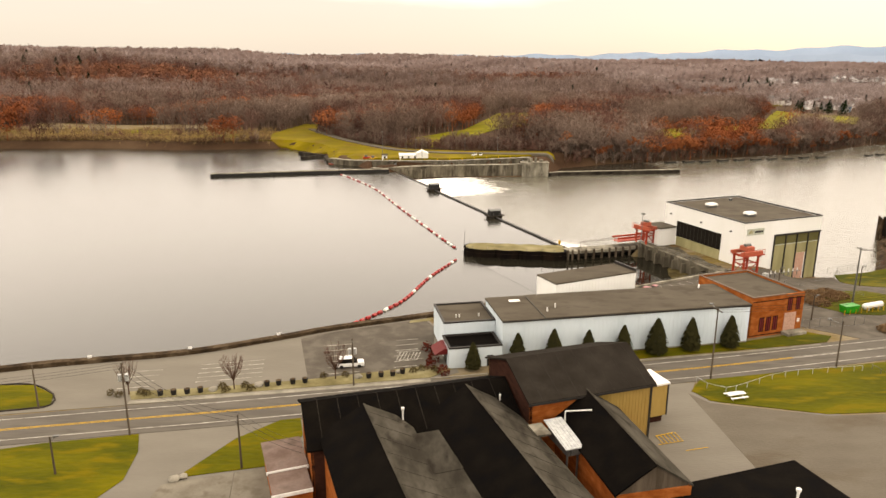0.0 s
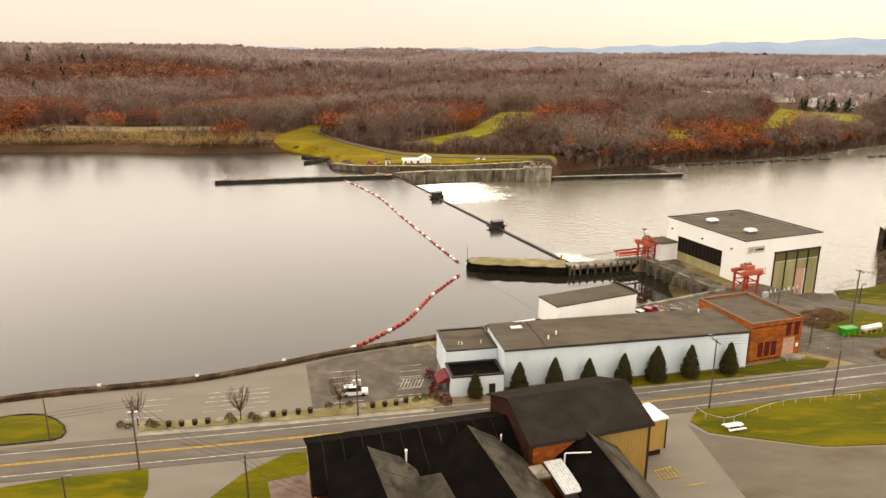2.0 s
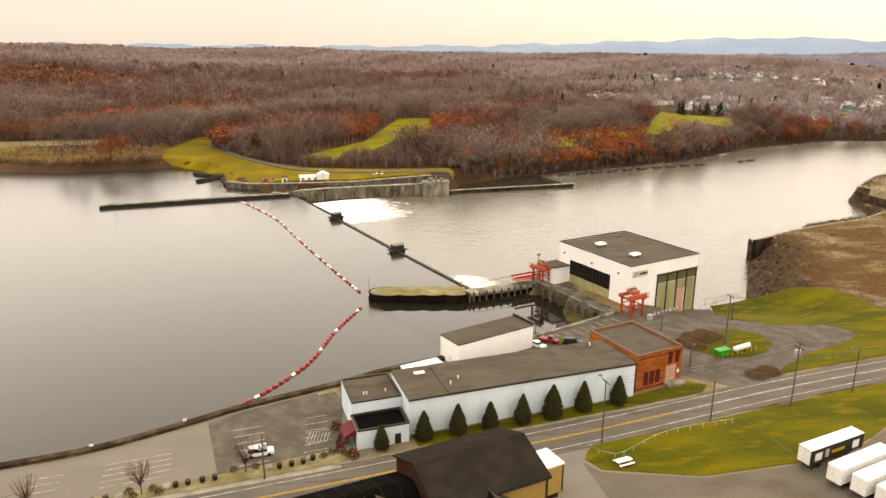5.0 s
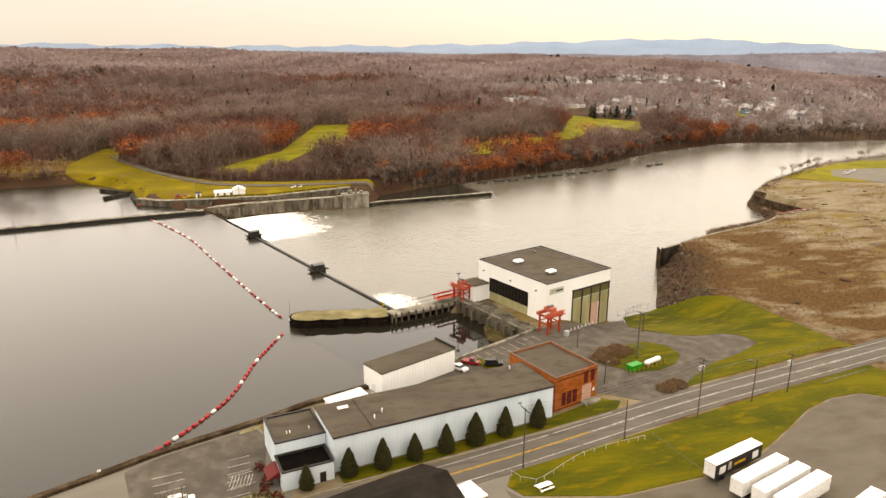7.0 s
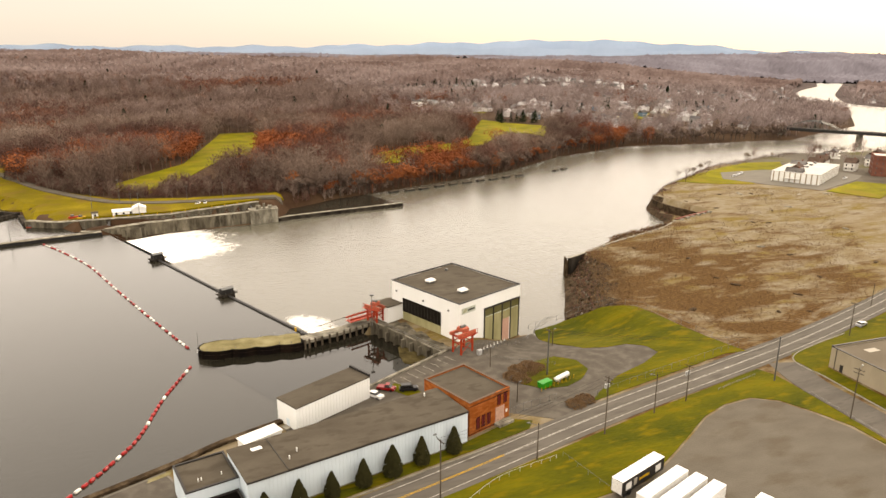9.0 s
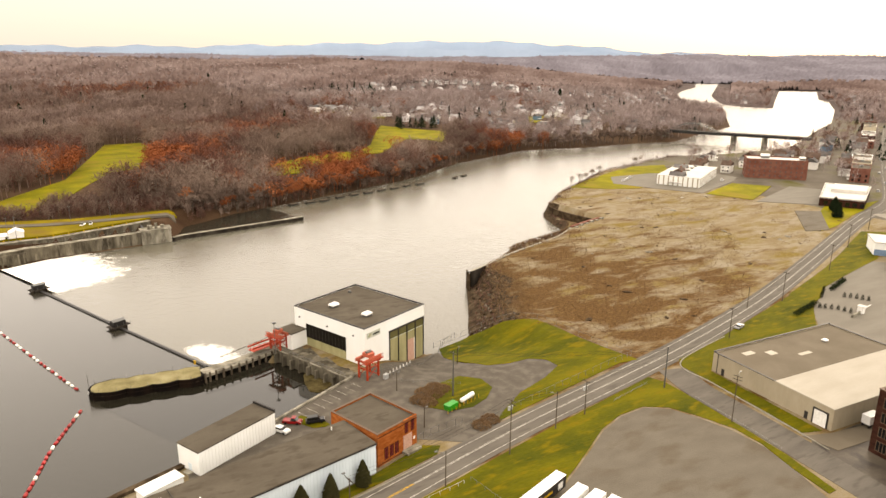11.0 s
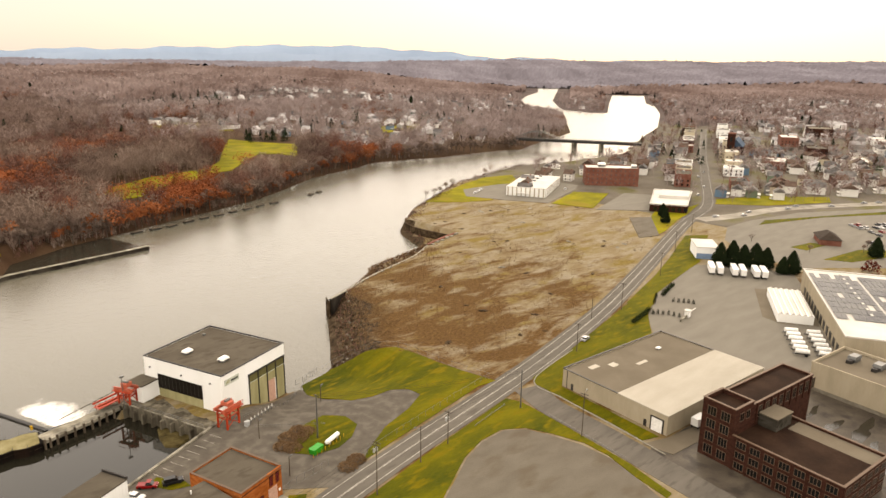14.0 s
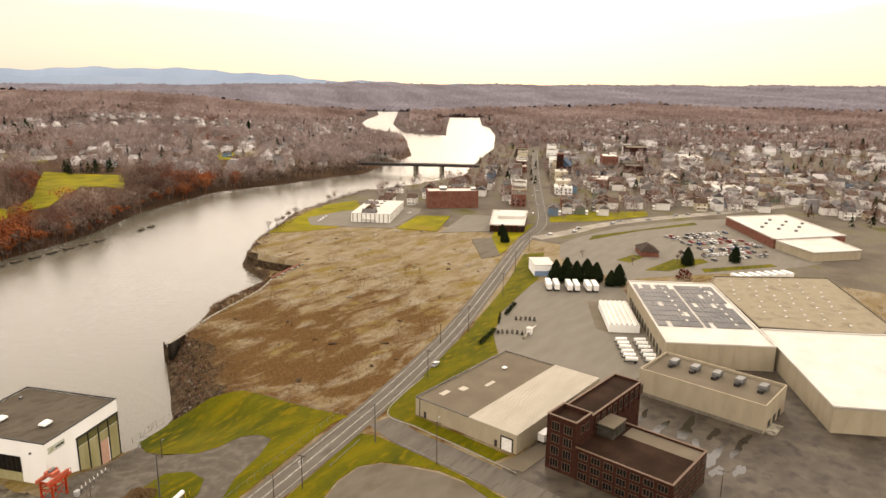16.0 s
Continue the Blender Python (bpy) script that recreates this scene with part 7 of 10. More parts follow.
def bridge():
    t = thing("road_bridge", "dark girder bridge on stone piers with an arched truss", "bridge", pose(0, 0, 0))
    a, b = (672, 590), (752, 446)
    part("deck", Geo().bar((*a, 2.6), (*b, 2.6), 11, 1.0), M["concrete_dark"], t)
    for s in (-5.6, 5.6):
        d = (Vector(b) - Vector(a)).normalized()
        o = Vector((-d.y, d.x)) * s
        p, q = Vector(a) + o, Vector(b) + o
        part("girder", Geo().bar((*p, 1.6), (*q, 1.6), 0.7, 3.0), M["black_steel"], t)
        g = Geo()
        n = 26
        for i in range(n):
            u = p.lerp(q, i / n)
            g.box(u.x - 0.1, u.x + 0.1, u.y - 0.1, u.y + 0.1, 3, 4.2)
        g.bar((*p, 4.2), (*q, 4.2), 0.15, 0.15)
        part("railing", g, M["steel_grey"], t)
        chord = []
        for i in range(13):
            u = i / 12
            e = p.lerp(q, 0.06 + 0.34 * u)
            chord.append((*e, 3 + 9 * math.sin(math.pi * u)))
            if 0 < i < 12:
                part("hanger", Geo().bar((*e, 3), chord[-1], 0.35, 0.35), M["steel_grey"], t)
        part("arch", Geo().path(chord, 0.8), M["steel_grey"], t)
    for k in range(3):
        u = Vector(a).lerp(Vector(b), (0.05, 0.52, 0.72)[k])
        part("pier", Geo().prism([(u.x - 6, u.y - 1.6), (u.x + 6, u.y + 1.6), (u.x + 5, u.y + 3.6), (u.x - 7, u.y + 0.4)], -11, 0.6), M["concrete"], t)
    return t


bridge()

# ---- trees ----
LEAF = 0.75


def foliage(name, stops, rough=0.95):
    """Twigs and leaves: each tree has its own tint, each spray a little of its own."""
    m = bpy.data.materials.new(name)
    m.use_nodes = True
    n, l = m.node_tree.nodes, m.node_tree.links
    b = n["Principled BSDF"]
    b.inputs["Roughness"].default_value = rough
    b.inputs["Specular IOR Level"].default_value = 0.0
    at = n.new("ShaderNodeAttribute")
    at.attribute_name = "tint"
    ob = n.new("ShaderNodeObjectInfo")
    geo = n.new("ShaderNodeNewGeometry")
    a = n.new("ShaderNodeMath")
    a.operation = "MULTIPLY_ADD"
    a.inputs[1].default_value = 0.10
    l.new(geo.outputs["Random Per Island"], a.inputs[0])
    l.new(at.outputs["Fac"], a.inputs[2])
    c = n.new("ShaderNodeMath")
    c.operation = "MULTIPLY_ADD"
    c.inputs[1].default_value = 0.12
    l.new(ob.outputs["Random"], c.inputs[0])
    l.new(a.outputs[0], c.inputs[2])
    rp = n.new("ShaderNodeValToRGB")
    e = rp.color_ramp.elements
    while len(e) < len(stops):
        e.new(0.5)
    for k, s in enumerate(stops):
        e[k].position, e[k].color = 0.1 + 1.1 * k / len(stops), (*[v * LEAF for v in s], 1)
    l.new(c.outputs[0], rp.inputs[0])
    l.new(rp.outputs[0], b.inputs["Base Color"])
    return m


M["bark"] = material("bark", ((0.10, 0.08, 0.065), (0.18, 0.15, 0.125), (0.27, 0.235, 0.20)), 0.8, 1.0, stretch=(1, 1, 0.2))
M["twigs_grey"] = foliage("twigs_grey", ((0.085, 0.055, 0.043), (0.15, 0.103, 0.081), (0.225, 0.163, 0.13), (0.32, 0.248, 0.202)))
M["twigs_brown"] = foliage("twigs_brown", ((0.065, 0.032, 0.025), (0.12, 0.062, 0.047), (0.175, 0.095, 0.072), (0.24, 0.14, 0.11)))
M["leaf_rust"] = foliage("leaf_rust", ((0.13, 0.038, 0.018), (0.22, 0.068, 0.028), (0.31, 0.105, 0.042), (0.40, 0.16, 0.062)))
# twigs of the farther trees: distance haze is put into these two colours
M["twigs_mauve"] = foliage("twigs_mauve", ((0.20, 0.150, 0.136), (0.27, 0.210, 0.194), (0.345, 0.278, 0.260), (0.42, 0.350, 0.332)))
M["twigs_dusk"] = foliage("twigs_dusk", ((0.125, 0.083, 0.068), (0.185, 0.130, 0.108), (0.255, 0.187, 0.160), (0.33, 0.255, 0.222)))
M["leaf_russet"] = foliage("leaf_russet", ((0.11, 0.045, 0.028), (0.18, 0.078, 0.046), (0.26, 0.12, 0.072)))
M["twigs_red"] = foliage("twigs_red", ((0.16, 0.085, 0.065), (0.21, 0.12, 0.09), (0.26, 0.16, 0.125)))
# canopy colours hold painted haze: a mauve tinge far off, blue at the rim
M["crowns_brown_haze"] = foliage("crowns_brown_haze", ((0.070, 0.045, 0.038), (0.110, 0.077, 0.068), (0.158, 0.117, 0.106), (0.21, 0.162, 0.150)))
M["crowns_blue_haze"] = foliage("crowns_blue_haze", ((0.115, 0.103, 0.116), (0.155, 0.142, 0.161), (0.205, 0.191, 0.216)))
M["weed_brown"] = foliage("weed_brown", ((0.10, 0.058, 0.032), (0.15, 0.09, 0.048), (0.21, 0.135, 0.07)))
M["straw"] = foliage("straw", ((0.20, 0.13, 0.055), (0.28, 0.20, 0.09), (0.36, 0.27, 0.13)))
M["leaf_cypress"] = foliage("leaf_cypress", ((0.012, 0.013, 0.006), (0.022, 0.022, 0.009), (0.038, 0.034, 0.013)))
M["leaf_conifer"] = foliage("leaf_conifer", ((0.007, 0.011, 0.006), (0.013, 0.019, 0.008), (0.024, 0.032, 0.012)))
M["leaf_shrub"] = foliage("leaf_shrub", ((0.06, 0.045, 0.02), (0.10, 0.075, 0.03), (0.14, 0.10, 0.045)))
M["leaf_red"] = foliage("leaf_red", ((0.06, 0.012, 0.008), (0.11, 0.02, 0.012), (0.16, 0.035, 0.02)))


def spray(rng, kind, n, size):
    """The crown of one tree of unit height as loose triangles, n x 3 x 3, and its trunk."""
    out = []
    if kind == "bare":
        # boughs fan out from the trunk, twigs gather round them
        tips = [np.array([math.cos(k * 2.4) * q, math.sin(k * 2.4) * q, z]) for k, q, z in ((k, rng.uniform(0.08, 0.36), rng.uniform(0.34, 0.96)) for k in range(13))]
        while len(out) < n:
            tip = tips[rng.integers(0, len(tips))]
            p = tip * (0.55 + 0.45 * rng.random(), 0.55 + 0.45 * rng.random(), 1) + rng.normal(size=3) * (0.055, 0.055, 0.10)
            if not 0.20 < p[2] < 1.04:
                continue
            d = np.array([p[0], p[1], 0.34]) + rng.normal(size=3) * 0.16
            d /= np.linalg.norm(d)
            s = np.cross(d, np.array([p[0], p[1], (p[2] - 0.45) * 0.7]) + rng.normal(size=3) * 0.10)
            s /= np.linalg.norm(s) + 1e-6
            ln = size * rng.uniform(0.9, 2.0)
            out.append((p - d * ln, p - d * ln * 0.5 + s * size * 0.36, p + d * ln))
        for tip in tips[:6]:
            foot = np.array([0, 0, 0.30])
            out.append((foot, foot + (0.014, 0.010, 0.02), tip))
    elif kind == "oak":
        while len(out) < n:
            v = rng.normal(size=3)
            v /= np.linalg.norm(v)
            r = rng.uniform(0.55, 1.0)
            p = v * r * (0.36, 0.36, 0.34) * (1 + 0.22 * math.sin(v[0] * 6 + v[1] * 5 + v[2] * 4)) + (0, 0, 0.62)
            a, b = rng.normal(size=3), rng.normal(size=3)
            a, b = a - v * (a @ v) * 0.75, b - v * (b @ v) * 0.75
            a, b = a / np.linalg.norm(a) * size, b / np.linalg.norm(b) * size
            out.append((p + a, p + b, p - (a + b) * 0.6))
    else:
        while len(out) < n:
            z = rng.uniform(0.06, 1.0) ** 0.9
            a = rng.uniform(0, math.tau)
            r = (1.0 - z) * 0.30 * rng.uniform(0.75, 1.12) + 0.012
            o = np.array([math.cos(a), math.sin(a), 0])
            t = np.array([-o[1], o[0], 0])
            p = o * r + (0, 0, z)
            w = size * rng.uniform(0.7, 1.2)
            out.append((p - o * size * 0.5 + (0, 0, w * 0.6), p + t * w * 0.6 + o * size * 0.25 - (0, 0, w * 0.5), p - t * w * 0.6 + o * size * 0.25 - (0, 0, w * 0.5)))
    if kind != "conifer":
        top = 0.6
        for k in range(3):
            a0, a1 = k * math.tau / 3, (k + 1) * math.tau / 3
            b0, b1 = np.array([math.cos(a0), math.sin(a0), 0]) * 0.017, np.array([math.cos(a1), math.sin(a1), 0]) * 0.017
            out.append((b0 - (0, 0, 0.08), b1 - (0, 0, 0.08), np.array([0, 0, top])))
    return np.array(out)


def patches(p, scale, shift):
    """A slow pattern over the land, 0 to 1, by which kinds of trees gather."""
    v = np.sin(p[:, 0] / scale + shift) * np.cos(p[:, 1] / scale * 1.2 + shift * 2) + 0.6 * np.sin(p[:, 0] / scale * 2.3 - p[:, 1] / scale * 1.7 + shift)
    return v / 3.2 + 0.5


def forest(name, kind, mat, spots, n, size, label, low=8, high=13, variants=6, seed=1, category="woods", spread=1.0):
    """Many trees as one mesh of loose sprays."""
    rng = np.random.default_rng(seed)
    kinds = [spray(rng, kind, n, size) for _ in range(variants)]
    m = len(spots)
    if not m:
        return None
    pick = rng.integers(0, variants, m)
    h = rng.uniform(low, high, m)
    wide = h * rng.uniform(0.8, 1.25, m) * spread
    turn = rng.uniform(0, math.tau, m)
    tint = np.clip(0.55 * patches(spots, 41, 1.3) + 0.5 * rng.beta(1.6, 1.9, m) - 0.08, 0, 1) * 0.85
    tris = []
    tints = []
    z = land_height(spots[:, 0], spots[:, 1])
    for v in range(variants):
        i = np.where(pick == v)[0]
        t = kinds[v][None]
        c, s = np.cos(turn[i])[:, None, None], np.sin(turn[i])[:, None, None]
        x = (t[..., 0] * c - t[..., 1] * s) * wide[i][:, None, None] + spots[i, 0][:, None, None]
        y = (t[..., 0] * s + t[..., 1] * c) * wide[i][:, None, None] + spots[i, 1][:, None, None]
        zz = t[..., 2] * h[i][:, None, None] + z[i][:, None, None]
        tris.append(np.stack([x, y, zz], -1).reshape(-1, 3))
        tints.append(np.repeat(tint[i], t.shape[1] * 3))
    co = np.concatenate(tris).astype(np.float32)
    k = len(co)
    me = bpy.data.meshes.new(name)
    me.vertices.add(k)
    me.vertices.foreach_set("co", co.ravel())
    me.loops.add(k)
    me.loops.foreach_set("vertex_index", np.arange(k, dtype=np.int32))
    me.polygons.add(k // 3)
    me.polygons.foreach_set("loop_start", np.arange(0, k, 3, dtype=np.int32))
    me.update(calc_edges=True)
    att = me.attributes.new("tint", "FLOAT", "POINT")
    att.data.foreach_set("value", np.concatenate(tints).astype(np.float32))
    me.materials.append(M[mat])
    return tagged(new(name, me), label, category, kind="stuff")


def scatter(rng, count, r0, r1, a0, a1):
    r = np.sqrt(rng.uniform(r0 * r0, r1 * r1, count))
    a = np.radians(rng.uniform(a0, a1, count))
    return np.stack([r * np.sin(a), r * np.cos(a)], -1)


def clear_of(p, gap_river=5, meadows=True):
    keep = (signed_distance(RIVER, p[:, 0], p[:, 1]) > gap_river) & (signed_distance(POND, p[:, 0], p[:, 1]) > gap_river + 3)
    if meadows:
        for k, poly in MEADOWS.items():
            keep &= signed_distance(poly, p[:, 0], p[:, 1]) > 1.0
    return p[keep]


rng = np.random.default_rng(11)


def on_far(p):
    return p[far_side(p[:, 0], p[:, 1]) > 0.5]


VILLAGE = [(360, 700), (430, 640), (560, 615), (760, 660), (1000, 860), (1050, 1050), (700, 1010), (430, 960)]


def open_view(p, step=90):
    """Trees stand back where the land opens to the water behind them."""
    r = np.hypot(p[:, 0], p[:, 1])
    keep = np.ones(len(p), bool)
    for k in (1, 2, 3):
        q = p * ((r + step * k) / r)[:, None]
        keep &= signed_distance(RIVER, q[:, 0], q[:, 1]) > 6
    return p[keep]


near_w = clear_of(on_far(scatter(rng, 14000, 420, 760, -40, 52)), 1.5)
near_w = near_w[(near_w[:, 1] > 425) & ((near_w[:, 0] > 78) | (near_w[:, 1] > 440) | (near_w[:, 0] < -110))]
near_w = near_w[(signed_distance(VILLAGE, near_w[:, 0], near_w[:, 1]) > 0) | (rng.random(len(near_w)) < 0.3)]
near_w = near_w[~((near_w[:, 0] > -125) & (near_w[:, 0] < 70) & (near_w[:, 1] < 450))]
# open views across the meadows
dist = np.hypot(near_w[:, 0], near_w[:, 1])
for key, chance in (("one", 1.0), ("two", 0.9), ("strip", 0.55), ("green", 1.0)):
    for k in (18, 38, 58, 80, 105) if key != "strip" else (18, 38, 58):
        q = near_w * ((dist + k) / dist)[:, None]
        hide = (signed_distance(MEADOWS[key], q[:, 0], q[:, 1]) < 0) & (rng.random(len(near_w)) < chance)
        near_w, dist = near_w[~hide], dist[~hide]
cell = np.floor(near_w / 7.6).astype(int)
near_w = near_w[np.unique(cell[:, 0] * 100003 + cell[:, 1], return_index=True)[1]]
gap = patches(near_w, 34, 4.0)
near_w = near_w[(gap > 0.20) | (rng.random(len(near_w)) < 0.5)]
mid_w = clear_of(on_far(scatter(rng, 11000, 760, 1350, -42, 66)), 8)
mid_w = mid_w[(signed_distance(VILLAGE, mid_w[:, 0], mid_w[:, 1]) > 0) | (rng.random(len(mid_w)) < 0.35)]
far_w = open_view(clear_of(scatter(rng, 12500, 1250, 2100, -44, 104), 10), 30)
# mid and far twigs grow paler and more mauve, a haze painted by zone
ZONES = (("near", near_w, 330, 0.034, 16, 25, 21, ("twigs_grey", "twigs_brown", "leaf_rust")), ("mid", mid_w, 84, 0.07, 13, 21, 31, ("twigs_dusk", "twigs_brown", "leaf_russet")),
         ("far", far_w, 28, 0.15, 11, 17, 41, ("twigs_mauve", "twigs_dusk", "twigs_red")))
# stands of oak round the lock meadow and along the bank
OAKS = ((60, 505, 24), (-50, 530, 26), (108, 545, 26), (165, 492, 16), (205, 508, 18), (250, 530, 18), (120, 470, 14), (20, 600, 20), (-190, 640, 40), (340, 590, 14), (318, 660, 20))
for name, p, n, size, lo, hi, sd, mats in ZONES:
    share = patches(p, 62 if name == "near" else 150, 0.7)
    # the oaks gather towards the lock and thin out down the valley
    east = 0.13 * smooth(150, 700, p[:, 0])
    mixd = share + rng.normal(size=len(p)) * 0.13 - east - (0.05 if name == "near" else 0.08)
    if name == "near":
        mixd += 0.10 * (1 - smooth(40, 150, signed_distance(RIVER, p[:, 0], p[:, 1]))) * (1 - smooth(330, 460, p[:, 0]))
        for ox, oy, size_ in OAKS:
            mixd += 0.36 * np.exp(-((p[:, 0] - ox) ** 2 + (p[:, 1] - oy) ** 2) / size_ ** 2)
    pine = rng.random(len(p)) < {"near": 0.003, "mid": 0.008, "far": 0.006}[name]
    kinds = (("grey_woods", "bare", mats[0], (mixd <= 0.50) & ~pine, "bare grey-brown woods in late autumn"),
             ("brown_woods", "bare", mats[1], (mixd > 0.50) & (mixd <= 0.68) & ~pine, "bare dark brown woods in late autumn"),
             ("rust_woods", "oak", mats[2], (mixd > 0.68) & ~pine, "oaks that keep their rust-red leaves"),
             ("pine_woods", "conifer", "leaf_conifer", pine, "scattered dark green conifers"))
    for j, (nm, kind, mat, mask, label) in enumerate(kinds):
        # down the valley the bare trees take the colour paled for haze
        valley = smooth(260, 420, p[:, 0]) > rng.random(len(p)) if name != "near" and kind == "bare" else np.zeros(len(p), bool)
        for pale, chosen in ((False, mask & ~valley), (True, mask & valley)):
            forest(nm, kind, "twigs_mauve" if pale else mat, p[chosen], n if kind != "conifer" else 120 if name == "near" else 60, size * (1.1 if kind == "oak" else 1.5 if kind == "conifer" else 1.0), "bare woods down the valley, paled with painted haze" if pale else label, lo, hi * (0.86 if kind == "oak" else 1), 8, sd + j + 10 * pale, "woods", 1.3 if kind == "oak" else 1.12)


def canopy(name, mat, r0, r1, label, seed):
    """The closed roof of the far woods: crowns of uneven height, open over water, fields and the town."""
    rng_ = np.random.default_rng(seed)
    az = np.arange(-46, 106, 0.1)
    rr = r0 * 1.0105 ** np.arange(int(math.log(r1 / r0) / math.log(1.0105)) + 2)
    A, Rr = np.meshgrid(np.radians(az), rr)
    A = A + rng_.uniform(-0.0006, 0.0006, A.shape)
    Rr = Rr * (1 + rng_.uniform(-0.004, 0.004, A.shape))
    px, py = Rr * np.sin(A), Rr * np.cos(A)
    flat_ = np.stack([px.ravel(), py.ravel()], -1)
    bump = rng_.normal(size=A.shape)
    bump = (bump + 0.8 * np.roll(bump, 1, 1)) * 2.1
    stand = 3.0 * (patches(flat_, 55, 2.2).reshape(A.shape) - 0.5)
    pz = land_height(px, py) + 11.5 + bump + stand
    begin = np.interp(np.degrees(A), [-46, 18, 28, 40, 106], [1290, 1290, 1560, 1850, 1950])
    ok = (Rr > begin) & ((signed_distance(RIVER, px, py) > 38) | (Rr > 2600))
    for step in (70, 140, 210, 280):
        q = (Rr + step) / Rr
        ok &= (signed_distance(RIVER, px * q, py * q) > 8) | (Rr > 2300)
    # the roof of leaves comes down to the ground along its edges
    core = ok.copy()
    for step, axis in ((1, 0), (-1, 0), (1, 1), (-1, 1)):
        core &= np.roll(ok, step, axis)
    core[0], core[-1] = ok[0], ok[-1]
    pz = np.where(core, pz, land_height(px, py) + 3)
    cells = ok[:-1, :-1] & ok[1:, :-1] & ok[:-1, 1:] & ok[1:, 1:]
    ids = np.arange(A.size).reshape(A.shape)
    quads = np.stack([ids[:-1, :-1], ids[1:, :-1], ids[1:, 1:], ids[:-1, 1:]], -1)[cells]
    used, flat_ids = np.unique(quads, return_inverse=True)
    me = bpy.data.meshes.new(name)
    co = np.stack([px.ravel(), py.ravel(), pz.ravel()], -1)[used].astype(np.float32)
    me.vertices.add(len(co))
    me.vertices.foreach_set("co", co.ravel())
    me.loops.add(quads.size)
    me.loops.foreach_set("vertex_index", flat_ids.ravel().astype(np.int32))
    me.polygons.add(len(quads))
    me.polygons.foreach_set("loop_start", np.arange(0, quads.size, 4, dtype=np.int32))
    me.update(calc_edges=True)
    tone = 0.5 * patches(flat_, 120, 0.4) + 0.28 * patches(flat_, 37, 3.1) + 0.30 * rng_.random(A.size) - 0.12
    me.attributes.new("tint", "FLOAT", "POINT").data.foreach_set("value", np.clip(tone, 0, 1)[used].astype(np.float32))
    me.materials.append(M[mat])
    return tagged(new(name, me), label, "woods", kind="stuff")


# the air's haze over these woods lies in the canopy colours
canopy("far_canopy", "crowns_brown_haze", 1290, 2500, "bare brown woods rolling over the far hills, tinted mauve for haze", 91)
canopy("rim_canopy", "crowns_blue_haze", 2490, 4560, "bare woods along the horizon, tinted blue for haze", 92)
# trees among the houses of the town, half with haze-paled twigs
town_w = clear_of(scatter(rng, 7600, 470, 1900, 40, 102), 10, False)
town_w = town_w[(far_side(town_w[:, 0], town_w[:, 1]) < 0.5)]
town_w = town_w[(signed_distance([(300, -80), (300, 230), (440, 300), (480, 330), (500, 208), (585, 156), (628, 100), (620, 20), (560, -80)], town_w[:, 0], town_w[:, 1]) > 0)]
town_w = town_w[signed_distance([(300, 290), (330, 370), (440, 414), (478, 424), (545, 330), (500, 232), (400, 195)], town_w[:, 0], town_w[:, 1]) > 0]
town_w = town_w[np.abs((town_w[:, 0] - 483) * -0.455 + (town_w[:, 1] - 228) * 0.89) > 9]
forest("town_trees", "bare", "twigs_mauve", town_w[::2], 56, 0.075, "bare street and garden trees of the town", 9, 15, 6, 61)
forest("town_trees", "bare", "twigs_brown", town_w[1::2], 56, 0.075, "bare brown garden trees of the town", 9, 15, 6, 62)
pt = clear_of(scatter(rng, 420, 520, 1700, 40, 100), 10, False)
pt = pt[signed_distance([(300, -80), (300, 380), (440, 430), (545, 430), (600, 300), (620, 60), (560, -80)], pt[:, 0], pt[:, 1]) > 0]
groves = np.concatenate([rng.normal(size=(k, 2)) * sd_ + (gx_, gy_) for gx_, gy_, sd_, k in ((540, 1265, 45, 60), (408, 764, 8, 6), (433, 743, 8, 6), (541, 842, 14, 8), (643, 880, 10, 5), (756, 789, 14, 6), (470, 1120, 60, 24))])
forest("village_conifers", "conifer", "leaf_conifer", groves, 90, 0.10, "dark green conifers of the far village", 11, 17, 5, 66)
forest("town_conifers", "conifer", "leaf_conifer", pt, 60, 0.12, "dark conifers among the houses", 8, 14, 5, 63)
# brush at the foot of the woods
edge = np.concatenate([scatter(rng, 6000, 425, 640, 8, 46), scatter(rng, 5000, 425, 560, -18, 12)])
edge = clear_of(on_far(edge), 0.6)
river_d = signed_distance(RIVER, edge[:, 0], edge[:, 1])
lawn_d = signed_distance(MEADOWS["lock"], edge[:, 0], edge[:, 1])
edge = edge[((river_d < 38) & (edge[:, 0] > 80)) | ((lawn_d < 45) & (edge[:, 1] > 428))]
forest("brush", "bare", "twigs_brown", edge[::2], 44, 0.10, "dark red-brown brush at the foot of the woods", 3.5, 7.5, 6, 64, "brush")
forest("brush", "bare", "twigs_grey", edge[1::2], 44, 0.10, "grey-brown saplings at the foot of the woods", 4, 8.5, 6, 65, "brush")
# scrub: reeds on the headwater bank, thicket on the field's river edge, weeds of the field
p = scatter(rng, 5000, 470, 640, -42, -8)
p = p[(signed_distance(MEADOWS["scrub"], p[:, 0], p[:, 1]) < -2)]
shore_line = np.array(curve_line([(-420, 488), (-298, 484), (-223, 488), (-168, 477), (-112, 486)], 1.0))
q = shore_line[rng.integers(0, len(shore_line), 1500)] + rng.normal(size=(1500, 2)) * (2.0, 2.2) + (0, 2.0)
q = q[signed_distance(POND, q[:, 0], q[:, 1]) > 0.4]
forest("shore_reeds", "bare", "straw", q[::2], 26, 0.12, "golden reeds along the headwater's edge", 1.0, 2.6, 5, 78, "reeds", 1.4)
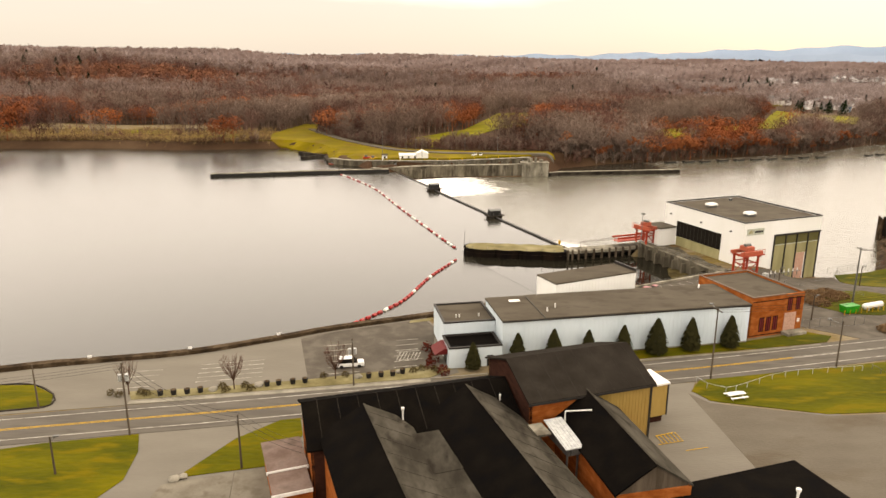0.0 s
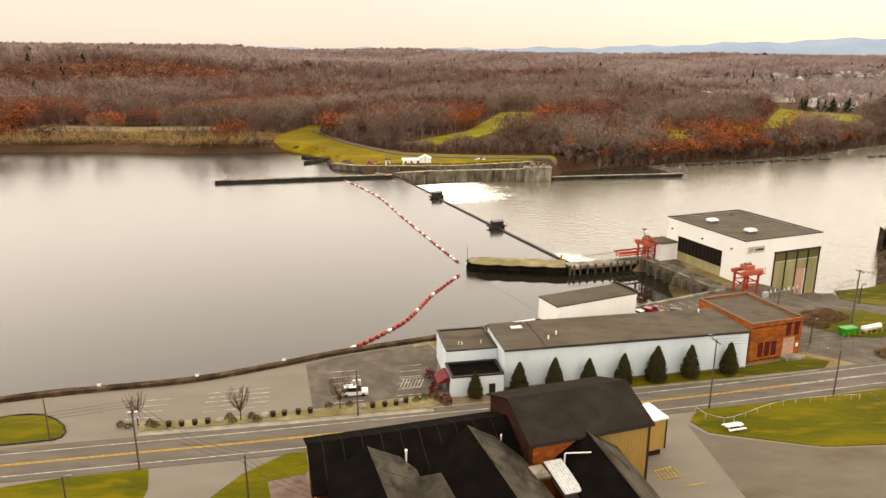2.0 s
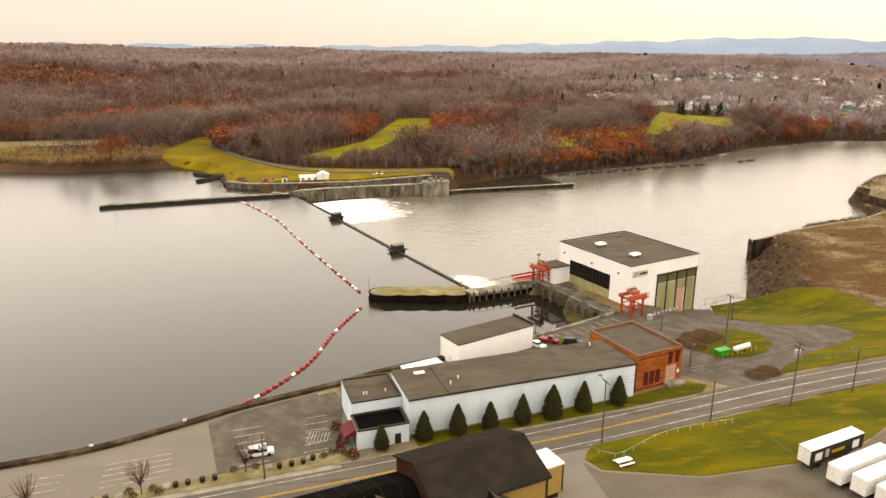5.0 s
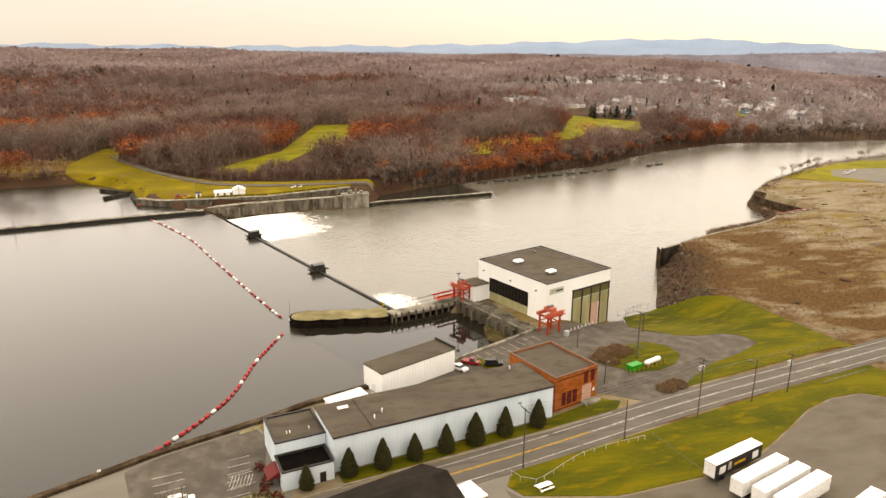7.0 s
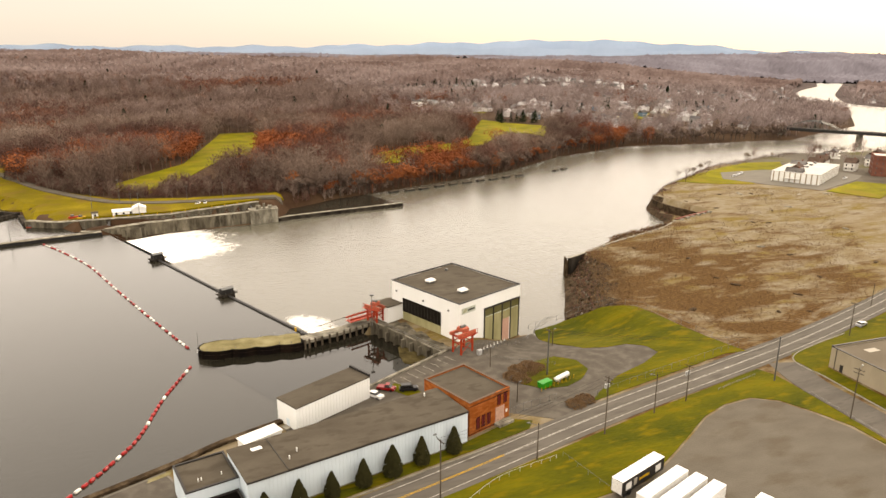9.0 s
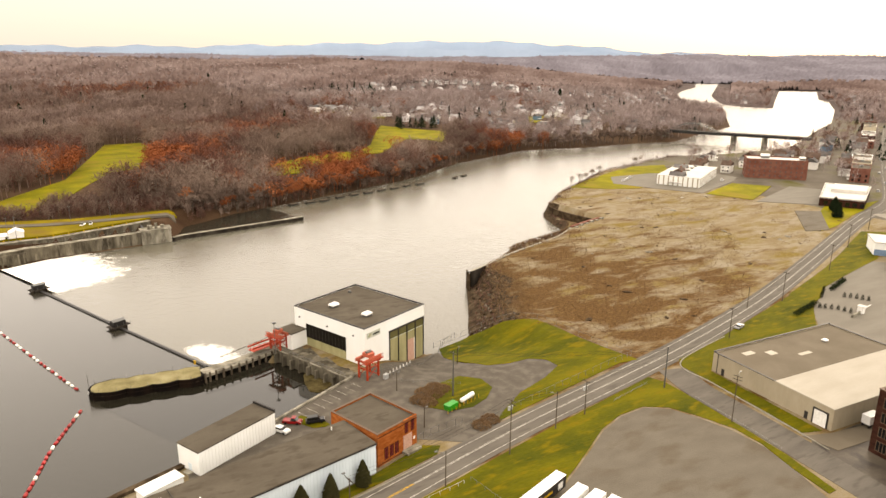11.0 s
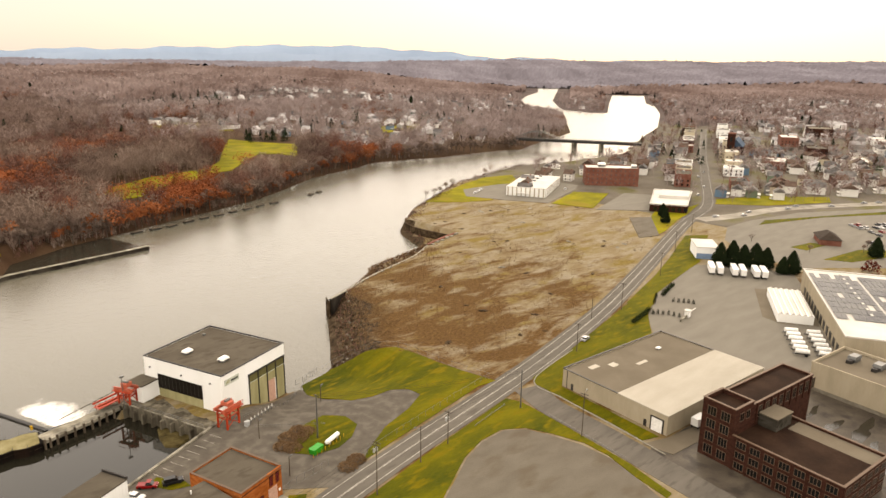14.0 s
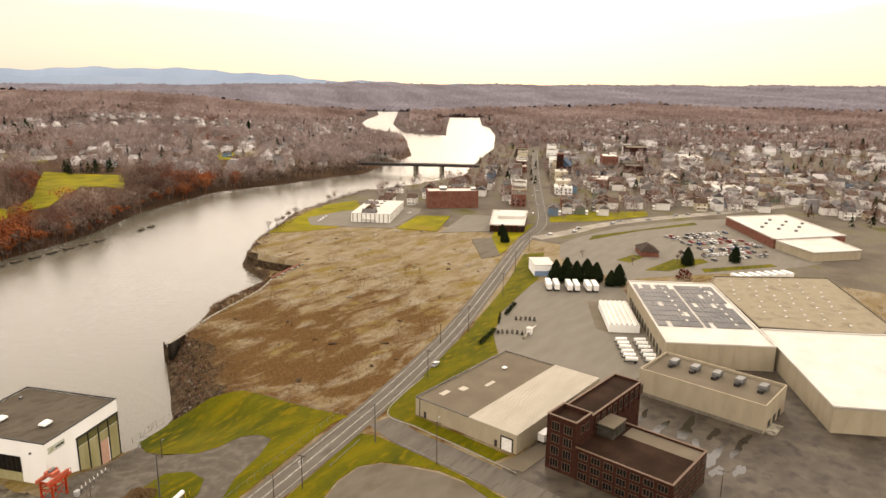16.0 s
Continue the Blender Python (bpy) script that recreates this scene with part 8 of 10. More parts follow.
forest("shore_brush", "bare", "weed_brown", q[1::2], 30, 0.12, "dark brown brush along the headwater's edge", 1.2, 3.6, 5, 79, "scrub", 1.4)
forest("reed_brush", "bare", "twigs_brown", p[1200:2400], 60, 0.08, "dark bare bushes on the headwater bank", 2.5, 6.5, 5, 76, "scrub", 1.2)
forest("reed_scrub", "bare", "straw", p[: 1200], 26, 0.12, "brown scrub and reeds on the headwater bank", 1.6, 4.5, 5, 71, "scrub")
edge = np.array([(165 + t * 3, 0) for t in range(2)])
bank = np.array(curve_line([(136, 196), (147, 212), (167, 244), (178, 255), (206, 271), (222, 285), (264, 294), (284, 334), (316, 361), (346, 378), (400, 409), (460, 427), (520, 441)], 1.2))
p = bank[rng.integers(0, len(bank), 2600)] + rng.normal(size=(2600, 2)) * (3.4, 3.4) + (2.4, -2.4)
forest("bank_scrub", "bare", "twigs_brown", p[signed_distance(RIVER, p[:, 0], p[:, 1]) > 0.3], 24, 0.13, "brown brambles and weeds along the river bank", 0.5, 1.7, 5, 72, "scrub")
FIELD = [(140, 180), (152, 160), (160, 141), (200, 148), (262, 160), (320, 182), (366, 205), (410, 240), (400, 285), (360, 340), (300, 345), (280, 300), (220, 280), (175, 250), (148, 205)]
q = bank[rng.integers(0, 50, 900)] + rng.normal(size=(900, 2)) * (5.0, 5.0) + (9.5, -6.5)
q = q[signed_distance(RIVER, q[:, 0], q[:, 1]) > 2]
forest("bank_scrub", "bare", "weed_brown", q, 24, 0.13, "brown brambles over the broken river bank", 0.4, 1.3, 5, 75, "scrub", 1.6)
sh = np.stack([rng.uniform(165, 285, 2600), rng.uniform(245, 300, 2600)], -1)
sh = sh[(signed_distance(RIVER, sh[:, 0], sh[:, 1]) > 0.6) & (sh[:, 1] > np.interp(sh[:, 0], [162, 177, 196, 234, 253, 284], [240, 246, 254.5, 267, 278, 287]) + 1.2)]
forest("bank_scrub", "bare", "weed_brown", sh, 30, 0.13, "red-brown brambles on the shelf below the quay", 0.8, 2.4, 5, 77, "scrub", 1.5)
p = np.stack([rng.uniform(135, 420, 34000), rng.uniform(135, 345, 34000)], -1)
shore = signed_distance(RIVER, p[:, 0], p[:, 1])
p, shore = p[(shore > 2) & (signed_distance(FIELD, p[:, 0], p[:, 1]) < -2)], shore[(shore > 2) & (signed_distance(FIELD, p[:, 0], p[:, 1]) < -2)]
# weeds crowd the river side and gather in drifts; the gravel towards the road is nearly bare
want = patches(p, 9, 2.0) * 0.5 + patches(p, 31, 5.0) * 0.5 + 0.16 * (1 - smooth(10, 75, shore)) + 0.24 * (1 - smooth(30, 125, np.hypot(p[:, 0] - 172, p[:, 1] - 190))) + rng.normal(size=len(p)) * 0.10
weeds = want > 0.62
forest("field_weeds", "bare", "weed_brown", p[weeds], 11, 0.16, "dry red-brown weeds matted over the bare field", 0.3, 0.95, 6, 73, "weeds", 1.5)
tufts = (want > 0.51) & (want < 0.56)
forest("field_grass", "bare", "straw", p[tufts], 8, 0.18, "dry golden grass tufts on the bare field", 0.2, 0.55, 6, 74, "grass", 1.6)


def limbs(g, rng_, p, d, length, r, depth):
    """Boughs that fork and thin out."""
    q = p + d * length
    g.tube(tuple(p), tuple(q), r, r * 0.62, 5 if depth > 1 else 4)
    if depth == 0:
        return [(q, d)]
    tips = []
    for k in range(3 if depth > 1 else 4):
        a = rng_.uniform(0, math.tau)
        side = d.orthogonal().normalized()
        side.rotate(Matrix.Rotation(a, 3, d))
        nd = (d + side * rng_.uniform(0.45, 0.95) + Vector((0, 0, 0.22))).normalized()
        base = p + d * length * rng_.uniform(0.55, 1.0)
        tips += limbs(g, rng_, base, nd, length * rng_.uniform(0.55, 0.8), r * 0.5, depth - 1)
    return tips


def tree(kind, label, category, at, h, seed, group="", leaf="twigs_grey", twig=0.02):
    """A tree with a forking trunk and a crown of many small sprays."""
    r = random.Random(seed)
    t = thing("tree", label, category, at, group)
    g, crown = Geo(), Geo()
    if kind == "conifer":
        g.tube((0, 0, -0.3), (0, 0, h * 0.92), h * 0.022, 0.03, 6)
        n = 1500
        for k in range(n):
            z = r.random() ** 1.15
            a = r.uniform(0, math.tau)
            # egg-shaped: fullest a quarter of the way up
            rad = (0.27 * (1 - z) ** 0.72 * (0.72 + 1.1 * min(z, 0.25)) * (0.45 + 0.62 * r.random()) + 0.012) * h
            o = Vector((math.cos(a), math.sin(a), 0))
            s = Vector((-o.y, o.x, 0))
            c = o * rad + Vector((0, 0, h * (0.09 + 0.91 * z)))
            w = h * r.uniform(0.022, 0.045)
            crown.face([tuple(c - o * w * 1.6 + Vector((0, 0, w))), tuple(c + s * w + o * w * 0.4 - Vector((0, 0, w * r.uniform(-0.3, 0.9)))), tuple(c - s * w + o * w * 0.4 - Vector((0, 0, w * r.uniform(-0.3, 0.9))))])
    else:
        tips = limbs(g, r, Vector((0, 0, -0.4)), Vector((r.uniform(-0.06, 0.06), r.uniform(-0.06, 0.06), 1)).normalized(), h * 0.36, h * 0.021, 3)
        for q, d in tips:
            for k in range(12 if kind == "bare" else 14):
                v = Vector((r.gauss(0, 1), r.gauss(0, 1), r.gauss(0.5, 1))).normalized()
                if kind == "bare":
                    nd = (d + v * 0.9).normalized()
                    s = nd.orthogonal().normalized() * h * twig
                    e = q + nd * h * r.uniform(0.06, 0.15)
                    b = q + v * h * 0.015
                    crown.face([tuple(b - s), tuple(b + s), tuple(e)])
                else:
                    c = q + v * h * r.uniform(0.02, 0.09)
                    u = Vector((r.gauss(0, 1), r.gauss(0, 1), r.gauss(0, 1))).normalized() * h * 0.032
                    w = Vector((r.gauss(0, 1), r.gauss(0, 1), r.gauss(0, 1))).normalized() * h * 0.032
                    crown.face([tuple(c + u), tuple(c + w), tuple(c - (u + w) * 0.6)])
    part("trunk", g, M["bark"], t)
    me = crown.mesh("crown", M[leaf])
    att = me.attributes.new("tint", "FLOAT", "POINT")
    att.data.foreach_set("value", [r.uniform(0.2, 0.7)] * len(me.vertices))
    part("crown", me, None, t)
    return t


def shrub(name, label, at, w, h, seed, leaf, n=160, group=""):
    """A low dome of sprays on short stems."""
    r = random.Random(seed)
    t = thing(name, label, "shrub", at, group)
    stems, crown = Geo(), Geo()
    for k in range(6):
        stems.tube((0, 0, -0.1), (r.uniform(-0.4, 0.4) * w, r.uniform(-0.4, 0.4) * w, h * 0.7), 0.03, 0.015, 4)
    for k in range(n):
        v = Vector((r.gauss(0, 1), r.gauss(0, 1), abs(r.gauss(0, 1)))).normalized()
        c = Vector((v.x * w / 2, v.y * w / 2, v.z * h)) * r.uniform(0.6, 1.0)
        s = (0.11 if n < 200 else 0.06) * (w + h) / 2
        u, q = Vector((r.gauss(0, 1), r.gauss(0, 1), r.gauss(0, 1))).normalized() * s, Vector((r.gauss(0, 1), r.gauss(0, 1), r.gauss(0, 1))).normalized() * s
        crown.face([tuple(c + u), tuple(c + q), tuple(c - (u + q) * 0.6)])
    part("stem", stems, M["bark"], t)
    me = crown.mesh("crown", M[leaf])
    att = me.attributes.new("tint", "FLOAT", "POINT")
    att.data.foreach_set("value", [r.uniform(0.1, 0.5)] * len(me.vertices))
    part("crown", me, None, t)
    return t


# the row of clipped conifers before the long building
row = [(5.6, 113.2, 0.8), (13.8, 115.4, 0.92), (20.5, 116.3, 0.98), (27.1, 117.4, 0.88), (33.9, 118.4, 0.95), (40.5, 119.6, 1.08), (47.5, 121.0, 1.02), (55.6, 122.4, 1.0)]
first = None
for i, (x, y, s) in enumerate(row):
    if first is None:
        first = tree("conifer", "dense dark green cone-shaped conifer before the white building", "conifer", pose(x, y, 0), 6.4, 4, "row of conifers", "leaf_cypress")
        first.scale = (s * 1.2, s * 1.2, s)
    else:
        c = copy_thing(first, pose(x, y, 0, 0, 0, 47 * i))
        c.scale = (s * random.uniform(1.14, 1.3), s * random.uniform(1.14, 1.3), s)
# dark pines by the truck yard
first = None
for i, (x, y, s) in enumerate(((339, 150, 1.1), (343, 145.5, 1.2), (346, 141, 1.05), (349.5, 136.5, 1.15), (352, 132, 1.0), (349, 122.5, 0.8), (352.5, 119.5, 1.05), (418.5, 101, 1.0), (443, 79, 0.9), (405, 218, 0.8), (421, 229, 0.8))):
    if first is None:
        first = tree("conifer", "dark green pine beside the truck yard", "conifer", pose(x, y, 0), 11, 9, "pines by the truck yard", "leaf_conifer")
        first.scale = (s * 1.55, s * 1.55, s)
    else:
        c = copy_thing(first, pose(x, y, 0, 0, 0, 61 * i))
        c.scale = (s * 1.6, s * 1.6, s)
# single trees along the far bank, each standing by itself
kinds = [tree("bare", "bare grey-brown tree on the far river bank", "tree", pose(92 + 5 * k, 436.5 + 2.2 * k, -7.4), 15, 100 + k, "trees of the far bank", "twigs_grey") for k in range(4)]
kinds += [tree("oak", "oak with rust-red leaves on the far river bank", "tree", pose(126 + 7 * k, 448 + 3 * k, -7), 14, 120 + k, "trees of the far bank", "leaf_rust") for k in range(3)]
fb = curve_line([(84, 430), (111, 440), (145, 451), (205, 472), (263, 493), (294, 511), (352, 551), (460, 592), (515, 582), (585, 577), (660, 570)], 3.2)
r = random.Random(8)
for i, q in enumerate(fb):
    for row_ in range(1):
        x, y = q[0] + r.uniform(-1.5, 1.5) - 2.0 * row_, q[1] - 2.5 + r.uniform(0.0, 4.5) + 5.5 * row_
        if r.random() < 0.12:
            continue
        k = r.choice(kinds[:4]) if r.random() < 0.66 or x > 400 else r.choice(kinds[4:])
        c = copy_thing(k, pose(x, y, float(land_height(x, y)) - 0.3, 0, 0, r.uniform(0, 360)))
        s = r.uniform(0.7, 1.25)
        c.scale = (s, s, s * r.uniform(0.9, 1.15))
# bare trees and shrubs of the town bank
def vase_tree(label, at, h, seed, group):
    """A young street tree: many upright boughs that fan out from a short stem."""
    r_ = random.Random(seed)
    t_ = thing("tree", label, "tree", at, group)
    g_, crown = Geo(), Geo()
    g_.tube((0, 0, -0.3), (0, 0, h * 0.30), 0.13, 0.10, 6)
    for k in range(26):
        a = r_.uniform(0, math.tau)
        lean = r_.uniform(0.05, 0.34)
        p0 = Vector((0, 0, h * r_.uniform(0.22, 0.34)))
        p1 = p0 + Vector((math.cos(a) * lean * 0.75, math.sin(a) * lean * 0.75, 0.30)) * h
        p2 = p1 + Vector((math.cos(a) * lean * 0.30, math.sin(a) * lean * 0.30, r_.uniform(0.18, 0.34))) * h
        g_.tube(p0, p1, 0.055, 0.032, 4).tube(p1, p2, 0.032, 0.012, 4)
        for m in range(14):
            u = r_.random()
            b_ = p1.lerp(p2, u * 1.4 - 0.4)
            v = Vector((r_.gauss(0, 0.4), r_.gauss(0, 0.4), 0.9)).normalized() * h * r_.uniform(0.05, 0.11)
            w_ = v.orthogonal().normalized() * 0.028
            crown.face([b_ - w_, b_ + w_, b_ + v])
    part("trunk", g_, M["bark_red"], t_)
    me_ = crown.mesh("crown", M["twigs_brown"])
    me_.attributes.new("tint", "FLOAT", "POINT").data.foreach_set("value", [0.25] * len(me_.vertices))
    part("crown", me_, None, t_)
    return t_


M["bark_red"] = material("bark_red", ((0.13, 0.08, 0.06), (0.20, 0.13, 0.10)), 0.8, 1.0)
bare = vase_tree("small bare upright tree on the planted strip", pose(-34.8, 105.9, 0.15), 6.6, 205, "trees of the car park")
copy_thing(bare, pose(-51.6, 104.4, 0.15, 0, 0, 70))
copy_thing(bare, pose(-18.4, 109.6, 0.15, 0, 0, 160))
big_bare = tree("bare", "bare spreading tree on the river point", "tree", pose(338, 374, 0), 9, 207, "trees of the point", "twigs_grey", 0.008)
for i, (x, y) in enumerate(((347, 379), (357, 383), (371, 391), (386, 399), (403, 405), (425, 412), (442, 417), (470, 424), (481, 427), (498, 430), (512, 432), (540, 430), (560, 424), (585, 416))):
    c = copy_thing(big_bare, pose(x, y - 4, 0.0, 0, 0, 53 * i))
    s = random.uniform(0.6, 1.3)
    c.scale = (s, s, s)
for i, (x, y) in enumerate(((400, 128), (423, 108), (438, 96), (452, 84), (468, 66), (400, 160), (436, 110))):
    c = copy_thing(big_bare, pose(x, y, 0.0, 0, 0, 31 * i))
    c.scale = (0.75,) * 3
s1 = shrub("shrub", "rounded brown shrub on the planted strip", pose(-37, 106.6, 0.15), 1.6, 1.0, 301, "leaf_shrub", group="shrubs of the planted strip")
for i, (x, y) in enumerate(((-36, 105.2), (-33.2, 106.8), (-32, 105.6), (-54.4, 104.2), (-52.8, 103.6), (-49.8, 104.6), (-48.6, 104.0), (-20.5, 110.2), (-16.8, 110.6), (-5, 112.2), (-3.6, 113), (-1.2, 112.6))):
    copy_thing(s1, pose(x, y, 0.15, 0, 0, 77 * i))
s2 = shrub("shrub", "big dark red-brown shrub beside the porch", pose(-1.4, 116.6, 0.05), 2.8, 2.4, 303, "leaf_red", group="red shrubs")
for i, (x, y, s) in enumerate(((-2.0, 113.8, 0.8), (0.2, 111.4, 0.9), (-2.6, 121.8, 0.9), (386, 94, 3.2))):
    c = copy_thing(s2, pose(x, y, land(x, y) + 0.05, 0, 0, 67 * i))
    c.scale = (s, s, s * 0.9)
s4 = shrub("shrub", "brown leafless thicket beside the yard loop", pose(90.6, 150.4, land(90.6, 150.4)), 5.6, 1.3, 307, "weed_brown", 1100, "thickets of the yard")
for i, (x, y) in enumerate(((92.6, 154.2), (86.6, 147.2), (85.0, 149.8), (88.4, 153.0), (94.0, 152.0), (92.4, 130.2), (96, 131.4))):
    copy_thing(s4, pose(x, y, land(x, y) + 0.05, 0, 0, 67 * i))
s3 = shrub("bush", "dark evergreen bush at the truck yard gate", pose(251, 136, 0.06), 1.3, 2.2, 305, "leaf_conifer", 420, group="bushes of the truck yard")
for i, (x, y) in enumerate(((270.9, 137.9), (272.2, 136.2), (273.4, 134.4), (274.2, 132.6), (275, 130.7), (252.3, 134.7), (253.5, 133), (254.8, 131.2), (255.2, 129), (255.5, 126.8), (262, 142), (264.5, 143.2), (267, 144.4), (269.5, 145.6), (272, 146.8))):
    copy_thing(s3, pose(x, y, 0.06, 0, 0, 41 * i))

# ---- the town ----
HOUSE_PAINT = {"white": (0.72, 0.70, 0.66), "cream": (0.60, 0.54, 0.42), "grey": (0.36, 0.35, 0.33), "blue": (0.22, 0.32, 0.42), "brown": (0.22, 0.14, 0.09), "green": (0.25, 0.30, 0.22)}
for key, c in HOUSE_PAINT.items():
    M["paint_" + key] = plain("paint_" + key, c, 0.7)
# grey shingles, their tone lifted to stand in for haze over the town
M["shingle_grey"] = material("shingle_grey", ((0.16, 0.15, 0.145), (0.25, 0.235, 0.225), (0.34, 0.32, 0.305)), 0.3, 0.9, by_object=0.4)
M["shingle_brown"] = material("shingle_brown", ((0.12, 0.085, 0.068), (0.18, 0.13, 0.105), (0.24, 0.18, 0.15)), 0.3, 0.9, by_object=0.4)


def house(paint, roof, w, d, h, rise, label, at):
    t = thing("house", label, "house", at, "houses of the town")
    part("wall", Geo().box(-w / 2, w / 2, -d / 2, d / 2, -1.0, h), M[paint], t)
    for s in (-1, 1):
        x = s * w / 2
        part("gable", Geo().prism([(x - 0.15, -d / 2), (x + 0.15, -d / 2), (x + 0.15, d / 2), (x - 0.15, d / 2)], h, h + rise * 0.9, [(x - 0.15, -0.05), (x + 0.15, -0.05), (x + 0.15, 0.05), (x - 0.15, 0.05)]), M[paint], t)
    g = Geo().gable(-w / 2, w / 2, -d / 2, d / 2, h + 0.01, h + rise, 0.4)
    r = part("roof", g, M[roof], t)
    part("chimney", Geo().box(w * 0.2, w * 0.2 + 0.7, -0.35, 0.35, h + rise * 0.5, h + rise + 0.9), M["brick_mill"], r)
    for f in range(2):
        for k in (-1, 1):
            part("window", Geo().box(k * w * 0.26 - 0.5, k * w * 0.26 + 0.5, -d / 2 - 0.06, -d / 2 + 0.04, 0.9 + f * 2.7, 2.3 + f * 2.7), M["dark_glass"], t)
    part("porch", Geo().box(-w * 0.42, w * 0.42, -d / 2 - 2.0, -d / 2, -0.6, 0.2).box(-w * 0.45, w * 0.45, -d / 2 - 2.2, -d / 2, 2.5, 2.75), M["paint_white"], t)
    return t


SHOP_ZONE = [(300, -120), (300, 230), (352, 225), (440, 300), (480, 330), (500, 212), (585, 160), (625, 100), (640, 20), (560, -120)]
MILL_ZONE = [(400, 300), (470, 345), (545, 320), (520, 280), (480, 230), (430, 230)]
templates = [
    house("paint_white", "shingle_grey", 9, 7.5, 5.6, 3.2, "white clapboard house with a grey shingle roof", pose(532, 229, 0, 0, 0, 20)),
    house("paint_cream", "shingle_brown", 8.5, 7.5, 5.4, 3.0, "cream clapboard house with a brown shingle roof", pose(548, 236, 0, 0, 0, 110)),
    house("paint_grey", "shingle_grey", 10, 8, 5.8, 3.4, "grey clapboard house with a dark shingle roof", pose(562, 216, 0, 0, 0, 20)),
    house("paint_blue", "shingle_grey", 9, 8, 5.6, 3.2, "blue clapboard house with a grey shingle roof", pose(520, 236, 0, 0, 0, 20)),
    house("paint_white", "shingle_brown", 8, 11, 5.8, 3.4, "white gabled house with a brown shingle roof", pose(576, 206, 0, 0, 0, 110)),
    house("paint_brown", "shingle_brown", 9, 8, 5.4, 3.0, "brown clapboard house with a brown roof", pose(590, 224, 0, 0, 0, 20)),
    house("paint_white", "shingle_grey", 12, 8, 5.6, 3.0, "long white house with a grey shingle roof", pose(604, 200, 0, 0, 0, 110)),
    house("paint_green", "shingle_grey", 9, 7.5, 5.5, 3.2, "pale green clapboard house with a grey roof", pose(615, 232, 0, 0, 0, 20)),
]
rt = random.Random(77)
c27, s27 = math.cos(radians(27)), math.sin(radians(27))
count = 0
lots = []
for i in range(-22, 46):
    for j in range(-24, 6):
        u, v = i * 20 + rt.uniform(-3, 3), j * 27 + rt.uniform(-5, 5) + (12 if j % 2 else -12) * 0.0
        x, y = 483 + u * c27 - v * s27, 228 + u * s27 + v * c27
        r, az = math.hypot(x, y), math.degrees(math.atan2(x, y))
        if not (520 < r < 1420 and 46 < az < 93) or abs(v) < 16:
            continue
        lots.append((r, x, y, v))
lots.sort()
xs, ys = np.array([l[1] for l in lots]), np.array([l[2] for l in lots])
ok = (signed_distance(RIVER, xs, ys) > 22) & (signed_distance(SHOP_ZONE, xs, ys) > 10) & (signed_distance(MILL_ZONE, xs, ys) > 10) & (far_side(xs, ys) < 0.5)
zs = land_height(xs, ys)
for (r, x, y, v), good, z in zip(lots, ok, zs):
    if not good or rt.random() < 0.16 or count >= 225 or (r > 900 and rt.random() < 0.3):
        continue
    c = copy_thing(rt.choice(templates if rt.random() < 0.4 else [templates[0], templates[4], templates[6]]), pose(x, y, z, 0, 0, 27 + 90 * rt.randint(0, 3) + rt.uniform(-4, 4)))
    k = rt.uniform(0.9, 1.25)
    c.scale = (k, k, k * rt.uniform(0.9, 1.1))
    count += 1
# roofs far off in the town and the village, too small to tell apart
M["far_wall"] = material("far_wall", ((0.40, 0.385, 0.37), (0.62, 0.60, 0.575), (0.82, 0.80, 0.78)), 0.02, 0.8, bump=0, island=0.9)
M["far_roof"] = material("far_roof", ((0.22, 0.21, 0.21), (0.34, 0.325, 0.32), (0.56, 0.54, 0.53)), 0.02, 0.9, bump=0, island=0.9)
rf = np.random.default_rng(15)
spots = np.concatenate([scatter(rf, 1500, 640, 2000, 48, 102), scatter(rf, 400, 660, 1750, 21, 47)])
spots = spots[(signed_distance(RIVER, spots[:, 0], spots[:, 1]) > 40) & (signed_distance(SHOP_ZONE, spots[:, 0], spots[:, 1]) > 14)]
spots = spots[signed_distance(MEADOWS["two"], spots[:, 0], spots[:, 1]) > 45]
spots = spots[np.abs((spots[:, 0] - 483) * -s27 + (spots[:, 1] - 228) * c27) > 36]
near = np.array([(x, y) for (r, x, y, v), good in zip(lots, ok) if good and r < 1000])
spots = np.array([q for q in spots if np.min(np.hypot(near[:, 0] - q[0], near[:, 1] - q[1])) > 12 or math.hypot(*q) > 1000])
g_w, g_r = Geo(), Geo()
for (x, y), z in zip(spots, land_height(spots[:, 0], spots[:, 1])):
    a, w, d, h = radians(27 + 90 * rf.integers(0, 2)), rf.uniform(4, 9), rf.uniform(3.5, 5), rf.uniform(4.5, 7)
    ca, sa = math.cos(a), math.sin(a)
    box = [(x + u * ca - v * sa, y + u * sa + v * ca) for u, v in ((-w, -d), (w, -d), (w, d), (-w, d))]
    ridge = [(x + u * ca, y + u * sa) for u in (-w, w)]
    g_w.prism(box, z - 2, z + h)
    n0 = len(g_r.v)
    g_r.v += [(*p, z + h) for p in box] + [(*p, z + h + d * 0.8) for p in ridge]
    g_r.f += [(n0, n0 + 1, n0 + 5, n0 + 4), (n0 + 2, n0 + 3, n0 + 4, n0 + 5), (n0 + 1, n0 + 2, n0 + 5), (n0 + 3, n0, n0 + 4)]
far_houses = tagged(new("far_houses", g_w.mesh("far_houses", M["far_wall"])), "pale distant houses scattered among bare trees", "houses", kind="stuff")
part("far_roofs", g_r, M["far_roof"], far_houses)
# the village on the far bank
spots = scatter(np.random.default_rng(4), 900, 640, 1250, 22, 46)
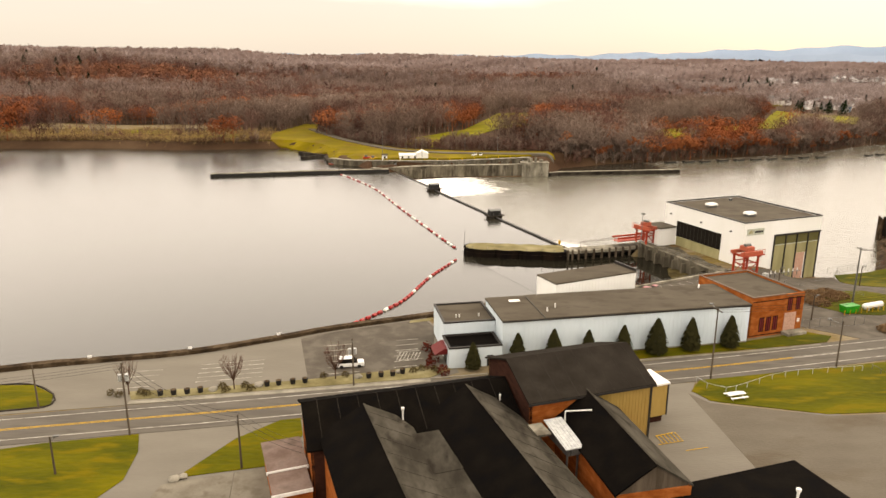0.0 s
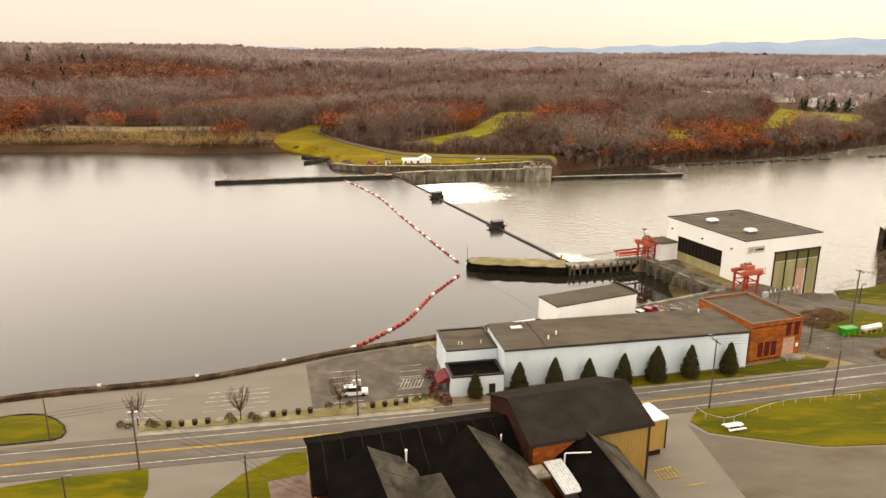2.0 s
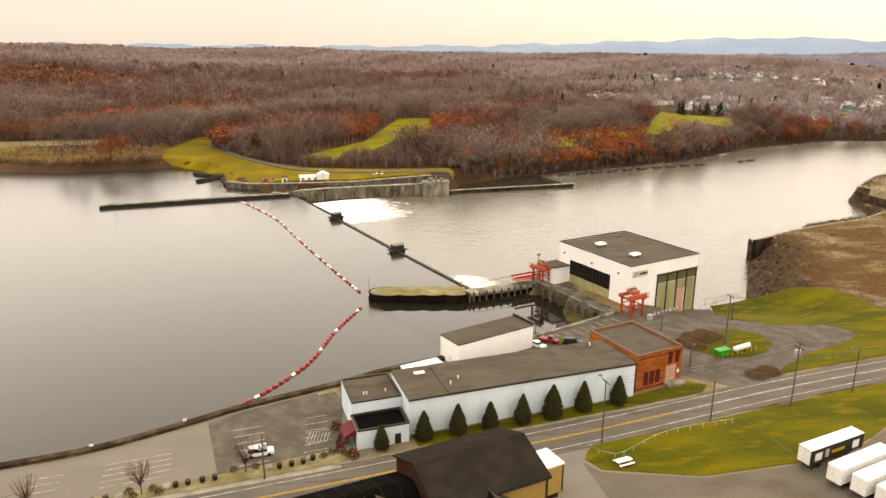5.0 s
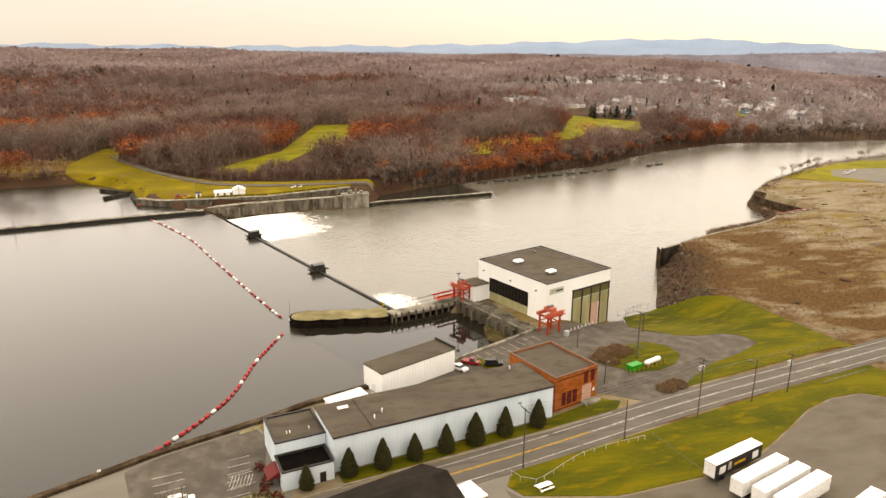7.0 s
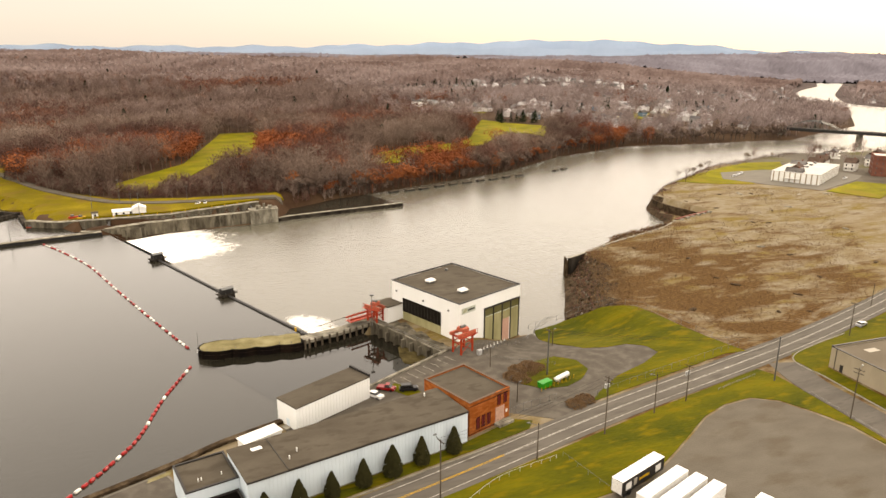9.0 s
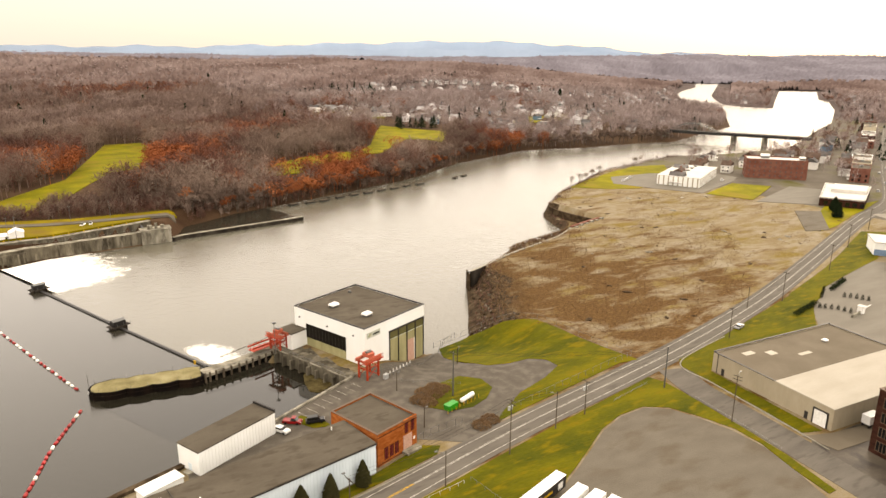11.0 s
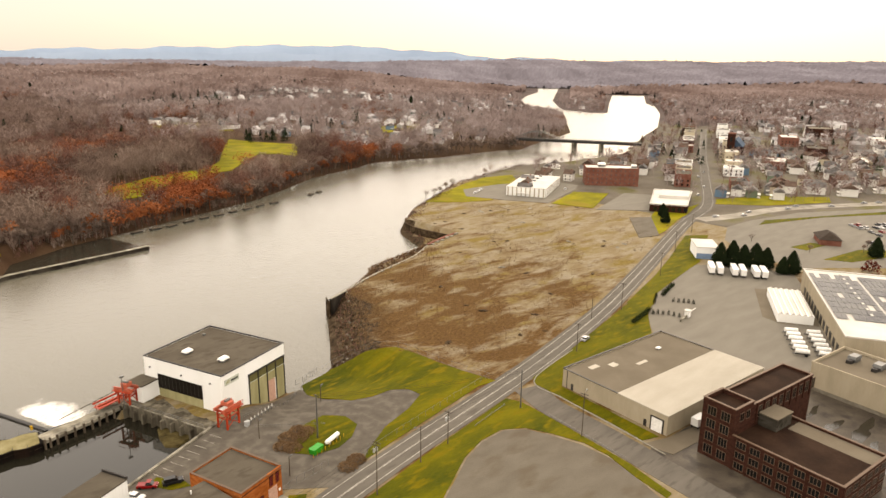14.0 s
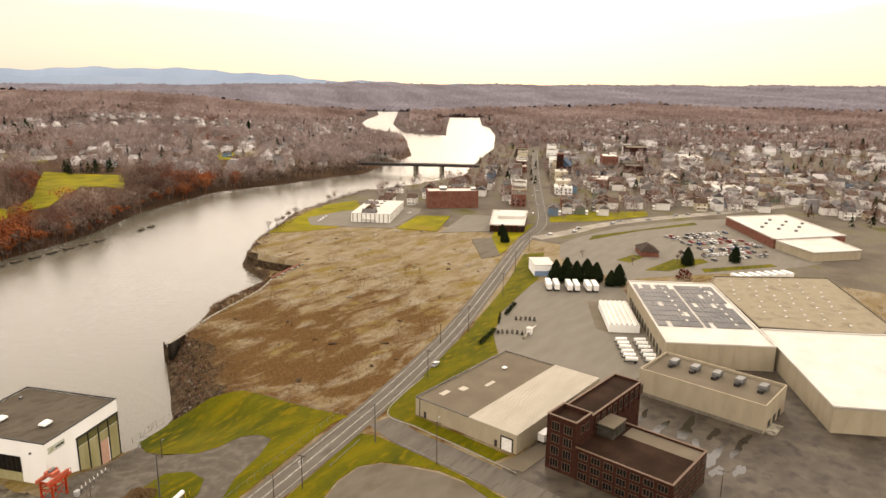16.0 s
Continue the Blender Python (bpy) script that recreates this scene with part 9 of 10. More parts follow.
spots = spots[(signed_distance(VILLAGE, spots[:, 0], spots[:, 1]) < -8) & (signed_distance(RIVER, spots[:, 0], spots[:, 1]) > 25) & (far_side(spots[:, 0], spots[:, 1]) > 0.5)][:34]
for (x, y), z in zip(spots, land_height(spots[:, 0], spots[:, 1])):
    c = copy_thing(rt.choice(templates), pose(x, y, z, 0, 0, rt.uniform(0, 360)))
    tagged(c, group="houses of the far village")


def block(name, label, at, w, d, h, wall, roof="roof_white", floors=2, group="shop buildings of the main street"):
    t = thing(name, label, "building", at, group)
    walls(t, w, d, -1.0, h, (wall,) * 4)
    flat_roof(t, w, d, h - 0.1, roof, wall, 0.6)
    for f in range(floors):
        for k in range(max(2, int(w / 4))):
            x = (k + 0.5) * w / max(2, int(w / 4))
            part("window", Geo().box(x - 0.8, x + 0.8, -0.07, 0.05, 1.0 + f * 3.3, 2.8 + f * 3.3), M["dark_glass"], t)
        for k in range(max(2, int(d / 4))):
            y = (k + 0.5) * d / max(2, int(d / 4))
            part("window", Geo().box(-0.07, 0.05, y - 0.7, y + 0.7, 1.0 + f * 3.3, 2.8 + f * 3.3), M["dark_glass"], t)
    roof_unit(t, w * 0.6, d * 0.5, h - 0.1, 2, 2, 1.4, "steel_grey")
    return t


rows = []
for k in range(16):
    u = 70 + k * 32 + rt.uniform(-5, 5)
    for side in (-1, 1):
        if side > 0 and u < 60:
            continue
        v = 13 * side if side > 0 else -13 - 18
        x, y = 483 + u * c27 - v * s27, 228 + u * s27 + v * c27
        if float(signed_distance(RIVER, x, y)) < 25 or float(signed_distance(MILL_ZONE, x, y)) < 16:
            continue
        if rt.random() < 0.3:
            continue
        wall = rt.choice(("brick_mill", "brick_dark", "paint_cream", "wall_white", "brick_mill"))
        label = {"brick_mill": "red brick", "brick_dark": "dark brick", "paint_cream": "cream", "wall_white": "white"}[wall] + " flat-roofed shop building on the main street"
        block("shop_building", label, pose(x, y, 0, 0, 0, 27), rt.uniform(18, 26), rt.uniform(12, 18), rt.choice((7, 9.6, 10.2)), wall, rt.choice(("roof_white", "roof_white", "roof_flat", "roof_tan")), 2)
for k, (x, y, w, d, h, wall, roof) in enumerate(((690, 250, 34, 22, 8, "brick_mill", "roof_white"), (760, 200, 40, 18, 7, "wall_tan", "roof_white"), (820, 260, 30, 20, 9, "brick_dark", "roof_flat"), (720, 130, 46, 24, 7, "wall_white", "roof_white"), (860, 130, 40, 26, 8, "wall_tan", "roof_white"),
                                              (900, 320, 36, 20, 10, "brick_mill", "roof_white"), (980, 230, 44, 26, 8, "wall_white", "roof_white"), (1050, 330, 40, 30, 10, "brick_dark", "roof_tan"), (640, 180, 26, 14, 6, "brick_dark", "roof_flat"), (780, 80, 52, 30, 8, "wall_tan", "roof_tan"))):
    block("town_hall_building", "broad flat-roofed building among the houses of the town", pose(x, y, 0, 0, 0, 27), w, d, h, wall, roof, 2, "larger buildings of the town")


def church():
    t = thing("church", "dark brick church with a square tower and blue-grey roof", "church", pose(748, 322, 0, 0, 0, 20))
    part("nave", Geo().box(0, 34, 0, 15, -1, 11), M["brick_dark"], t)
    part("roof", Geo().gable(0, 34, 0, 15, 11.01, 19, 0.4), M["slate_blue"], t)
    tower = part("tower", Geo().box(-7, 0.5, 8, 15.5, -1, 25), M["brick_dark"], t)
    part("belfry", Geo().box(-7.2, 0.7, 7.8, 15.7, 25, 26), M["brick_mill"], tower)
    for k in range(6):
        part("window", Geo().box(3 + k * 5, 4.6 + k * 5, -0.1, 0.1, 3, 8), M["dark_glass"], t)
    for z in (8, 17):
        part("window", Geo().box(-7.1, -6.9, 10.4, 13, z, z + 5), M["dark_glass"], tower)
    return t


M["slate_blue"] = material("slate_blue", ((0.10, 0.14, 0.20), (0.15, 0.20, 0.27)), 0.3, 0.8)
church()
# town streets
for k, v in enumerate((-62, -122, -182, -242)):
    line = [(483 + u * c27 - v * s27, 228 + u * s27 + v * c27) for u in range(60 + (0 if k == 0 else -60), 700, 30)]
    line = [p for p in line if float(signed_distance(SHOP_ZONE, *p)) > 12 and math.hypot(*p) < 1400]
    if len(line) > 2:
        sheet("road_street", ribbon(line, 3.2, -3.2, 0.3).mesh("road"), M["asphalt_road"], "grey street between the houses", "road")

# ---- vehicles ----
CAR_PAINT = {"white": (0.72, 0.71, 0.69), "silver": (0.42, 0.42, 0.42), "black": (0.02, 0.02, 0.022), "red": (0.38, 0.02, 0.02), "blue": (0.05, 0.10, 0.22), "grey": (0.14, 0.14, 0.145)}
for key, c in CAR_PAINT.items():
    M["car_" + key] = plain("car_" + key, c, 0.3, 0.0, 0.05)


def wheel_mesh(r=0.33, w=0.24):
    return Geo().tube((0, -w / 2, 0), (0, w / 2, 0), r, n=10).mesh("wheel", M["rubber"])


WHEEL = wheel_mesh()
BIG_WHEEL = wheel_mesh(0.5, 0.3)


def car(colour, at, kind="saloon", group="parked cars", label=""):
    t = thing("car" if kind != "pickup" else "pickup_truck", label or "parked " + colour + " " + kind + " car on asphalt", "car", at, group)
    ln = 4.6 if kind == "saloon" else 4.9
    top = 1.42 if kind == "saloon" else 1.78
    w = 0.9
    body = Geo().prism([(-ln / 2, -w), (ln / 2, -w), (ln / 2, w), (-ln / 2, w)], 0.28, 0.62)
    body.prism([(-ln / 2, -w), (ln / 2, -w), (ln / 2, w), (-ln / 2, w)], 0.62, 0.95, [(-ln / 2 + 0.12, -w + 0.06), (ln / 2 - 0.2, -w + 0.06), (ln / 2 - 0.2, w - 0.06), (-ln / 2 + 0.12, w - 0.06)])
    part("body", body, M["car_" + colour], t)
    if kind == "saloon":
        a, b, c, d = -1.7, 1.0, -1.1, 0.35
    elif kind == "pickup":
        a, b, c, d = -0.3, 1.5, -0.1, 0.9
    else:
        a, b, c, d = -2.2, 1.3, -2.0, 0.55
    part("window", Geo().prism([(a, -w + 0.08), (b, -w + 0.08), (b, w - 0.08), (a, w - 0.08)], 0.95, top - 0.06, [(c, -w + 0.2), (d, -w + 0.2), (d, w - 0.2), (c, w - 0.2)]), M["dark_glass"], t, "tinted glass")
    part("roof", Geo().prism([(c - 0.03, -w + 0.18), (d + 0.03, -w + 0.18), (d + 0.03, w - 0.18), (c - 0.03, w - 0.18)], top - 0.06, top), M["car_" + colour], t)
    for x in (-ln / 2 + 0.85, ln / 2 - 0.9):
        for y in (-w + 0.08, w - 0.08):
            part("wheel", WHEEL, None, t, at=pose(x, y, 0.33))
    for y in (-0.6, 0.6):
        part("headlight", Geo().box(ln / 2 - 0.04, ln / 2 + 0.02, y - 0.18, y + 0.18, 0.64, 0.78), M["white_paint"], t)
    return t


car("white", pose(-16.4, 114.8, 0.08, 0, 0, 8), "van", "cars of the river car park", "white people carrier parked on dark asphalt")
car("red", pose(51.4, 156.0, 0.06, 0, 0, -38), "pickup", "cars of the power station", "red pickup truck parked beside the shed")
car("black", pose(56.6, 153.4, 0.14, 0, 0, -15), "van", "cars of the power station", "small black utility car on weeds")
car("white", pose(47.6, 153.4, 0.06, 0, 0, -60), "saloon", "cars of the power station", "white car half hidden behind the shed")
stock = {}
rp = random.Random(31)
for colour in CAR_PAINT:
    for kind in ("saloon", "van"):
        stock[colour, kind] = None
spots = []
for row_ in range(6):
    for k in range(16):
        u, v = k * 3.6, row_ * 9.0 + (row_ % 2) * -1.8
        x, y = 462 + u * 0.80 + v * 0.62, 148 - u * 0.60 + v * 0.78 - 48
        spots.append((x, y, 52 + rp.choice((0, 180))))
for row_ in range(3):
    for k in range(13):
        spots.append((430 + k * 3.4 + row_ * 7, 128 - k * 2.6 + row_ * 8 - 30, 52))
made = 0
for x, y, a in spots:
    if rp.random() < 0.45 or float(signed_distance([(400, 130), (455, 180), (505, 168), (556, 118), (497, 68), (470, 40), (440, 62)], x, y)) > -3:
        continue
    key = (rp.choice(("white", "silver", "black", "grey", "silver", "red", "blue", "white")), rp.choice(("saloon", "saloon", "van")))
    at = pose(x + rp.uniform(-0.3, 0.3), y + rp.uniform(-0.3, 0.3), 0.06, 0, 0, a + rp.uniform(-3, 3))
    if stock[key] is None:
        stock[key] = car(key[0], at, key[1], "cars before the shops")
    else:
        copy_thing(stock[key], at)
    made += 1
for i, (u, off) in enumerate(((30, 2.2), (70, -2.2), (120, 2.2), (150, -2.2), (210, 2.2), (260, -2.2), (330, 2.2), (400, -2.0))):
    x, y = 483 + u * c27 - off * s27, 233 + u * s27 + off * c27
    copy_thing(stock["silver", "saloon"] or stock["white", "saloon"], pose(x, y, 0.14, 0, 0, 27))
for k, off in ((3, 2.4), (6, -2.4), (8, 2.4), (13, -2.4), (15, 2.4), (19, -2.4), (24, 2.4), (26, 2.4), (31, -2.4)):
    (x0, y0), (x1, y1) = BRANCH[k][:2], BRANCH[k + 1][:2]
    a = math.atan2(y1 - y0, x1 - x0)
    copy_thing(stock["silver", "saloon"] or stock["white", "saloon"], pose(x0 - math.sin(a) * off, y0 + math.cos(a) * off, 0.14, 0, 0, math.degrees(a)))
copy_thing(stock["silver", "saloon"] or stock["white", "saloon"], pose(207, 138.6, 0.12, 0, 0, 13))
for x, y, a in ((382, 366, 30), (389, 369, 30), (396, 373, 32), (448, 330, 27)):
    copy_thing(stock["white", "saloon"] or stock["silver", "saloon"], pose(x, y, 0.28, 0, 0, a))


def trailer(at, side, label, ln=14.2, group="trailers on the gravel lot"):
    t = thing("trailer", label, "trailer", at, group)
    box = part("box", Geo().box(0, ln, -1.28, 1.28, 1.15, 4.0), M[side], t)
    part("roof", Geo().box(-0.02, ln + 0.02, -1.3, 1.3, 4.004, 4.1), M["white_paint"], box)
    part("door", Geo().box(-0.06, 0, -1.2, -0.03, 1.2, 3.9), M["white_paint"], box)
    part("door", Geo().box(-0.06, 0, 0.03, 1.2, 1.2, 3.9), M["white_paint"], box)
    part("chassis", Geo().box(0.3, ln - 0.3, -0.5, 0.5, 0.85, 1.15), M["black_steel"], t)
    for x in (1.5, 2.8):
        for y in (-1.0, 1.0):
            part("wheel", BIG_WHEEL, None, t, at=pose(x, y, 0.5))
    part("landing_leg", Geo().box(ln - 3.2, ln - 3.0, -0.7, -0.5, 0, 1.0).box(ln - 3.2, ln - 3.0, 0.5, 0.7, 0, 1.0), M["steel_grey"], t)
    return t


tr = trailer(pose(78.6, 95.4, 0.06, 0, 0, 16.5), "trim_dark", "white-roofed trailer with a dark painted side on gravel")
g = Geo()
for x0, x1, z0, z1 in ((1.2, 3.0, 1.7, 3.2), (11.2, 13.0, 1.7, 3.2)):
    g.box(x0, x1, -1.31, -1.28, z0, z1)
part("side_bar", g, M["white_paint"], tr)
part("side_mark", Geo().box(5.6, 9.0, -1.31, -1.28, 2.2, 2.8), M["yellow_paint"], tr)
part("side_mark", Geo().prism([(3.8, -1.31), (4.8, -1.31), (4.8, -1.28), (3.8, -1.28)], 1.8, 3.4), M["roof_pale"], tr)
wt = trailer(pose(79.8, 89.4, 0.06, 0, 0, 17.5), "white_paint", "plain white box trailer on the gravel lot")
for x, y, a in ((81.6, 86.0, 17.5), (83.2, 82.6, 18), (88.6, 75.4, 20)):
    copy_thing(wt, pose(x, y, 0.06, 0, 0, a))
yt = trailer(pose(320.6, 144.8, 0.06, 0, 0, 32), "white_paint", "white box trailer backed up to the pines", 11, "trailers of the truck yard")
for x, y in ((322.6, 141.4), (325.4, 135.4), (327.4, 132.2), (330.4, 127.0), (332.4, 124.0)):
    copy_thing(yt, pose(x, y, 0.06, 0, 0, 32))
# small white tank trailers in two rows against the depot
def tanker(at):
    t = thing("tank_trailer", "small white tank trailer parked beside the depot", "trailer", at, "tank trailers by the depot")
    g = Geo().tube((0, 0, 1.7), (4.6, 0, 1.7), 0.85, 0.85, 10)
    part("tank", g, M["white_paint"], t)
    part("chassis", Geo().box(-0.2, 5.4, -0.4, 0.4, 0.6, 0.85), M["black_steel"], t)
    for y in (-0.8, 0.8):
        part("wheel", BIG_WHEEL, None, t, at=pose(1.0, y, 0.5))
    return t


tk = tanker(pose(254.5, 76.0, 0.06, 0, 0, 118))
for k in range(1, 12):
    copy_thing(tk, pose(254.5 + (k % 6) * 3.7 + (k // 6) * 4.0, 76.0 + (k % 6) * 2.2 - (k // 6) * 6.6, 0.06, 0, 0, 118 + 4 * (k % 3)))
for k in range(7):
    copy_thing(yt, pose(398 + k * 4.0, 66 - k * 3.6, 0.06, 0, 0, 55)).scale = (0.7, 1, 0.9)
c = copy_thing(wt, pose(176.6, 79.4, 0.15, 0, 0, -5))
c.scale = (0.32, 0.9, 0.8)

# ---- poles, wires, fences ----
def pole(x, y, h, arms=1, lamp=None, box=False, steel=False, top=None):
    label = "tall grey steel pole" if steel else "weathered wooden utility pole with a cross-arm" if arms else "slim street lamp on a wooden pole"
    t = thing("utility_pole" if not lamp or arms else "street_lamp", label + " beside the road", "pole", pose(x, y, land(x, y), 0, 0, 11), "poles along the road")
    part("shaft", Geo().tube((0, 0, -0.5), (0, 0, h), 0.22 if steel else 0.16, 0.13 if steel else 0.10, 8), M["steel_grey" if steel else "wood_grey"], t)
    for k in range(arms):
        a = part("cross_arm", Geo().box(-0.06, 0.06, -1.2, 1.2, h - 0.5 - k * 0.9, h - 0.36 - k * 0.9), M["wood_grey"], t)
        for y_ in (-1.1, -0.5, 0.5, 1.1):
            part("insulator", Geo().tube((0, y_, h - 0.36 - k * 0.9), (0, y_, h - 0.16 - k * 0.9), 0.06, 0.04, 6), M["steel_grey"], a)
    if lamp:
        part("lamp_arm", Geo().bar((0, 0, h - 0.6), (lamp[0], lamp[1], h), 0.09, 0.09), M["steel_grey"], t)
        part("lamp_head", Geo().box(lamp[0] - 0.35, lamp[0] + 0.35, lamp[1] - 0.18, lamp[1] + 0.18, h - 0.05, h + 0.12), M["steel_grey"], t)
    if box:
        for s in (-0.45, 0.45):
            part("transformer", Geo().tube((s, 0.35, h - 2.9), (s, 0.35, h - 1.9), 0.28, n=10), M["steel_pale"], t)
    return t


POLES = [(-46.1, 91.3, 11.5, 1, None, True), (-27.5, 82.4, 8.0, 1, None, False), (-51.8, 81.4, 5.6, 0, (0.8, 0, 0), False), (-63.8, 99.7, 7.6, 0, None, False), (-15.0, 107.0, 8.6, 1, None, True),
         (46.6, 108.8, 13.1, 1, (0, 2.0, 0), False), (71.0, 112.9, 9.0, 0, (-1.8, 1.2, 0), False), (90.8, 116.0, 14.6, 2, None, True), (107.7, 119.3, 10.6, 0, (-1.6, 0.6, 0), False), (119.1, 121.0, 10.1, 1, None, True),
         (149.4, 98.6, 13.5, 2, (2.2, 0.4, 0), False), (196, 134.4, 11, 1, None, False), (227.0, 149.8, 8.6, 0, None, False), (245, 147.4, 12, 1, None, False), (300, 161, 12, 1, None, False), (345, 178, 12, 1, None, False), (392, 193, 12, 1, None, False), (179.5, 28.4, 8, 1, None, False)]
for x, y, h, arms, lamp, box in POLES:
    pole(x, y, h, arms, lamp, box)
pole(149.2, 120.8, 12.8, 0, None, False, True)
pole(94.6, 147.4, 13.3, 1, None, False, True)
for x, y in ((82.6, 158), (110.5, 170), (79.5, 137)):
    pole(x, y, 5.5, 0, (0.8, 0, 0))


def wire(a, b, sag, n=14, r=0.025):
    g = Geo()
    a, b = Vector(a), Vector(b)
    g.path([a.lerp(b, k / n) - Vector((0, 0, sag * 4 * k / n * (1 - k / n))) for k in range(n + 1)], r * 1.4, 3)
    return solid("overhead_wire", g, M["black_steel"], "thin dark overhead wire between poles", "wire", group="overhead wires")


for dy in (-1.1, 0, 1.1):
    wire((-46.1, 91.3 + dy, 11.1), (-27.5, 82.4 + dy, 7.7), 1.6)
    wire((-27.5, 82.4 + dy, 7.7), (-17, 74 + dy, 8.0), 0.6)
    wire((-46.1, 91.3 + dy, 11.1), (-110, 79 + dy, 11.1), 1.4)
    wire((46.6, 108.8 + dy, 12.7), (90.8, 116.0 + dy, 14.2), 0.9)
    wire((90.8, 116.0 + dy, 14.2), (119.1, 121.0 + dy, 9.8), 0.5)
    wire((94.6, 147.4 + dy, 13.0), (149.2, 120.8 + dy, 12.4), 1.2)
    wire((119.1, 121.0 + dy, 9.8), (149.2, 120.8 + dy, 12.0), 0.6)
    wire((149.2, 120.8 + dy, 12.4), (196, 134.4 + dy, 10.6), 0.8)
    wire((196, 134.4 + dy, 10.6), (245, 147.4 + dy, 11.6), 0.9)


def fence(line, h, step, label, mat="steel_grey", rails=(1.0, 0.05), mesh=False, name="fence"):
    t = thing(name, label, "fence", pose(0, 0, 0))
    pts = curve_line(line, step)
    for p in pts:
        part("post", Geo().tube((p[0], p[1], land(*p) - 0.2), (p[0], p[1], land(*p) + h), 0.05, n=5), M[mat], t)
    for k in rails:
        g = Geo().path([(*a, land(*a) + h * k - 0.03) for a in pts], 0.045)
        part("rail", g, M[mat], t)
    return t


fence([(97.5, 131.2), (112, 134.2), (135, 138), (157, 141)], 1.8, 3.0, "thin chain-link fence along the road lawn")
fence([(157, 141), (152, 160), (149, 178), (141, 187), (130, 192), (113, 189)], 1.8, 4.0, "thin chain-link fence along the field edge")
fence([(74.6, 131.6), (79, 133), (84, 133.4), (89, 134)], 2.0, 2.2, "chain-link gate and fence of the power station")
fence([(84.5, 164), (92, 158), (100, 152)], 1.0, 3.0, "low pipe rail beside the yard loop", rails=(1.0, 0.5))
fence([(43.6, 107.4), (47, 103.4), (60, 109.4), (75, 111.6)], 1.1, 2.4, "thin pale pipe fence on the grass corner", "steel_pale", (1.0,))
fence([(146.5, 124.8), (139, 123.6), (131, 122.2)], 0.8, 2.6, "low steel guard rail at the street corner", rails=(1.0, 0.7))
fence([(151.8, 112), (150.2, 98), (148.6, 84)], 0.8, 2.6, "low steel guard rail along the side street", rails=(1.0, 0.7))
fence([(84, 170.5), (92, 173.5), (100, 177), (109, 182)], 1.2, 2.0, "railing along the foot of the power station", rails=(1.0, 0.5))
fence([(112, 184), (118, 190), (124, 193)], 1.8, 2.0, "chain-link fence on the river bank")
fence([(77, 112), (80, 91), (84, 78)], 1.1, 3.0, "wire fence between grass and gravel lot")
fence([(46, 158), (61, 165), (77, 172.5)], 1.1, 2.0, "pipe railing on the forebay wall", rails=(1.0, 0.5))

# ---- small things ----
pot = None
for i, (x, y) in enumerate(((-46.3, 103.9), (-44.2, 104.1), (-42.1, 104.4), (-40.1, 104.9), (-29.6, 107.0), (-27.7, 107.4), (-25.4, 107.8), (-23.4, 108.2), (-12.7, 109.9), (-10.6, 110.3), (-8.6, 110.7), (-6.9, 111.6))):
    if pot is None:
        pot = thing("planter", "black barrel planter on the mulched strip", "planter", pose(x, y, 0.16), "row of planters")
        part("barrel", Geo().tube((0, 0, 0), (0, 0, 0.85), 0.40, 0.50, 12), M["black_steel"], pot)
        part("soil", Geo().tube((0, 0, 0.851), (0, 0, 0.9), 0.44, 0.40, 12), M["rubble"], pot)
    else:
        copy_thing(pot, pose(x, y, 0.16, 0, 0, 20 * i))
for i, (x, y, s) in enumerate(((-38.2, 105.6, 0.8), (-31.0, 107.2, 0.9), (-14.6, 110.2, 0.8), (-7.6, 112.0, 0.6), (-35.6, 79.8, 0.8), (-34.6, 80.4, 0.6))):
    bm = bmesh.new()
    bmesh.ops.create_icosphere(bm, subdivisions=2, radius=s)
    for v in bm.verts:
        v.co *= 1 + 0.25 * noise.noise(v.co * 1.7 + Vector((i * 3, 0, 0)))
        v.co.z *= 0.55
    me = bpy.data.meshes.new("boulder")
    bm.to_mesh(me)
    bm.free()
    me.materials.append(M["kerb"])
    solid("boulder", me, None, "pale rounded boulder on the planted strip", "boulder", pose(x, y, 0.25), "boulders")
t = thing("picnic_table", "white picnic table with benches on the grass", "table", pose(47.9, 101.6, 0.12, 0, 0, 14))
part("tabletop", Geo().box(-1.6, 1.6, -0.45, 0.45, 0.70, 0.78), M["white_paint"], t)
for y in (-0.95, 0.95):
    part("bench", Geo().box(-1.6, 1.6, y - 0.18, y + 0.18, 0.42, 0.48), M["white_paint"], t)
for x in (-1.1, 1.1):
    part("leg", Geo().bar((x, -0.9, 0), (x, 0.35, 0.7), 0.1, 0.06).bar((x, 0.9, 0), (x, -0.35, 0.7), 0.1, 0.06), M["white_paint"], t)
t = thing("skip", "bright green steel skip beside the yard loop", "skip", pose(90.2, 141.4, 0.14, 0, 0, 16))
part("bin", Geo().prism([(-1.6, -0.9), (1.6, -0.9), (1.6, 0.9), (-1.6, 0.9)], 0.1, 1.6, [(-1.9, -1.0), (1.9, -1.0), (1.9, 1.0), (-1.9, 1.0)]), M["green_paint"], t)
part("lid", Geo().box(-1.9, 1.9, -1.0, 1.0, 1.604, 1.7), M["green_paint"], t)
t = thing("gas_tank", "white horizontal gas tank on saddles among posts", "tank", pose(96.6, 143.2, 0.14, 0, 0, 20))
part("vessel", Geo().tube((-2.6, 0, 1.0), (2.6, 0, 1.0), 0.62, n=14).tube((2.6, 0, 1.0), (2.95, 0, 1.0), 0.62, 0.25, 14).tube((-2.95, 0, 1.0), (-2.6, 0, 1.0), 0.25, 0.62, 14), M["white_paint"], t)
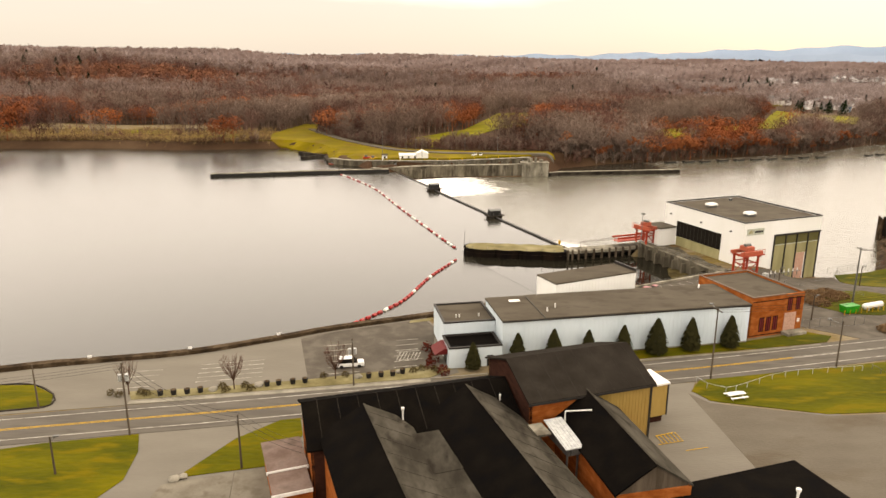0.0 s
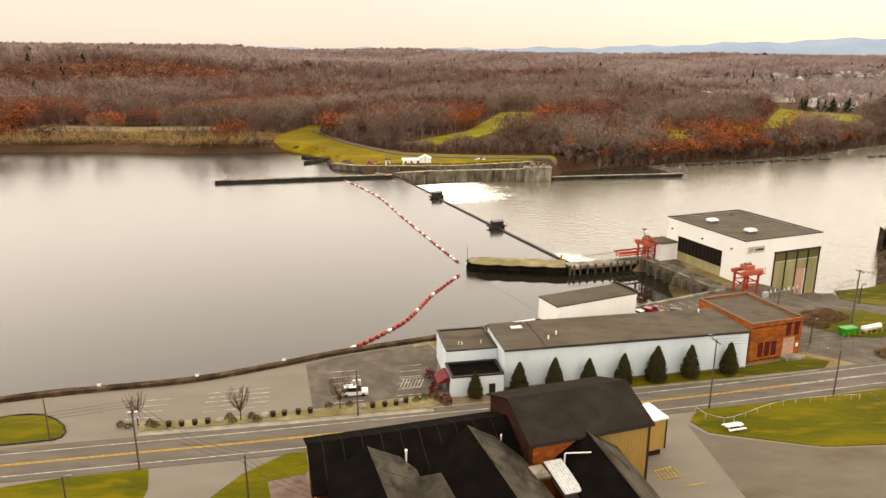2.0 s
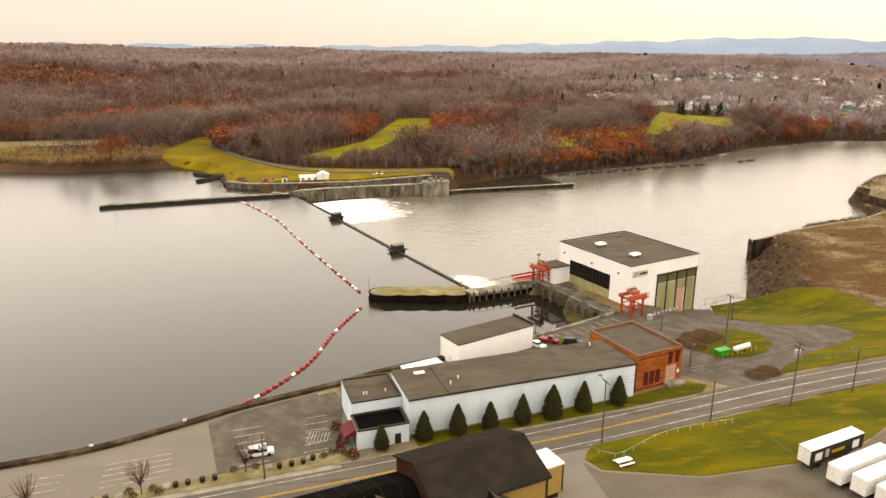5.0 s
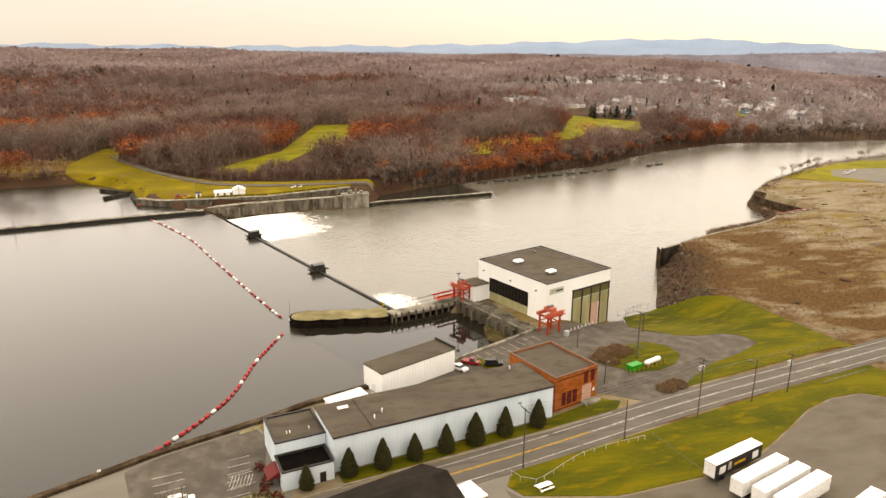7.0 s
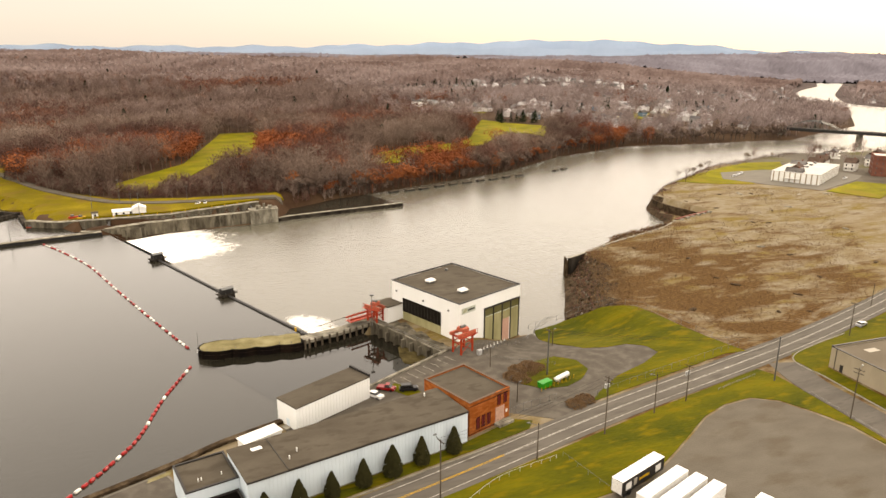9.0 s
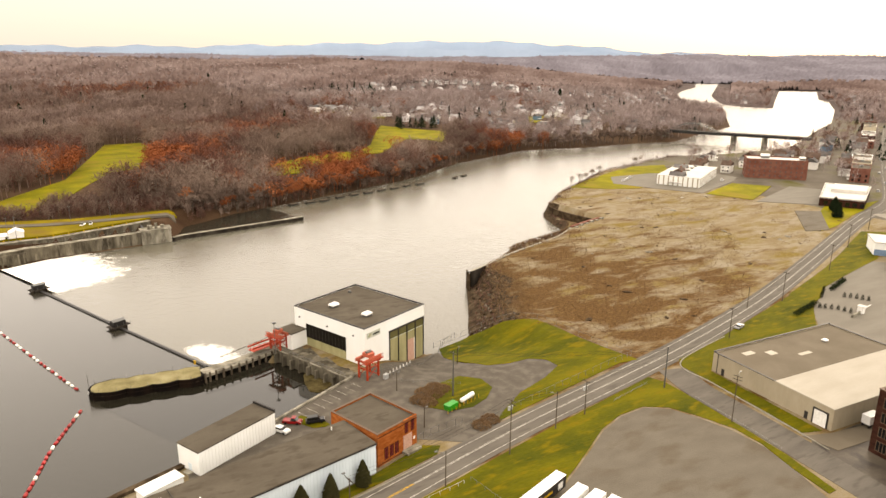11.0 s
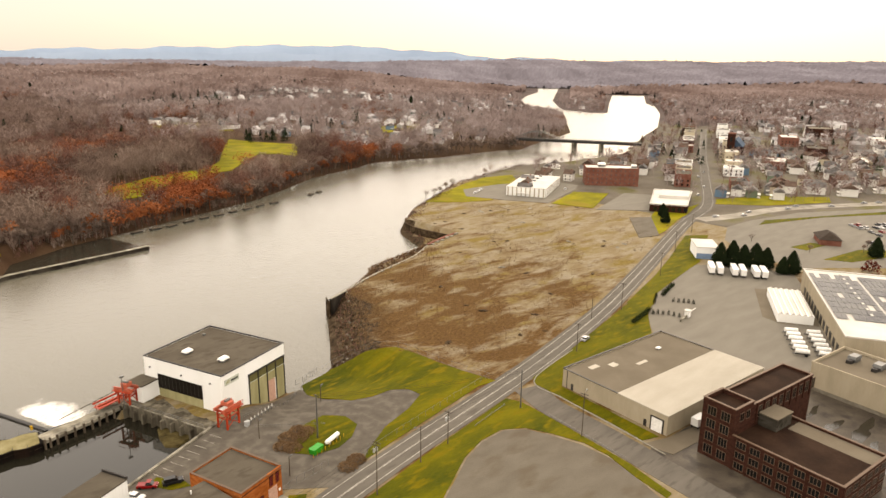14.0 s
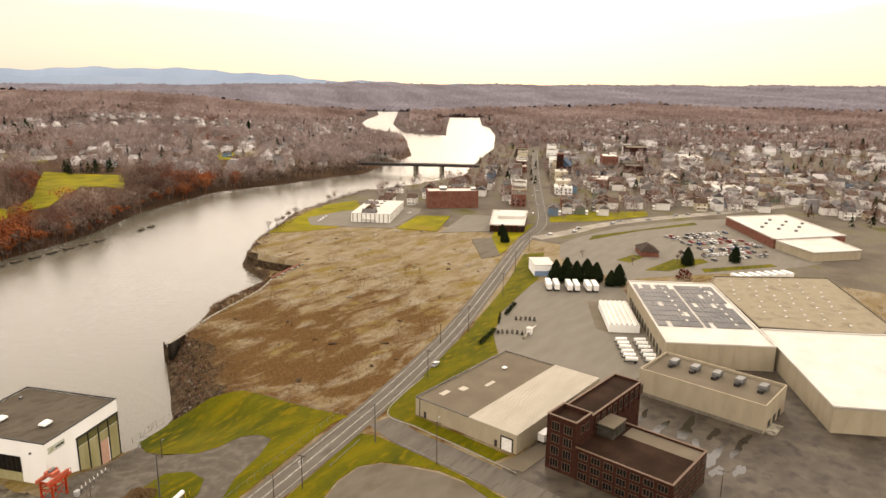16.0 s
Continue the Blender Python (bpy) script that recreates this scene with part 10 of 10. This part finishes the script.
for x in (-1.7, 1.7):
    part("saddle", Geo().box(x - 0.2, x + 0.2, -0.5, 0.5, 0, 0.5), M["concrete"], t)
for k in range(9):
    p = solid("bollard", Geo().tube((0, 0, -0.2), (0, 0, 1.0), 0.09, n=7), M["yellow_paint"], "yellow guard post round the gas tank", "bollard", pose(88.2 + k * 1.5, 139.6 + k * 0.42, 0.14), "guard posts")
t = thing("switchgear", "low grey switchgear frame with white insulators beside the power station", "switchgear", pose(84.6, 166.8, land(84.6, 166.8), 0, 0, 20.4))
for k in range(7):
    part("insulator", Geo().tube((k * 1.5 + 0.5, 0, 1.1), (k * 1.5 + 0.5, 0, 1.9), 0.16, 0.08, 7), M["white_paint"], t)
    part("support", Geo().box(k * 1.5 + 0.42, k * 1.5 + 0.58, -0.08, 0.08, 0, 1.1), M["steel_grey"], t)
part("frame", Geo().box(-0.2, 10.4, -0.12, 0.12, 1.0, 1.1), M["steel_grey"], t)
part("cabinet", Geo().box(-1.9, -0.6, -0.5, 0.5, 0, 1.5), M["steel_pale"], t)
for i, (x, y) in enumerate(((-47.2, 121.4), (-32, 128.2), (-64.1, 117.6))):
    t = thing("warning_sign", "small white warning board on the wharf wall", "sign", pose(x, y, 0.7, 0, 0, 15), "boards on the wharf wall")
    part("board", Geo().box(-0.35, 0.35, -0.04, 0.04, 0.0, 0.55), M["white_paint"], t)
    part("post", Geo().box(-0.04, 0.04, 0.04, 0.1, -0.4, 0.5), M["steel_grey"], t)
# broken quay wall and rubble on the river bank
QUAY = [(162, 240), (177, 246), (196, 254.5), (234, 267), (253, 278)]
quay = sheet("wall_quay", ribbon(curve_line(QUAY, 3), 0.45, -0.45, -0.25, 8.5, level=0.0).mesh("wall"), M["concrete_dark"], "broken dark concrete quay wall under the field", "wall")
part("coping", ribbon(curve_line(QUAY, 3), 0.6, -0.6, -0.02, 0.22, level=0.0), M["kerb"], quay, "pale worn coping")
for k in range(7):
    q = Vector((160.6 + 0.35 * k, 238.6 + 0.9 * k))
    part("fender_post", Geo().box(q.x - 0.25, q.x + 0.25, q.y - 0.25, q.y + 0.25, -9.6, -0.6 - 0.5 * (k % 3)), M["rubble"], quay)
ruin = sheet("wall_ruin", ribbon([(253, 278), (268, 283), (284, 287)], 0.8, -0.8, 0.5, 8, level=0.0).mesh("wall"), M["brick_mill"], "ruined red brick wall at the river's edge", "wall")
for k in range(6):
    part("pier_stump", Geo().box(255 + k * 5.2, 257.2 + k * 5.2, 276 + k * 1.6, 277.4 + k * 1.6, -0.4, 0.5 + 0.35 * (k % 2)), M["kerb"], ruin)
sheet("wall_bastion", ribbon(curve_line([(284, 287), (283, 300), (281, 316), (284, 332), (294, 345)], 3), 0.7, -0.7, -2.2, 7.5, level=0.0).mesh("wall"), M["rubble"], "dark curved slate-coloured retaining wall on the river", "wall")
stone = []
for k in range(5):
    bm = bmesh.new()
    bmesh.ops.create_icosphere(bm, subdivisions=1, radius=1.0)
    for v in bm.verts:
        v.co *= 1 + 0.45 * noise.noise(v.co * 1.3 + Vector((k * 5, 1, 0)))
        v.co.z *= 0.7
    me = bpy.data.meshes.new("stone")
    bm.to_mesh(me)
    bm.free()
    me.materials.append(M["rubble"] if k < 4 else M["concrete"])
    stone.append(me)
rs = random.Random(12)
bankline = curve_line([(124, 193), (134, 197.4), (144.5, 211), (164, 242), (172, 254), (206, 274), (220, 286)], 1.0)
for i in range(200):
    q = rs.choice(bankline)
    x, y = q[0] + rs.uniform(-0.5, 9), q[1] - rs.uniform(-0.5, 8)
    z = float(land_height(x, y))
    ob = new("stone", rs.choice(stone))
    ob.matrix_basis = pose(x, y, z + 0.1, rs.uniform(0, 360), rs.uniform(0, 360), rs.uniform(0, 360))
    k = rs.uniform(0.25, 0.75)
    ob.scale = (k * rs.uniform(0.8, 1.8), k, k * rs.uniform(0.5, 0.9))
    tagged(ob, "dark broken stone on the river bank", "stone", "stones of the river bank")
for i in range(60):
    x, y = rs.uniform(160, 400), rs.uniform(150, 330)
    if float(signed_distance(RIVER, x, y)) < 12 or y < 142 + (x - 160) * 0.28:
        continue
    ob = new("rubble_block", rs.choice(stone))
    s = rs.uniform(0.4, 1.3)
    ob.matrix_basis = pose(x, y, 0.1, 0, 0, rs.uniform(0, 360))
    ob.scale = (s * 1.8, s, s * 0.5)
    tagged(ob, "pale lump of rubble on the bare field", "rubble", "rubble on the field")
for k, (a, b) in enumerate((((273.9, 145), (291.1, 149.4)), ((234.8, 135.6), (253.8, 139)))):
    h_ = thing("hedge", "clipped dark green hedge along the truck yard", "hedge", pose(0, 0, 0.05), "hedges of the truck yard")
    rh = random.Random(70 + k)
    g = Geo()
    for i in range(900):
        u = rh.random()
        c = Vector((a[0] + (b[0] - a[0]) * u + rh.uniform(-0.9, 0.9), a[1] + (b[1] - a[1]) * u + rh.uniform(-0.9, 0.9), rh.uniform(0.1, 1.7)))
        q1, q2 = [Vector((rh.gauss(0, 1), rh.gauss(0, 1), rh.gauss(0, 1))).normalized() * 0.3 for _ in range(2)]
        g.face([c + q1, c + q2, c - (q1 + q2) * 0.6])
    me = g.mesh("leaves", M["leaf_conifer"])
    me.attributes.new("tint", "FLOAT", "POINT").data.foreach_set("value", [0.5] * len(me.vertices))
    part("leaves", me, None, h_)
t = thing("truck_gate", "white barrier gate and kiosk of the truck yard", "gate", pose(259, 125, 0.06, 0, 0, 8))
part("kiosk", Geo().box(-1, 1, -1, 1, 0, 2.6), M["white_paint"], t)
part("kiosk_roof", Geo().box(-1.3, 1.3, -1.3, 1.3, 2.604, 2.8), M["roof_white"], t)
part("barrier", Geo().bar((1, 0, 1.0), (9, 0, 1.1), 0.14, 0.14), M["white_paint"], t)
part("wall", Geo().box(-8, -1, -0.3, 0.3, 0, 1.0), M["concrete"], t)
